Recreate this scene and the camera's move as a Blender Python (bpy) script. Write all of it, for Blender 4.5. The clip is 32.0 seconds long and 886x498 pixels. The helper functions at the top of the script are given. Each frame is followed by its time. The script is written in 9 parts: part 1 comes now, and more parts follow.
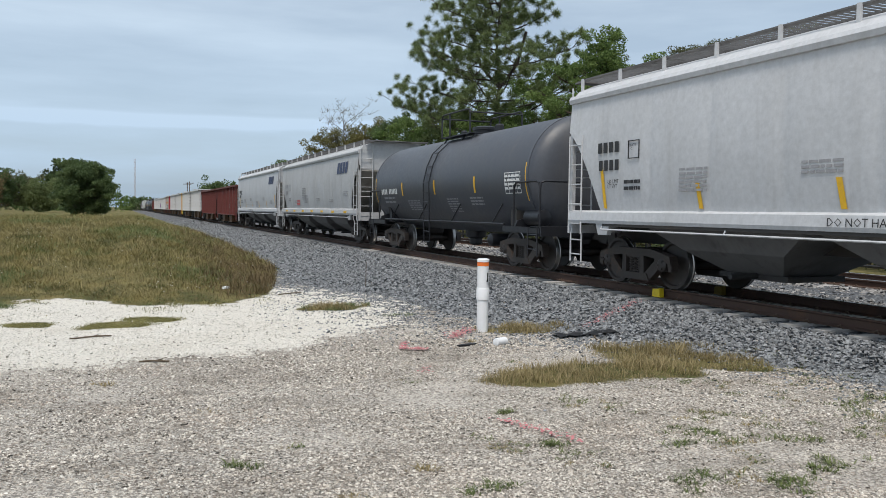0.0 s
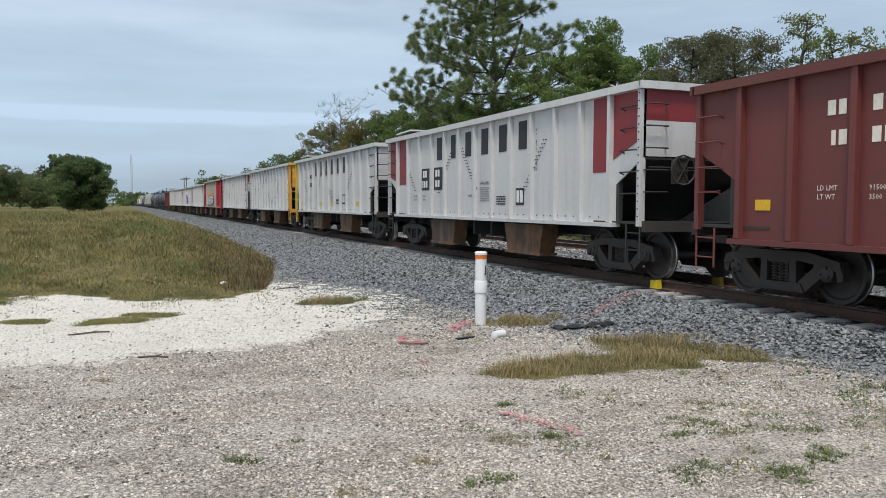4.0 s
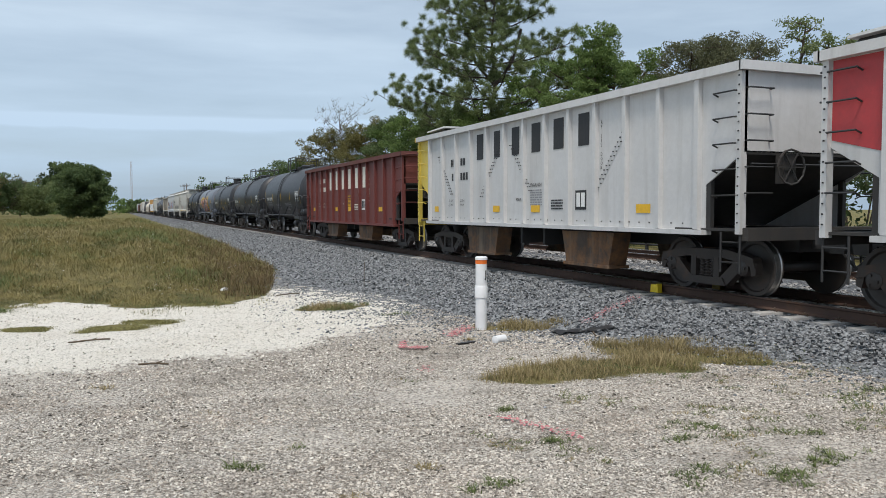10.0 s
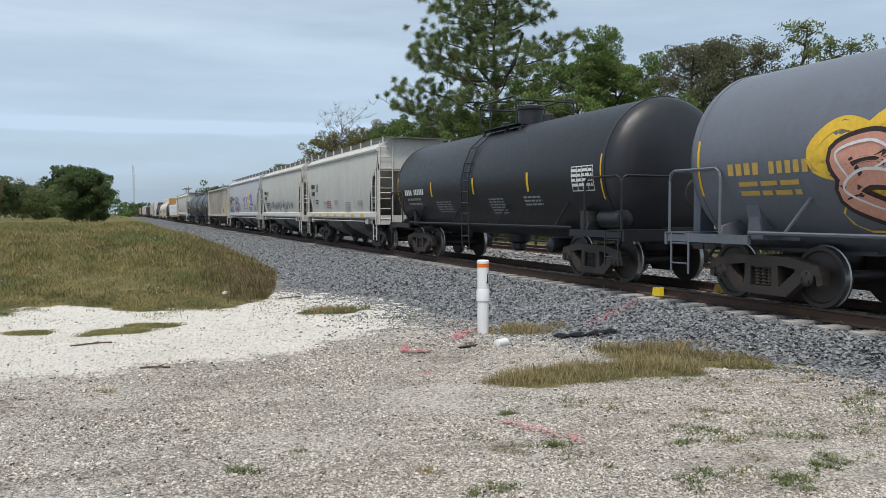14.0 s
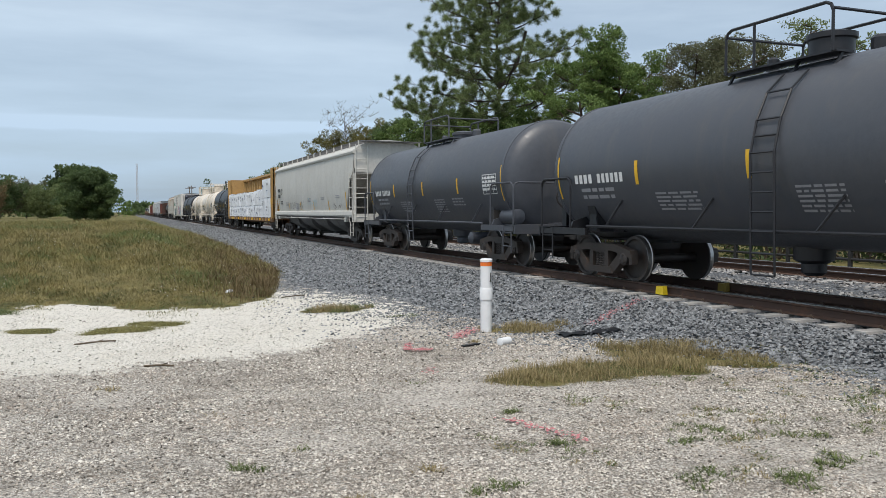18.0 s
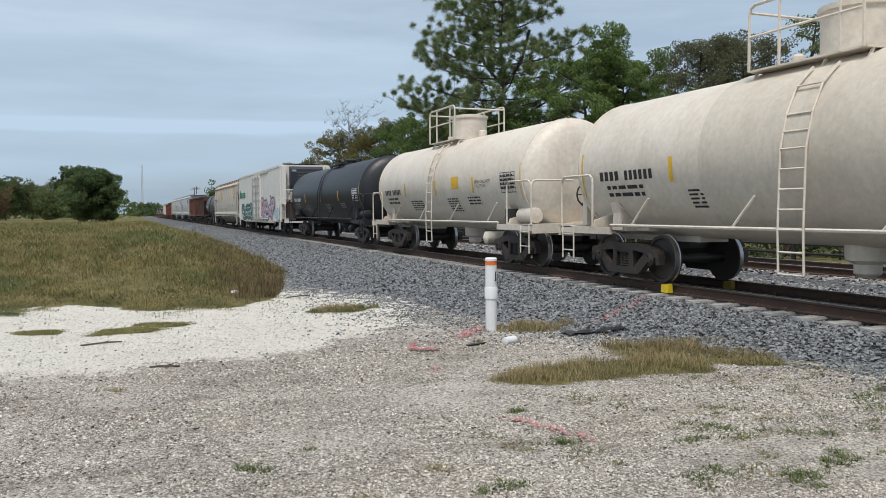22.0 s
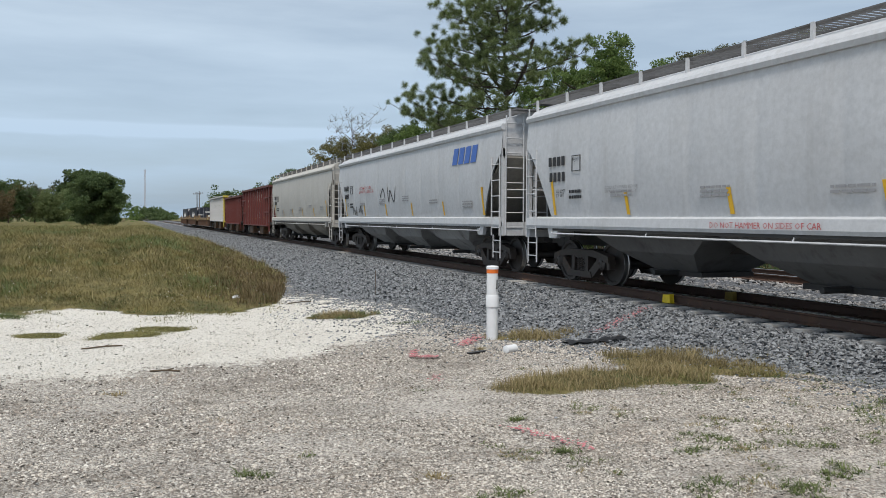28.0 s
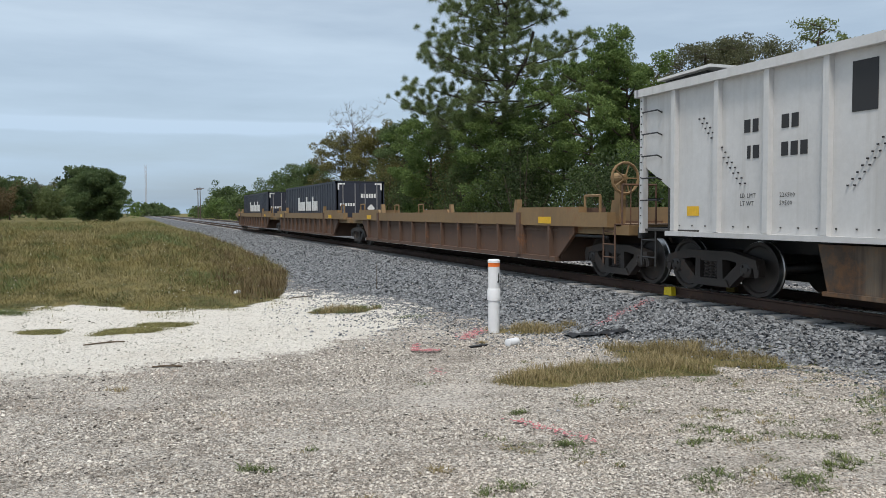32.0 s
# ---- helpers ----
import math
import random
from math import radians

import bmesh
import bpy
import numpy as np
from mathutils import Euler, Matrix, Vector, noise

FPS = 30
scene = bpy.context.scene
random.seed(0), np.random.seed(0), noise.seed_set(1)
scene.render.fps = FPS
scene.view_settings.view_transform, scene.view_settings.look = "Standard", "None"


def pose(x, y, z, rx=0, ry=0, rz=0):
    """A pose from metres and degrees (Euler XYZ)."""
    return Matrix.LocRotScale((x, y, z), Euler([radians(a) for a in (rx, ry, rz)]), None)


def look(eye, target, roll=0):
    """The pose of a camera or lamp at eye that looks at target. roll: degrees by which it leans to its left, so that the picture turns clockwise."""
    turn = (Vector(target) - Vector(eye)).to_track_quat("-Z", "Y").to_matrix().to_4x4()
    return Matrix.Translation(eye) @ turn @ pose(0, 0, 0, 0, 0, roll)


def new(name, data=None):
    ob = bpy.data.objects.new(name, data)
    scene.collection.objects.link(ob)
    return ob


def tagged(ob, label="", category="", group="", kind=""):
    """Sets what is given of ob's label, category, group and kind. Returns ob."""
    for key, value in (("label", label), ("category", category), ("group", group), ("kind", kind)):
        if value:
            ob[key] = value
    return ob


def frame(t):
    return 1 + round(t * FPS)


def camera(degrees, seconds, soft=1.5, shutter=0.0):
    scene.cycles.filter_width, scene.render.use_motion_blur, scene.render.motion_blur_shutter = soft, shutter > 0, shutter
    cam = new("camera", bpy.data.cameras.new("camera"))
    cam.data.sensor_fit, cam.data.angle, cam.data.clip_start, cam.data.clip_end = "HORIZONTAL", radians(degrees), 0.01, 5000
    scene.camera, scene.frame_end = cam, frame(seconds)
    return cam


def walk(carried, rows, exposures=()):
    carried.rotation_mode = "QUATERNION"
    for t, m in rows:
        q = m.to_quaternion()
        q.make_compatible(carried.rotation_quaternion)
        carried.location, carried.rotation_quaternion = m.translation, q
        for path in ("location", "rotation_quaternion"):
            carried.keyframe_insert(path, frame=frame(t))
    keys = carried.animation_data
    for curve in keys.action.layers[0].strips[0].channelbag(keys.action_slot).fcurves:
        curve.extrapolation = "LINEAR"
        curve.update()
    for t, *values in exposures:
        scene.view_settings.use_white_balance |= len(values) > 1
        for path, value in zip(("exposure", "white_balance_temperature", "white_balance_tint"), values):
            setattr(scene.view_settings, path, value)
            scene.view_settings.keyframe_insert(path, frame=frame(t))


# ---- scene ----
# The place: a gravel lot beside a railway. The track runs along +y, the lot lies at x < 7,
# z = 0 is the lot. A freight train rolls towards -y.
EYE = 1.85          # height of the lens over the lot
RAIL = 0.44         # top of the rails
TRACK = 10.35       # middle of the track on which the train runs
TRACK_B = 16.2      # middle of the empty track behind
SPEED = 21.7        # metres a second
CLIP = 32.0

cam = camera(57.8, CLIP, soft=0.7)
walk(cam, [(t, pose(0, 0, EYE, rx, 0, rz) @ pose(0, 0, 0, 0, 0, roll)) for t, rx, rz, roll in (
    (0.0, 87.284, -21.903, 0.722), (0.5, 87.238, -22.015, 0.672), (1.0, 87.168, -22.146, 0.617), (1.5, 87.097, -22.215, 0.568),
    (2.0, 87.032, -22.218, 0.539), (2.5, 86.969, -22.176, 0.504), (3.0, 86.909, -22.125, 0.416), (3.5, 86.874, -22.092, 0.341),
    (5.5, 86.578, -22.047, 0.143), (6.0, 86.594, -22.086, 0.150), (6.5, 86.648, -22.147, 0.148), (7.0, 86.737, -22.198, 0.136),
    (7.5, 86.835, -22.226, 0.120), (8.0, 86.914, -22.225, 0.074), (8.5, 86.972, -22.193, -0.003), (9.0, 87.022, -22.145, -0.073),
    (9.5, 87.088, -22.094, -0.097), (10.0, 87.172, -22.056, -0.080), (10.5, 87.253, -22.037, -0.042), (11.0, 87.313, -22.031, 0.004),
    (11.5, 87.338, -22.027, 0.026), (12.0, 87.340, -22.010, 0.019), (12.5, 87.339, -21.972, 0.006), (13.0, 87.347, -21.934, -0.018),
    (13.5, 87.376, -21.922, -0.057), (14.0, 87.420, -21.931, -0.065), (14.5, 87.450, -21.943, -0.047), (16.5, 87.329, -21.896, 0.017),
    (17.0, 87.302, -21.849, 0.010), (17.5, 87.292, -21.772, -0.026), (18.0, 87.320, -21.705, -0.094), (18.5, 87.375, -21.664, -0.166),
    (19.0, 87.451, -21.642, -0.238), (19.5, 87.530, -21.635, -0.286), (20.0, 87.572, -21.628, -0.302), (20.5, 87.541, -21.603, -0.320),
    (21.0, 87.447, -21.553, -0.340), (21.5, 87.342, -21.474, -0.355), (22.0, 87.274, -21.369, -0.417), (22.5, 87.271, -21.267, -0.518),
    (23.0, 87.324, -21.204, -0.555), (23.5, 87.399, -21.204, -0.501), (24.0, 87.477, -21.253, -0.406), (24.5, 87.550, -21.296, -0.325),
    (25.0, 87.614, -21.294, -0.299), (25.5, 87.653, -21.268, -0.306), (27.5, 87.794, -21.234, 0.161), (28.0, 87.819, -21.249, 0.230),
    (28.5, 87.838, -21.249, 0.282), (29.0, 87.822, -21.214, 0.260), (29.5, 87.765, -21.157, 0.193), (30.0, 87.680, -21.102, 0.106),
    (30.5, 87.594, -21.066, 0.015), (31.0, 87.523, -21.069, -0.060), (31.5, 87.446, -21.115, -0.117), (32.0, 87.380, -21.161, -0.154),
)], exposures=[(0.0, 0.0), (18.5, 0.0), (20.0, -0.08), (25.5, -0.10), (29.0, -0.06), (CLIP, -0.05)])

# ---- light: a bright, thinly overcast sky and a very soft sun ----
def make_world():
    w = bpy.data.worlds.new("overcast_sky")
    scene.world = w
    w.use_nodes = True
    nt = w.node_tree
    nt.nodes.clear()
    N, K = nt.nodes.new, nt.links.new
    out, bg = N("ShaderNodeOutputWorld"), N("ShaderNodeBackground")
    sky = N("ShaderNodeTexSky")
    sky.sky_type, sky.sun_disc = "NISHITA", False
    sky.sun_elevation, sky.sun_rotation = radians(64), radians(214)
    sky.air_density, sky.dust_density, sky.ozone_density = 1.0, 2.0, 1.5
    gain = N("ShaderNodeVectorMath")
    gain.operation = "SCALE"
    gain.inputs["Scale"].default_value = SKY_GAIN
    K(sky.outputs[0], gain.inputs[0])
    # cloud sheet, stretched along the horizon
    co = N("ShaderNodeTexCoord")
    sep = N("ShaderNodeSeparateXYZ")
    K(co.outputs["Generated"], sep.inputs[0])
    mp = N("ShaderNodeMapping")
    mp.inputs["Scale"].default_value = (1.3, 1.3, 9.0)
    K(co.outputs["Generated"], mp.inputs[0])
    n1 = N("ShaderNodeTexNoise")
    n1.inputs["Scale"].default_value, n1.inputs["Detail"].default_value, n1.inputs["Roughness"].default_value = 1.5, 7, 0.55
    K(mp.outputs[0], n1.inputs["Vector"])
    r1 = N("ShaderNodeMapRange")
    r1.inputs["From Min"].default_value, r1.inputs["From Max"].default_value = 0.34, 0.70
    r1.inputs["To Min"].default_value, r1.inputs["To Max"].default_value = 0.52, 0.97
    K(n1.outputs["Fac"], r1.inputs["Value"])
    # a thin bright band of cloud low over the horizon
    band = N("ShaderNodeMapRange")
    band.interpolation_type = "SMOOTHERSTEP"
    ad = N("ShaderNodeMath")
    ad.operation = "MULTIPLY_ADD"
    ad.inputs[1].default_value = 0.03
    K(n1.outputs["Fac"], ad.inputs[0])
    K(sep.outputs["Z"], ad.inputs[2])
    dst = N("ShaderNodeMath")
    dst.operation = "SUBTRACT"
    dst.inputs[1].default_value = 0.117
    K(ad.outputs[0], dst.inputs[0])
    ab = N("ShaderNodeMath")
    ab.operation = "ABSOLUTE"
    K(dst.outputs[0], ab.inputs[0])
    band.inputs["From Min"].default_value, band.inputs["From Max"].default_value = 0.0, 0.012
    band.inputs["To Min"].default_value, band.inputs["To Max"].default_value = 0.55, 0.0
    K(ab.outputs[0], band.inputs["Value"])
    mx = N("ShaderNodeMath")
    mx.operation = "ADD"
    mx.use_clamp = True
    K(r1.outputs[0], mx.inputs[0])
    K(band.outputs[0], mx.inputs[1])
    lift = N("ShaderNodeMapRange")
    lift.inputs["From Min"].default_value, lift.inputs["From Max"].default_value = 0.0, 0.30
    K(sep.outputs["Z"], lift.inputs["Value"])
    cloud = N("ShaderNodeMix")
    cloud.data_type = "RGBA"
    cloud.inputs["A"].default_value, cloud.inputs["B"].default_value = (*HAZE, 1), (*CLOUD, 1)
    K(lift.outputs[0], cloud.inputs["Factor"])
    mix = N("ShaderNodeMix")
    mix.data_type = "RGBA"
    K(mx.outputs[0], mix.inputs["Factor"])
    K(gain.outputs[0], mix.inputs["A"])
    K(cloud.outputs["Result"], mix.inputs["B"])
    K(mix.outputs["Result"], bg.inputs["Color"])
    bg.inputs["Strength"].default_value = 1.0
    K(bg.outputs[0], out.inputs[0])


SKY_GAIN = 0.10
CLOUD = (0.68, 0.805, 0.93)
HAZE = (0.495, 0.665, 0.86)
make_world()
sun = new("sun", bpy.data.lights.new("sun", "SUN"))
sun.data.energy, sun.data.angle, sun.data.color = 3.1, radians(14), (1.0, 0.937, 0.862)
sun.matrix_world = look((-12, -18, 45), (0, 0, 0))

# ---- materials ----
MATS = {}


def nodes_of(name):
    m = bpy.data.materials.new(name)
    m.use_nodes = True
    nt = m.node_tree
    return m, nt.nodes.new, nt.links.new, nt.nodes["Principled BSDF"], nt


def rgb(c, k=1.0):
    return (min(c[0] * k, 1), min(c[1] * k, 1), min(c[2] * k, 1), 1)


def noise_node(N, K, co, scale, detail=5, rough=0.6, stretch=None):
    src = co
    if stretch:
        mp = N("ShaderNodeMapping")
        mp.inputs["Scale"].default_value = stretch
        K(co, mp.inputs[0])
        src = mp.outputs[0]
    n = N("ShaderNodeTexNoise")
    n.inputs["Scale"].default_value, n.inputs["Detail"].default_value, n.inputs["Roughness"].default_value = scale, detail, rough
    K(src, n.inputs["Vector"])
    return n.outputs["Fac"]


def ramp(N, K, fac, a, b, lo=0.0, hi=1.0):
    r = N("ShaderNodeMapRange")
    r.inputs["From Min"].default_value, r.inputs["From Max"].default_value = a, b
    r.inputs["To Min"].default_value, r.inputs["To Max"].default_value = lo, hi
    K(fac, r.inputs["Value"])
    return r.outputs[0]


def blend(N, K, fac, a, b, mode="MIX"):
    m = N("ShaderNodeMix")
    m.data_type, m.blend_type = "RGBA", mode
    if isinstance(fac, float):
        m.inputs["Factor"].default_value = fac
    else:
        K(fac, m.inputs["Factor"])
    for key, v in (("A", a), ("B", b)):
        if isinstance(v, tuple):
            m.inputs[key].default_value = v
        else:
            K(v, m.inputs[key])
    return m.outputs["Result"]


def bumped(N, K, bsdf, height, strength, dist):
    b = N("ShaderNodeBump")
    b.inputs["Strength"].default_value, b.inputs["Distance"].default_value = strength, dist
    K(height, b.inputs["Height"])
    K(b.outputs[0], bsdf.inputs["Normal"])


def paint(name, c, rough=0.5, dirt=0.35, dirt_c=(0.10, 0.085, 0.07), rust=0.0, rust_c=(0.22, 0.09, 0.035), streak=0.4, metal=0.0, fine=0.15):
    """Weathered paint on steel: mottled colour, grime, run-down streaks and rust patches."""
    if name in MATS:
        return MATS[name]
    m, N, K, b, nt = nodes_of(name)
    co = N("ShaderNodeTexCoord").outputs["Object"]
    big = noise_node(N, K, co, 0.55, 6, 0.62)
    small = noise_node(N, K, co, 9.0, 6, 0.7)
    run = noise_node(N, K, co, 1.0, 5, 0.65, (3.0, 3.2, 0.22))
    col = blend(N, K, ramp(N, K, small, 0.3, 0.7), rgb(c, 1 - fine), rgb(c, 1 + fine * 0.6))
    col = blend(N, K, ramp(N, K, big, 0.42, 0.78, 0.0, dirt), col, (*dirt_c, 1))
    col = blend(N, K, ramp(N, K, run, 0.52, 0.80, 0.0, streak * dirt * 1.6), col, (*dirt_c, 1))
    if rust:
        patch = noise_node(N, K, co, 1.7, 8, 0.72)
        col = blend(N, K, ramp(N, K, patch, 0.62 - rust * 0.25, 0.70, 0.0, 0.9), col, (*rust_c, 1))
    K(col, b.inputs["Base Color"])
    K(ramp(N, K, small, 0.2, 0.8, rough - 0.1, min(rough + 0.15, 1)), b.inputs["Roughness"])
    b.inputs["Metallic"].default_value = metal
    bumped(N, K, b, noise_node(N, K, co, 26, 4, 0.6), 0.12, 0.01)
    MATS[name] = m
    return m


def flat(name, c, rough=0.6, metal=0.0, var=0.12, scale=14.0):
    """A plain coat with slight mottling."""
    if name in MATS:
        return MATS[name]
    m, N, K, b, nt = nodes_of(name)
    co = N("ShaderNodeTexCoord").outputs["Object"]
    n = noise_node(N, K, co, scale, 5, 0.65)
    K(blend(N, K, ramp(N, K, n, 0.3, 0.7), rgb(c, 1 - var), rgb(c, 1 + var)), b.inputs["Base Color"])
    K(ramp(N, K, n, 0.2, 0.8, max(rough - 0.1, 0.02), min(rough + 0.1, 1)), b.inputs["Roughness"])
    b.inputs["Metallic"].default_value = metal
    MATS[name] = m
    return m


def stones(name, dark, light, rough=0.85):
    """Loose stone: every piece has its own tone."""
    m, N, K, b, nt = nodes_of(name)
    isl = N("ShaderNodeNewGeometry").outputs["Random Per Island"]
    co = N("ShaderNodeTexCoord").outputs["Object"]
    n = noise_node(N, K, co, 40, 4, 0.6)
    col = blend(N, K, isl, (*dark, 1), (*light, 1))
    col = blend(N, K, ramp(N, K, n, 0.3, 0.7, 0.0, 0.45), col, rgb(dark, 0.8))
    K(col, b.inputs["Base Color"])
    b.inputs["Roughness"].default_value = rough
    MATS[name] = m
    return m


def leafy(name, a, bcol, trans=0.25):
    """Foliage: two greens by leaf, lit through a little."""
    m, N, K, b, nt = nodes_of(name)
    isl = N("ShaderNodeNewGeometry").outputs["Random Per Island"]
    co = N("ShaderNodeTexCoord").outputs["Object"]
    n = noise_node(N, K, co, 0.35, 4, 0.6)
    f = N("ShaderNodeMath")
    f.operation = "MULTIPLY_ADD"
    f.inputs[1].default_value = 0.55
    K(isl, f.inputs[0])
    K(ramp(N, K, n, 0.35, 0.65, 0.0, 0.45), f.inputs[2])
    col = blend(N, K, f.outputs[0], (*a, 1), (*bcol, 1))
    K(col, b.inputs["Base Color"])
    b.inputs["Roughness"].default_value = 0.6
    b.inputs["Specular IOR Level"].default_value = 0.25
    tr = N("ShaderNodeBsdfTranslucent")
    K(col, tr.inputs["Color"])
    mx = N("ShaderNodeMixShader")
    mx.inputs[0].default_value = trans
    out = next(n for n in nt.nodes if n.type == "OUTPUT_MATERIAL")
    K(b.outputs[0], mx.inputs[1])
    K(tr.outputs[0], mx.inputs[2])
    K(mx.outputs[0], out.inputs[0])
    MATS[name] = m
    return m


# ---- building blocks ----
class Form:
    """Collects faces of one mesh. slot: the material slot of the faces that follow."""

    def __init__(self):
        self.v, self.f, self.s, self.slot = [], [], [], 0

    def face(self, idx):
        self.f.append(idx)
        self.s.append(self.slot)

    def add(self, verts, faces):
        n = len(self.v)
        self.v += verts
        for f in faces:
            self.face([n + i for i in f])
        return self

    def box(self, x0, x1, y0, y1, z0, z1):
        v = [(x, y, z) for x in (x0, x1) for y in (y0, y1) for z in (z0, z1)]
        return self.add(v, [(0, 1, 3, 2), (4, 6, 7, 5), (0, 4, 5, 1), (2, 3, 7, 6), (0, 2, 6, 4), (1, 5, 7, 3)])

    def along_y(self, pts, y0, y1):
        """A closed outline of (x, z) pulled from y0 to y1."""
        n = len(pts)
        v = [(x, y0, z) for x, z in pts] + [(x, y1, z) for x, z in pts]
        f = [(i, (i + 1) % n, n + (i + 1) % n, n + i) for i in range(n)]
        return self.add(v, f + [tuple(range(n))[::-1], tuple(range(n, 2 * n))])

    def along_x(self, pts, x0, x1):
        """A closed outline of (y, z) pulled from x0 to x1."""
        n = len(pts)
        v = [(x0, y, z) for y, z in pts] + [(x1, y, z) for y, z in pts]
        f = [(i, (i + 1) % n, n + (i + 1) % n, n + i) for i in range(n)]
        return self.add(v, f + [tuple(range(n))[::-1], tuple(range(n, 2 * n))])

    def rod(self, p, q, r, n=6, r2=None):
        p, q = Vector(p), Vector(q)
        d = (q - p).normalized()
        a = d.orthogonal().normalized()
        b = d.cross(a)
        r2 = r if r2 is None else r2
        ring = [(math.cos(2 * math.pi * i / n), math.sin(2 * math.pi * i / n)) for i in range(n)]
        v = [tuple(p + (a * c + b * s) * r) for c, s in ring] + [tuple(q + (a * c + b * s) * r2) for c, s in ring]
        f = [(i, (i + 1) % n, n + (i + 1) % n, n + i) for i in range(n)]
        return self.add(v, f + [tuple(range(n))[::-1], tuple(range(n, 2 * n))])

    def pipe(self, pts, r, n=6):
        for p, q in zip(pts, pts[1:]):
            self.rod(p, q, r, n)
        return self

    def turned(self, prof, n, axis="y", at=(0, 0, 0), caps=True):
        """A profile of (along, radius) turned about an axis."""
        v = []
        for a, r in prof:
            for i in range(n):
                c, s = math.cos(2 * math.pi * i / n) * r, math.sin(2 * math.pi * i / n) * r
                p = {"y": (s, a, c), "x": (a, c, s), "z": (c, s, a)}[axis]
                v.append((p[0] + at[0], p[1] + at[1], p[2] + at[2]))
        f = [(k * n + i, k * n + (i + 1) % n, (k + 1) * n + (i + 1) % n, (k + 1) * n + i) for k in range(len(prof) - 1) for i in range(n)]
        if caps:
            f += [tuple(range(n))[::-1], tuple(range((len(prof) - 1) * n, len(prof) * n))]
        return self.add(v, f)

    def sheet(self, rows):
        """A skin over rows of points of equal count."""
        n = len(rows[0])
        v = [p for r in rows for p in r]
        return self.add(v, [(k * n + i, k * n + i + 1, (k + 1) * n + i + 1, (k + 1) * n + i) for k in range(len(rows) - 1) for i in range(n - 1)])

    def mesh(self, name, mats, smooth=False):
        me = bpy.data.meshes.new(name)
        me.from_pydata(self.v, [], self.f)
        for m in mats:
            me.materials.append(m)
        if any(self.s):
            me.polygons.foreach_set("material_index", self.s)
        if smooth:
            me.polygons.foreach_set("use_smooth", [True] * len(self.f))
            me.set_sharp_from_angle(angle=radians(35))
        me.update()
        return me


def part(name, form, mat, parent, label="", smooth=False, at=None):
    """Links a form (or a finished mesh) as one mesh object under a thing or a part."""
    me = form if isinstance(form, bpy.types.Mesh) else form.mesh(name, mat if isinstance(mat, (list, tuple)) else [mat], smooth)
    ob = new(name, me)
    ob.parent = parent
    if at is not None:
        ob.matrix_basis = at
    if label:
        ob["label"] = label
    return ob


def thing(name, m, label, category, group="", kind=""):
    ob = new(name)
    ob.matrix_basis = m
    ob.empty_display_size = 0.3
    return tagged(ob, label, category, group, kind)


SHARED = {}


def shared(key, make):
    if key not in SHARED:
        SHARED[key] = make()
    return SHARED[key]


def words(text, size, mat, parent, y, z, x, name="lettering", squeeze=1.0):
    """Painted words on a side that faces -x; y, z: where the first letter's foot stands."""
    def make():
        cu = bpy.data.curves.new("text", "FONT")
        cu.body, cu.size, cu.extrude, cu.resolution_u = text, size, 0.0, 1
        cu.space_line = 0.85
        tmp = new("text", cu)
        me = bpy.data.meshes.new_from_object(tmp.evaluated_get(bpy.context.evaluated_depsgraph_get()))
        bpy.data.objects.remove(tmp)
        bpy.data.curves.remove(cu)
        me.name = "lettering"
        me.materials.clear()
        me.materials.append(mat)
        return me
    me = shared(("text", text, size, mat.name), make)
    m = Matrix(((0, 0, -1, x), (-squeeze, 0, 0, y), (0, 1, 0, z), (0, 0, 0, 1)))
    return part(name, me, mat, parent, at=m)


def bars(parent, mat, x, y, z, height, widths, gap, name="marking", lean=0.0):
    """Unreadable or withheld writing: plain bars on a side that faces -x, from y towards -y."""
    f = Form()
    for w in widths:
        if w > 0:
            f.box(x - 0.004, x, y - w, y, z, z + height)
        y -= abs(w) + gap
    return part(name, f, mat, parent)


def lines(parent, mat, x, y, z, width, rows, pitch, rng, name="marking"):
    """A block of small print: rows of short bars."""
    f = Form()
    for r in range(rows):
        yy = y
        while yy > y - width:
            w = min(rng.uniform(0.08, 0.3) * width, yy - (y - width))
            f.box(x - 0.004, x, yy - w, yy, z - r * pitch - pitch * 0.55, z - r * pitch)
            yy -= w + 0.04 * width
    ob = part(name, f, mat, parent)
    ob["kind"] = "stuff"
    return ob

# ---- paints of the train ----
STEEL_DARK = paint("truck_grime", (0.036, 0.029, 0.025), 0.6, 0.5, (0.085, 0.060, 0.045), 0.25, (0.085, 0.048, 0.030))
WHEEL_DARK = paint("wheel_grime", (0.034, 0.030, 0.028), 0.5, 0.5, (0.070, 0.048, 0.034), 0.25, (0.075, 0.042, 0.028))
TREAD = flat("wheel_tread_steel", (0.40, 0.39, 0.38), 0.35, 1.0)
UNDER = paint("underframe_black", (0.03, 0.03, 0.03), 0.7, 0.5, (0.08, 0.06, 0.045))
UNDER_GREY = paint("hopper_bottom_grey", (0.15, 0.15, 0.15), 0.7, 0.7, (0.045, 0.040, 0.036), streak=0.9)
CHUTE = paint("ballast_gate_rust", (0.060, 0.042, 0.032), 0.8, 0.6, (0.22, 0.17, 0.12), 0.75, (0.26, 0.115, 0.035), streak=1.0)
BLACK = flat("stencil_black", (0.02, 0.02, 0.022), 0.6)
WHITE = flat("stencil_white", (0.72, 0.72, 0.70), 0.6)
CREAM = flat("stencil_cream", (0.75, 0.70, 0.60), 0.6)
YELLOW = flat("reflector_yellow", (0.72, 0.42, 0.02), 0.5)
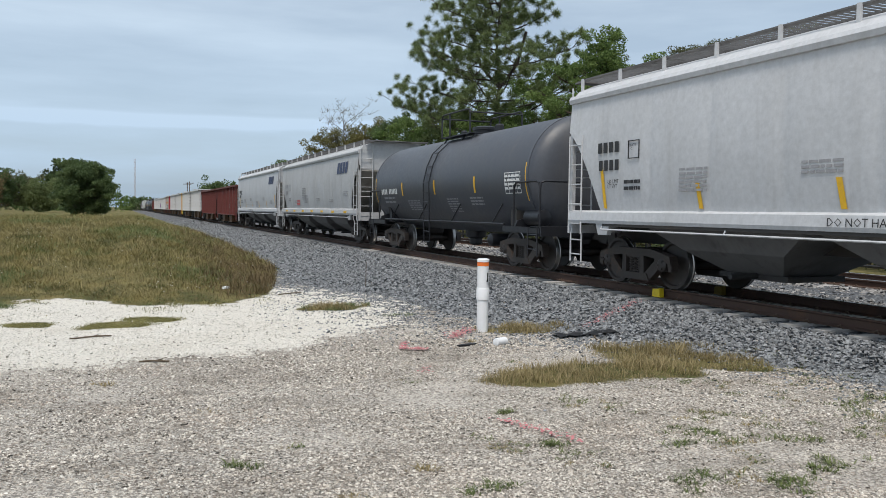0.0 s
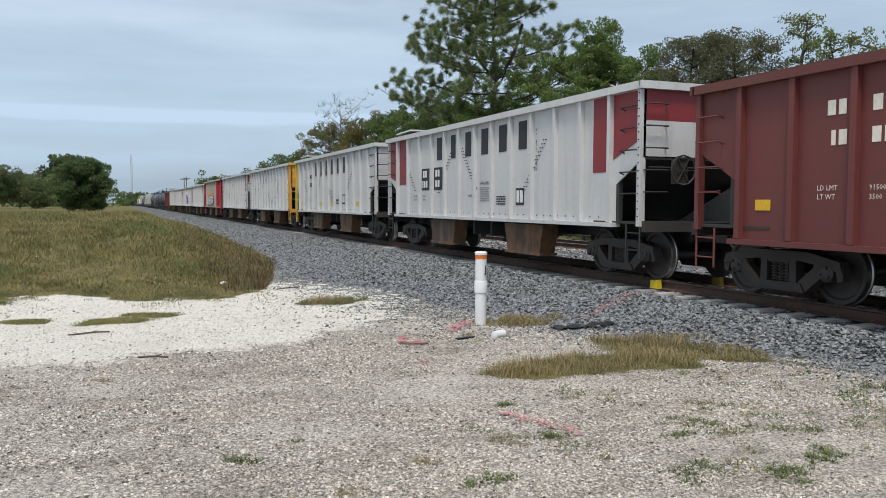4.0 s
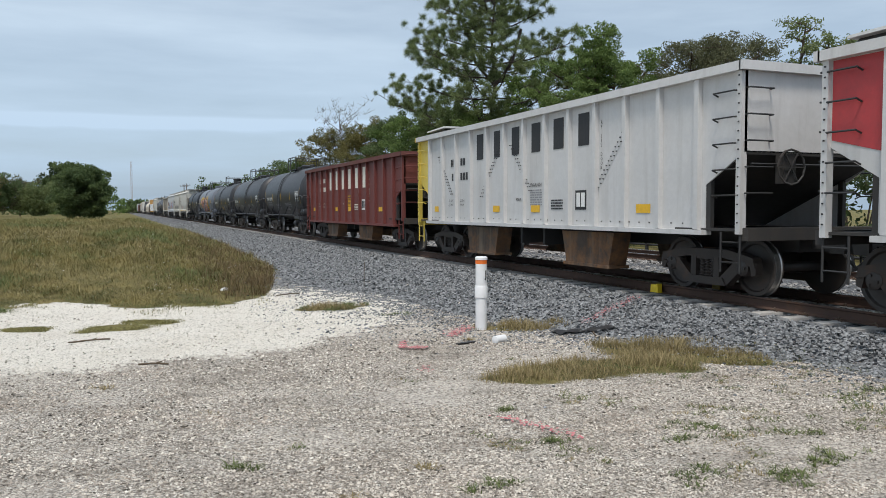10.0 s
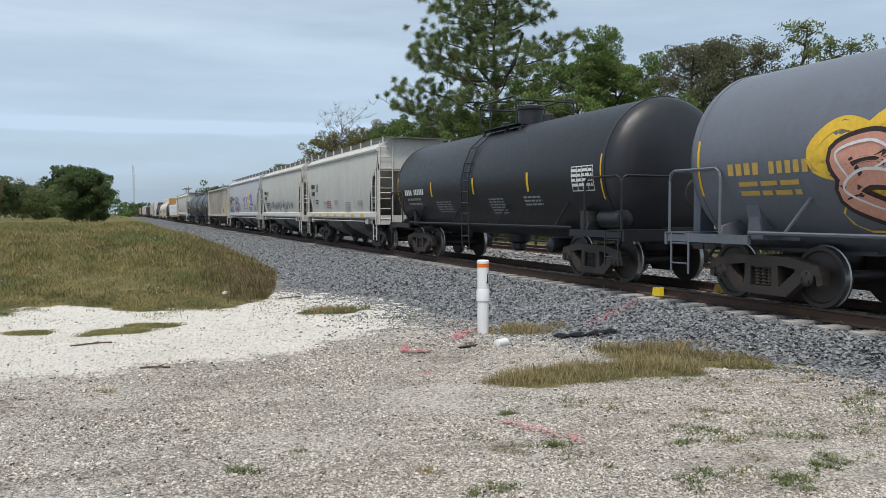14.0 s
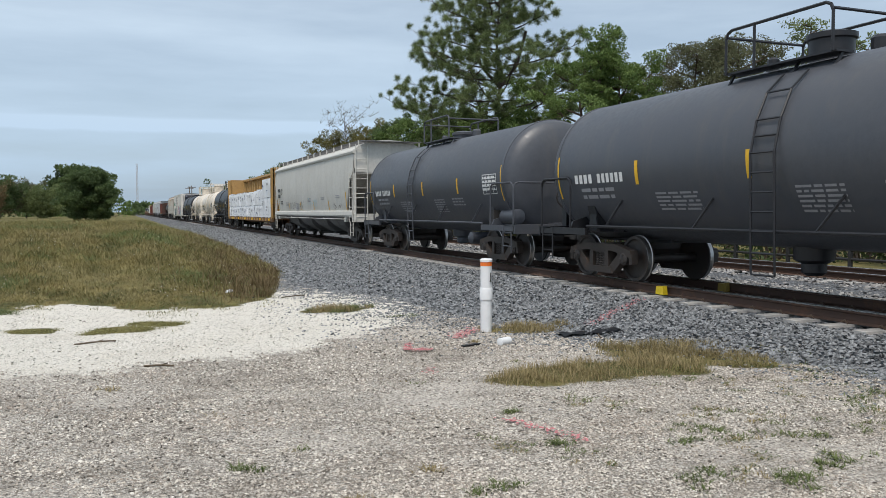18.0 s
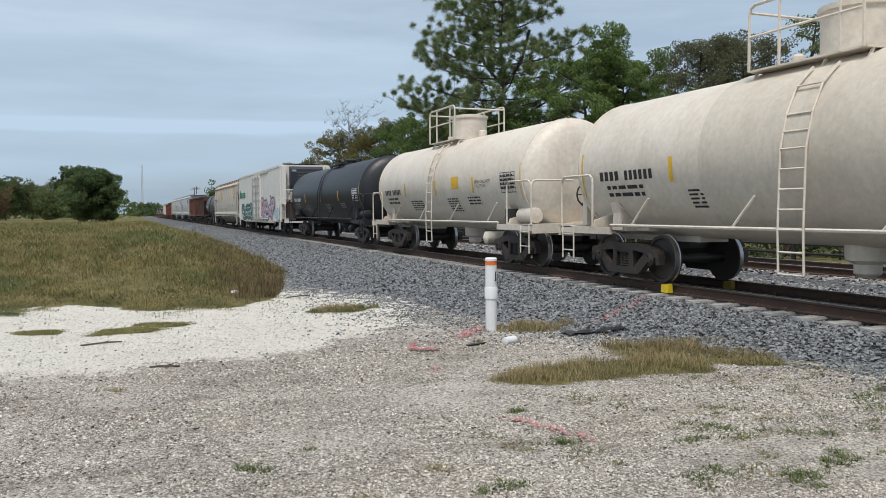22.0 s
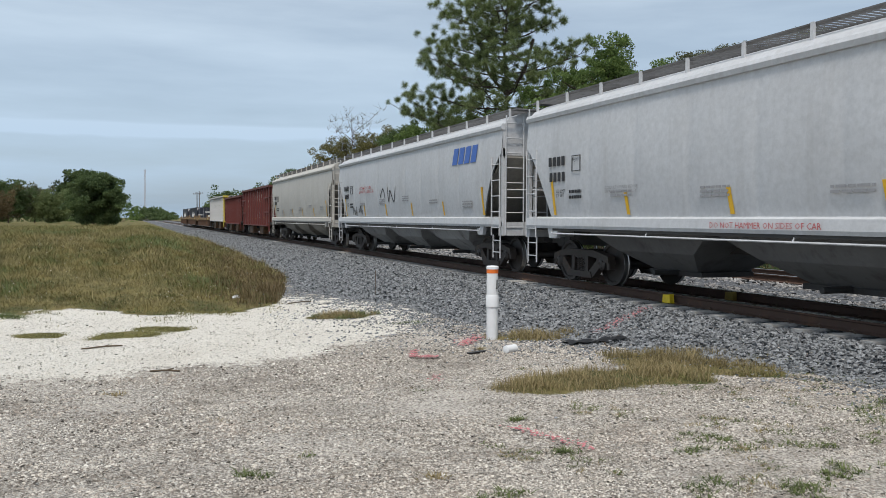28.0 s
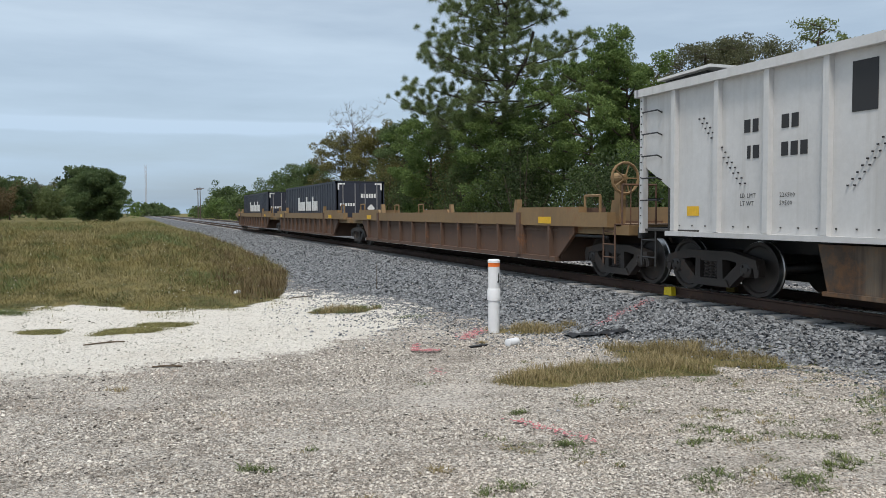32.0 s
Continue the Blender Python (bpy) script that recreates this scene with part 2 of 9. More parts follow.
RED = flat("stencil_red", (0.45, 0.05, 0.05), 0.6)
GREYINK = flat("stencil_grey", (0.28, 0.28, 0.29), 0.6)
NAVY = flat("logo_navy", (0.035, 0.05, 0.11), 0.55)
BLUE = flat("logo_blue", (0.05, 0.13, 0.42), 0.55)

HZ_WHITE = paint("ballast_car_white", (0.575, 0.575, 0.57), 0.5, 0.25, (0.30, 0.275, 0.24), 0.0, streak=1.1, fine=0.07)
HZ_MAROON = paint("ballast_car_maroon", (0.150, 0.038, 0.032), 0.55, 0.35, (0.09, 0.035, 0.03), 0.0)
PANEL_MAROON = paint("panel_maroon", (0.23, 0.025, 0.03), 0.5, 0.2, (0.12, 0.05, 0.04))
PANEL_RED = paint("panel_red", (0.42, 0.04, 0.045), 0.5, 0.2, (0.2, 0.06, 0.05))
END_RED = paint("end_red", (0.36, 0.025, 0.045), 0.5, 0.25, (0.15, 0.04, 0.04))
END_YELLOW = paint("end_yellow", (0.72, 0.56, 0.10), 0.5, 0.3, (0.30, 0.18, 0.05), 0.05)
END_ORANGE = paint("end_orange", (0.72, 0.36, 0.06), 0.5, 0.35, (0.30, 0.14, 0.04), 0.05)
TAN = paint("faded_tan", (0.42, 0.38, 0.33), 0.6, 0.35, (0.24, 0.19, 0.14))
SLOPE = paint("slope_sheet_grimy_grey", (0.42, 0.395, 0.35), 0.7, 0.55, (0.09, 0.08, 0.07))
# near-black for the ballast hoppers' slope sheets and floors
HOPPER_BLACK = paint("slope_sheet_black", (0.02, 0.02, 0.02), 0.8, 0.5, (0.06, 0.05, 0.04))
RUST_TOP = paint("rusty_top_chord", (0.125, 0.04, 0.035), 0.8, 0.5, (0.15, 0.07, 0.045), 0.2, (0.16, 0.075, 0.045))
STONE_WHITE = flat("control_box_white", (0.6, 0.6, 0.58), 0.5)
LADDER_BLACK = flat("ladder_black", (0.025, 0.025, 0.025), 0.5)


# ---- running gear, one set of meshes for the whole train ----
def wheelset_mesh():
    f = Form()
    for s in (-1, 1):
        f.slot = 0
        f.turned([(0.66 * s, 0.10), (0.67 * s, 0.37), (0.665 * s, 0.47), (0.68 * s, 0.482), (0.70 * s, 0.478)], 28, "x", caps=False)
        f.slot = 1
        f.turned([(0.70 * s, 0.478), (0.712 * s, 0.459), (0.80 * s, 0.455), (0.805 * s, 0.452)], 28, "x", caps=False)
        f.slot = 0
        f.turned([(0.805 * s, 0.452), (0.806 * s, 0.440), (0.806 * s, 0.395), (0.775 * s, 0.37), (0.762 * s, 0.22), (0.80 * s, 0.15), (0.82 * s, 0.11), (0.84 * s, 0.085)], 28, "x", caps=False)
        f.turned([(0.80 * s, 0.085), (0.88 * s, 0.085), (0.88 * s, 0.13), (1.07 * s, 0.13), (1.09 * s, 0.10), (1.10 * s, 0.06)], 16, "x")
        for k in range(3):
            a = 2 * math.pi * k / 3
            f.box(min(1.085 * s, 1.115 * s), max(1.085 * s, 1.115 * s), 0.075 * math.cos(a) - 0.02, 0.075 * math.cos(a) + 0.02, 0.075 * math.sin(a) - 0.02, 0.075 * math.sin(a) + 0.02)
    f.rod((-0.7, 0, 0), (0.7, 0, 0), 0.085, 12)
    return f.mesh("wheelset", [WHEEL_DARK, TREAD], True)


def side_frame_mesh():
    f = Form()
    f.along_x([(-1.17, 0.47), (-1.12, 0.63), (-0.55, 0.74), (0.55, 0.74), (1.12, 0.63), (1.17, 0.47), (1.02, 0.50), (0.80, 0.55), (0.45, 0.60), (-0.45, 0.60), (-0.80, 0.55), (-1.02, 0.50)], -0.09, 0.09)
    f.along_x([(-0.52, 0.14), (0.52, 0.14), (0.44, 0.27), (-0.44, 0.27)], -0.10, 0.10)
    for s in (-1, 1):
        f.along_x([(0.98 * s, 0.53), (0.72 * s, 0.57), (0.36 * s, 0.27), (0.52 * s, 0.15)], -0.075, 0.075)
        f.along_x([(0.22 * s, 0.22), (0.36 * s, 0.22), (0.34 * s, 0.64), (0.22 * s, 0.64)], -0.085, 0.085)
        f.along_x([(1.17 * s, 0.36), (1.08 * s, 0.34), (1.04 * s, 0.52), (1.17 * s, 0.55)], -0.07, 0.07)
        f.along_x([(0.72 * s, 0.36), (0.64 * s, 0.40), (0.66 * s, 0.56), (0.74 * s, 0.56)], -0.07, 0.07)
    return f.mesh("side_frame", [STEEL_DARK])


def spring_mesh():
    f = Form()
    for y in (-0.13, 0.0, 0.13):
        prof = [(0.27, 0.03)]
        for k in range(6):
            z = 0.275 + k * 0.05
            prof += [(z, 0.045), (z + 0.012, 0.062), (z + 0.025, 0.062), (z + 0.037, 0.045)]
        f.turned(prof, 10, "z", (0, y, 0))
    f.box(-0.08, 0.08, -0.21, 0.21, 0.56, 0.70)
    return f.mesh("coil_spring", [STEEL_DARK])


def bolster_mesh():
    f = Form()
    f.along_x([(-0.2, 0.46), (0.2, 0.46), (0.23, 0.60), (0.2, 0.74), (-0.2, 0.74), (-0.23, 0.60)], -0.95, 0.95)
    for s in (-1, 1):
        f.rod((-0.85, 0.55 * s, 0.36), (0.85, 0.55 * s, 0.36), 0.045, 6)
    return f.mesh("truck", [STEEL_DARK])


WHEELSETS = []


def truck(car, y):
    t = part("truck", shared("bolster", bolster_mesh), None, car, at=pose(0, y, 0))
    for s in (-1, 1):
        part("side_frame", shared("side_frame", side_frame_mesh), None, t, at=pose(0.99 * s, 0, 0))
        part("coil_spring", shared("spring", spring_mesh), None, t, at=pose(0.99 * s, 0, 0))["kind"] = "stuff"
        w = part("wheelset", shared("wheelset", wheelset_mesh), None, t, at=pose(0, 0.89 * s, 0.457))
        WHEELSETS.append((w, car, 0.89 * s))
    return t


def coupler_mesh():
    f = Form()
    f.box(-0.09, 0.09, -0.05, 0.45, 0.78, 0.96)
    f.along_x([(0.40, 0.72), (0.66, 0.72), (0.70, 0.87), (0.66, 1.02), (0.40, 1.02)], -0.14, 0.14)
    f.pipe([(-0.32, 0.1, 0.85), (-0.30, 0.35, 0.62), (-0.16, 0.62, 0.50)], 0.028)
    f.pipe([(-0.12, 0.0, 1.06), (-0.75, 0.18, 1.0), (-1.25, 0.16, 0.98)], 0.018)
    return f.mesh("coupler", [UNDER])


def couplers(car, half):
    me = shared("coupler", coupler_mesh)
    part("coupler", me, None, car, at=pose(0, half, 0))
    part("coupler", me, None, car, at=pose(0, -half, 0, 0, 0, 180))


def ladder(car, mat, p, q, across, rungs, r=0.014, name="ladder"):
    """Two stiles from p to q (foot to head), the second one shifted by across, and rungs."""
    f = Form()
    p, q, a = Vector(p), Vector(q), Vector(across)
    f.rod(p, q, r * 1.4, 5)
    f.rod(p + a, q + a, r * 1.4, 5)
    for k in range(rungs):
        c = p.lerp(q, (k + 0.5) / rungs)
        f.rod(c, c + a, r, 5)
    return part(name, f, mat, car)


CARS = []   # every rolling thing: the object and how far along the train it stands


def car_thing(name, u, label, category, group="cars of the freight train"):
    car = thing(name, pose(TRACK, u, RAIL), label, category, group)
    CARS.append((car, u))
    return car


# ---- ballast hoppers with outside ribs ----
def ballast_car(u0, u1, label, side_mat, ends=(None, None), panels=None, brand=(BLACK, 0.66), maroon=False, boxed=True, ink=BLACK, seed=0, tall=3.53, full=False, first=3, inset=1.35, red_below=-99.0):
    rng = random.Random(seed)
    L = u1 - u0 - 1.5
    h = L / 2
    car = car_thing("ballast_hopper_car", (u0 + u1) / 2, label, "freight car")
    if maroon and not full:
        tall -= 0.31
    zt, zb = tall, 0.88 if maroon else 1.05
    front, rear = ends
    cut = 0.85
    cols = [(-h, -h + cut, front or side_mat), (-h + cut, h - cut, side_mat), (h - cut, h, rear or side_mat)]
    for s in (-1, 1):
        x0, x1 = (1.46 * s, 1.49 * s) if s > 0 else (1.49 * s, 1.46 * s)
        # side sheets: a long one, and one over each slope sheet
        part("side_sheet", Form().box(x0, x1, -h + cut, h - cut, zb, zt), cols[1][2], car)
        for e, m in ((-1, front), (1, rear)):
            f = Form().along_x([(h * e, zt), (h * e, 2.28), ((h - cut) * e, 1.80), ((h - cut) * e, zt)] if not full else [(h * e, zt), (h * e, zb), ((h - cut) * e, zb), ((h - cut) * e, zt)], x0, x1)
            if full:
                for z in (1.75, 2.75):
                    part("stiffener", Form().box(min(x0, x0 + 0.08 * s, x1), max(x1, x1 + 0.08 * s, x0), min(h * e, (h - 2.0) * e), max(h * e, (h - 2.0) * e), z, z + 0.09), side_mat, car)
            part("end_side_sheet", f, m or side_mat, car)
        # outside ribs
        n = 12
        xr0, xr1 = (1.49 * s, 1.585 * s) if s > 0 else (1.585 * s, 1.49 * s)
        for k in range(n + 1):
            y = -h + 1.0 + (L - 2.0) * k / n
            lo = zb if abs(y) < h - cut or full else 2.0
            m = side_mat if lo == zb else ((rear if y > 0 else front) or side_mat)
            if y < red_below or (red_below > -90 and k == n):
                m = END_RED
            part("rib", shared(("hzrib", m.name, tall, lo), lambda: Form().along_y([(0, lo), (0.095, lo + 0.03), (0.095, zt - 0.02), (0, zt)], -0.05, 0.05).mesh("rib", [m])), m, car, at=pose(1.49, y, 0) if s > 0 else pose(-1.49, y, 0, 0, 0, 180))
        # top chord and sill
        part("top_chord", Form().along_y([(1.44 * s, zt - 0.02), (1.62 * s, zt - 0.02), (1.62 * s, zt + 0.12), (1.44 * s, zt + 0.12)], -h - 0.03, h + 0.03), RUST_TOP if maroon else side_mat, car)
        part("side_sill", Form().along_y([(1.40 * s, zb - 0.06), (1.60 * s, zb - 0.06), (1.60 * s, zb + 0.02), (1.40 * s, zb + 0.02)], -h + cut - 0.03, h - cut + 0.03), side_mat, car)
        # ballast gates
        for y in (-2.55, 2.55):
            f = Form().along_x([(y - 0.98, zb - 0.10), (y + 0.98, zb - 0.10), (y + 0.80, 0.28), (y - 0.80, 0.28)], min(1.02 * s, 1.42 * s), max(1.02 * s, 1.42 * s))
            f.along_x([(y - 0.86, 0.30), (y + 0.86, 0.30), (y + 0.86, 0.24), (y - 0.86, 0.24)], min(0.98 * s, 1.46 * s), max(0.98 * s, 1.46 * s))
            part("ballast_gate", f, CHUTE, car)
        for y in (-0.55, 0.55):
            part("crossbearer", Form().along_x([(y - 0.05, 1.02), (y + 0.05, 1.02), (y + 0.04, 0.60), (y - 0.04, 0.60)], min(0.3 * s, 1.3 * s), max(0.3 * s, 1.3 * s)), UNDER, car)
    for e, m in ((-1, front), (1, rear)):
        em = m or side_mat
        top = PANEL_MAROON if panels else em
        if panels:
            top = panels
        part("end_sheet", Form().box(-1.46, 1.46, min(h * e, (h - 0.03) * e), max(h * e, (h - 0.03) * e), 2.95, zt), top, car)
        part("end_sheet", Form().box(-1.46, 1.46, min(h * e, (h - 0.03) * e), max(h * e, (h - 0.03) * e), 2.28, 2.95), em, car)
        part("slope_sheet", Form().along_x([(h * e, 2.30), (h * e, 2.24), ((h - 2.6) * e, 1.10), ((h - 2.6) * e, 1.16)], -1.45, 1.45), END_RED if m is END_RED else HOPPER_BLACK, car)
        part("end_chord", Form().box(-1.62, 1.62, min(h * e, (h + 0.1) * e), max(h * e, (h + 0.1) * e), zt - 0.02, zt + 0.12), RUST_TOP if maroon else em, car)
        part("end_sill", Form().box(-1.5, 1.5, min((h - 0.05) * e, (h + 0.12) * e), max((h - 0.05) * e, (h + 0.12) * e), 0.92, 1.12), UNDER if not m else m, car)
        part("end_platform", Form().box(-1.5, 1.5, min((h - 1.6) * e, h * e), max((h - 1.6) * e, h * e), 1.06, 1.10), UNDER, car)
        for s in (-1, 1):
            part("corner_post", Form().box(min(1.44 * s, 1.56 * s), max(1.44 * s, 1.56 * s), min(h * e, (h - 0.10) * e), max(h * e, (h - 0.10) * e), 1.02, zt), em, car)
            part("brace", Form().box(min(1.40 * s, 1.48 * s), max(1.40 * s, 1.48 * s), min((h - cut) * e, (h - cut + 0.1) * e), max((h - cut) * e, (h - cut + 0.1) * e), 1.06, 1.9), UNDER if not m else m, car)
            lm = m or (LADDER_BLACK if not maroon else side_mat)
            for k in range(5):
                z = 1.62 + k * 0.40
                part("grab_iron", Form().pipe([(1.50 * s, (h - 0.58) * e, z - 0.04), (1.60 * s, (h - 0.58) * e, z), (1.60 * s, (h - 0.12) * e, z), (1.55 * s, (h - 0.10) * e, z)], 0.014, 5), lm, car)
                part("grab_iron", Form().pipe([(1.48 * s, (h + 0.01) * e, z + 0.03), (1.48 * s, (h + 0.10) * e, z + 0.03), (1.02 * s, (h + 0.10) * e, z + 0.03), (1.02 * s, (h + 0.01) * e, z + 0.03)], 0.014, 5), lm, car)
            ladder(car, lm, (1.52 * s, (h - 0.45) * e, 0.42), (1.52 * s, (h - 0.45) * e, 1.05), (0, 0.42 * e, 0), 2, name="step")
        f = Form()
        f.rod((-1.4, (h + 0.05) * e, 2.1), (1.4, (h + 0.05) * e, 2.1), 0.016, 5)
        part("grab_rail", f, LADDER_BLACK, car)
        if full:
            part("end_sheet", Form().box(-1.46, 1.46, min(h * e, (h - 0.03) * e), max(h * e, (h - 0.03) * e), 1.1, 2.28), side_mat, car)
    # brake wheel on the leading end
    f = Form().pipe([(-0.75 + 0.27 * math.cos(a * 0.5236), -h - 0.2, 2.05 + 0.27 * math.sin(a * 0.5236)) for a in range(13)], 0.018, 5)
    for a in range(3):
        f.rod((-0.75 - 0.26 * math.cos(a * 1.047), -h - 0.2, 2.05 - 0.26 * math.sin(a * 1.047)), (-0.75 + 0.26 * math.cos(a * 1.047), -h - 0.2, 2.05 + 0.26 * math.sin(a * 1.047)), 0.012, 4)
    f.box(-0.87, -0.63, -h - 0.17, -h, 1.8, 2.25)
    part("brake_wheel", f, UNDER, car)
    part("center_sill", Form().box(-0.35, 0.35, -h, h, 0.72, 1.10), UNDER, car)
    part("air_reservoir", Form().turned([(-0.6, 0.05), (-0.55, 0.2), (0.55, 0.2), (0.6, 0.05)], 12, "y", (0.75, 0, 0.75)), UNDER, car, smooth=True)
    part("hopper_floor", Form().along_x([(-h + 2.6, 1.16), (h - 2.6, 1.16), (h - 2.6, 1.10), (-h + 2.6, 1.10)], -1.45, 1.45), HOPPER_BLACK, car)
    # load of stone or a bare inside, just below the chord
    if boxed:
        f = Form().along_x([(h - 1.5, zt + 0.12), (h - 0.05, zt + 0.12), (h - 0.25, zt + 0.30), (h - 1.3, zt + 0.30)], -1.15, 0.2)
        part("control_box", f, LADDER_BLACK, car)
        part("box_lid", Form().along_x([(h - 1.6, zt + 0.30), (h - 0.15, zt + 0.27), (h - 0.15, zt + 0.31), (h - 1.6, zt + 0.35)], -1.3, 0.3), STONE_WHITE, car, "weathered pale lid")
    for y in (-h + inset, h - inset):
        truck(car, y)
    couplers(car, h)
    # --- markings on the near side ---
    X = -1.495
    pitch = (L - 2.0) / 12
    rib_y = [h - 1.0 - pitch * k for k in range(13)]
    bm, bh = brand
    if bm:
        for k in range(6):
            yc = rib_y[first + k] - pitch * 0.5
            w = bh * ((0.60, 0.50, 0.58, 0.62, 0.64, 0.62)[k] if not maroon else (0.46, 0.40, 0.47, 0.49, 0.50, 0.49)[k])
            f = Form().box(X - 0.004, X, yc - w / 2, yc + w / 2, zt - 0.16 - bh, zt - 0.16)
            part("brand_block", f, bm, car)
    return car, h, rib_y, X, zt, rng


def hz_marks(c, ink, black_plate=False, warn=YELLOW, door="RF 642 DOOR 1", capac=("LD LMT", "226500", "LT WT", "59500"), amber=True, warning=True):
    car, h, ry, X, zt, rng = c
    p = ry[0] - ry[1]
    if black_plate:
        for k in (2, 3):
            part("number_plate_field", Form().box(X - 0.003, X, ry[k + 1] + 0.12, ry[k] - 0.10, 1.84, 2.50), BLACK, car)
        bars(car, WHITE, X - 0.004, ry[2] - 0.22, 2.23, 0.2, [0.14, 0.14], 0.05)
        bars(car, WHITE, X - 0.004, ry[3] - 0.22, 2.23, 0.2, [0.14, 0.14], 0.05)
        bars(car, WHITE, X - 0.004, ry[2] - 0.18, 1.92, 0.2, [0.07, 0.13, 0.13], 0.05)
        bars(car, WHITE, X - 0.004, ry[3] - 0.22, 1.92, 0.2, [0.14, 0.14], 0.05)
    else:
        bars(car, ink, X, ry[1] - 0.55, 2.62, 0.2, [0.13, 0.12], 0.05)
        bars(car, ink, X, ry[2] - 0.22, 2.62, 0.2, [0.14, 0.13], 0.05)
        bars(car, ink, X, ry[1] - 0.62, 2.22, 0.2, [0.07, 0.13], 0.05)
        bars(car, ink, X, ry[2] - 0.22, 2.22, 0.2, [0.13, 0.13, 0.13], 0.05)
    words(capac[0], 0.10, ink, car, ry[2] + 0.62, 1.62, X - 0.004)
    words(capac[1], 0.10, ink, car, ry[2] - 0.2, 1.62, X - 0.004)
    words(capac[2], 0.10, ink, car, ry[2] + 0.62, 1.50, X - 0.004)
    words(capac[3], 0.10, ink, car, ry[2] - 0.2, 1.50, X - 0.004)
    words("MWB", 0.11, ink, car, ry[5] - 0.55, 1.60, X - 0.004)
    if warning:
        words("WARNING!", 0.13, warn if warn is YELLOW else ink, car, ry[6] - 0.25, 1.92, X - 0.004)
        lines(car, warn if warn is YELLOW else GREYINK, X, ry[6] - 0.25, 1.86, 0.62, 7, 0.055, rng)
    # door number, one letter under the other
    txt = "\n".join(door)
    words(txt, 0.105, ink, car, ry[9] - 0.12, zt - 0.45, X - 0.004)
    lines(car, ink, X, ry[7] - 0.2, 1.62, 0.5, 4, 0.06, rng)
    part("data_plate", Form().box(X - 0.004, X, ry[8] - 0.62, ry[8] - 0.2, 1.40, 1.80), BLACK if ink is BLACK else WHITE, car)
    part("data_plate_window", Form().box(X - 0.007, X - 0.004, ry[8] - 0.57, ry[8] - 0.43, 1.46, 1.75).box(X - 0.007, X - 0.004, ry[8] - 0.39, ry[8] - 0.25, 1.46, 1.75), WHITE if ink is BLACK else BLACK, car)
    if amber:
        for k, wd in ((0, 0.30), (4, 0.36), (6, 0.40), (10, 0.42)):
            part("reflector", Form().box(X - 0.006, X, ry[k] - 0.30 - wd, ry[k] - 0.30, 1.34, 1.50), YELLOW, car)
    if ink is not BLACK:
        return
    # bolt rows: falling and rising diagonals
    f = Form()
    for start, step, n in ((0.6, -0.085, 14), (3.6, 0.085, 14), (5.3, -0.085, 14), (9.0, 0.085, 14)):
        for k in range(n):
            y, z = ry[0] - start - k * 0.075, (2.95 if step < 0 else 1.75) + k * step
            for d in (0, 0.11):
                f.box(X - 0.022, X, y - d - 0.011, y - d + 0.011, z - 0.011, z + 0.011)
    for e in (-1, 1):
        for k in range(17):
            f.box(-1.575, -1.56, (h - 0.05) * e - 0.011, (h - 0.05) * e + 0.011, 1.2 + 0.14 * k - 0.011, 1.2 + 0.14 * k + 0.011)
    for k in range(40):
        y = -h + 1.1 + (2 * h - 2.2) * k / 39
        f.box(X - 0.012, X, y - 0.011, y + 0.011, 1.16, 1.182)
    for y in ry[1:-1:2]:
        for k in range(9):
            f.box(X - 0.014, X, y + 0.10, y + 0.12, zt - 0.30 - 0.19 * k, zt - 0.28 - 0.19 * k)
    part("bolt_pattern", f, BLACK, car)["kind"] = "stuff"


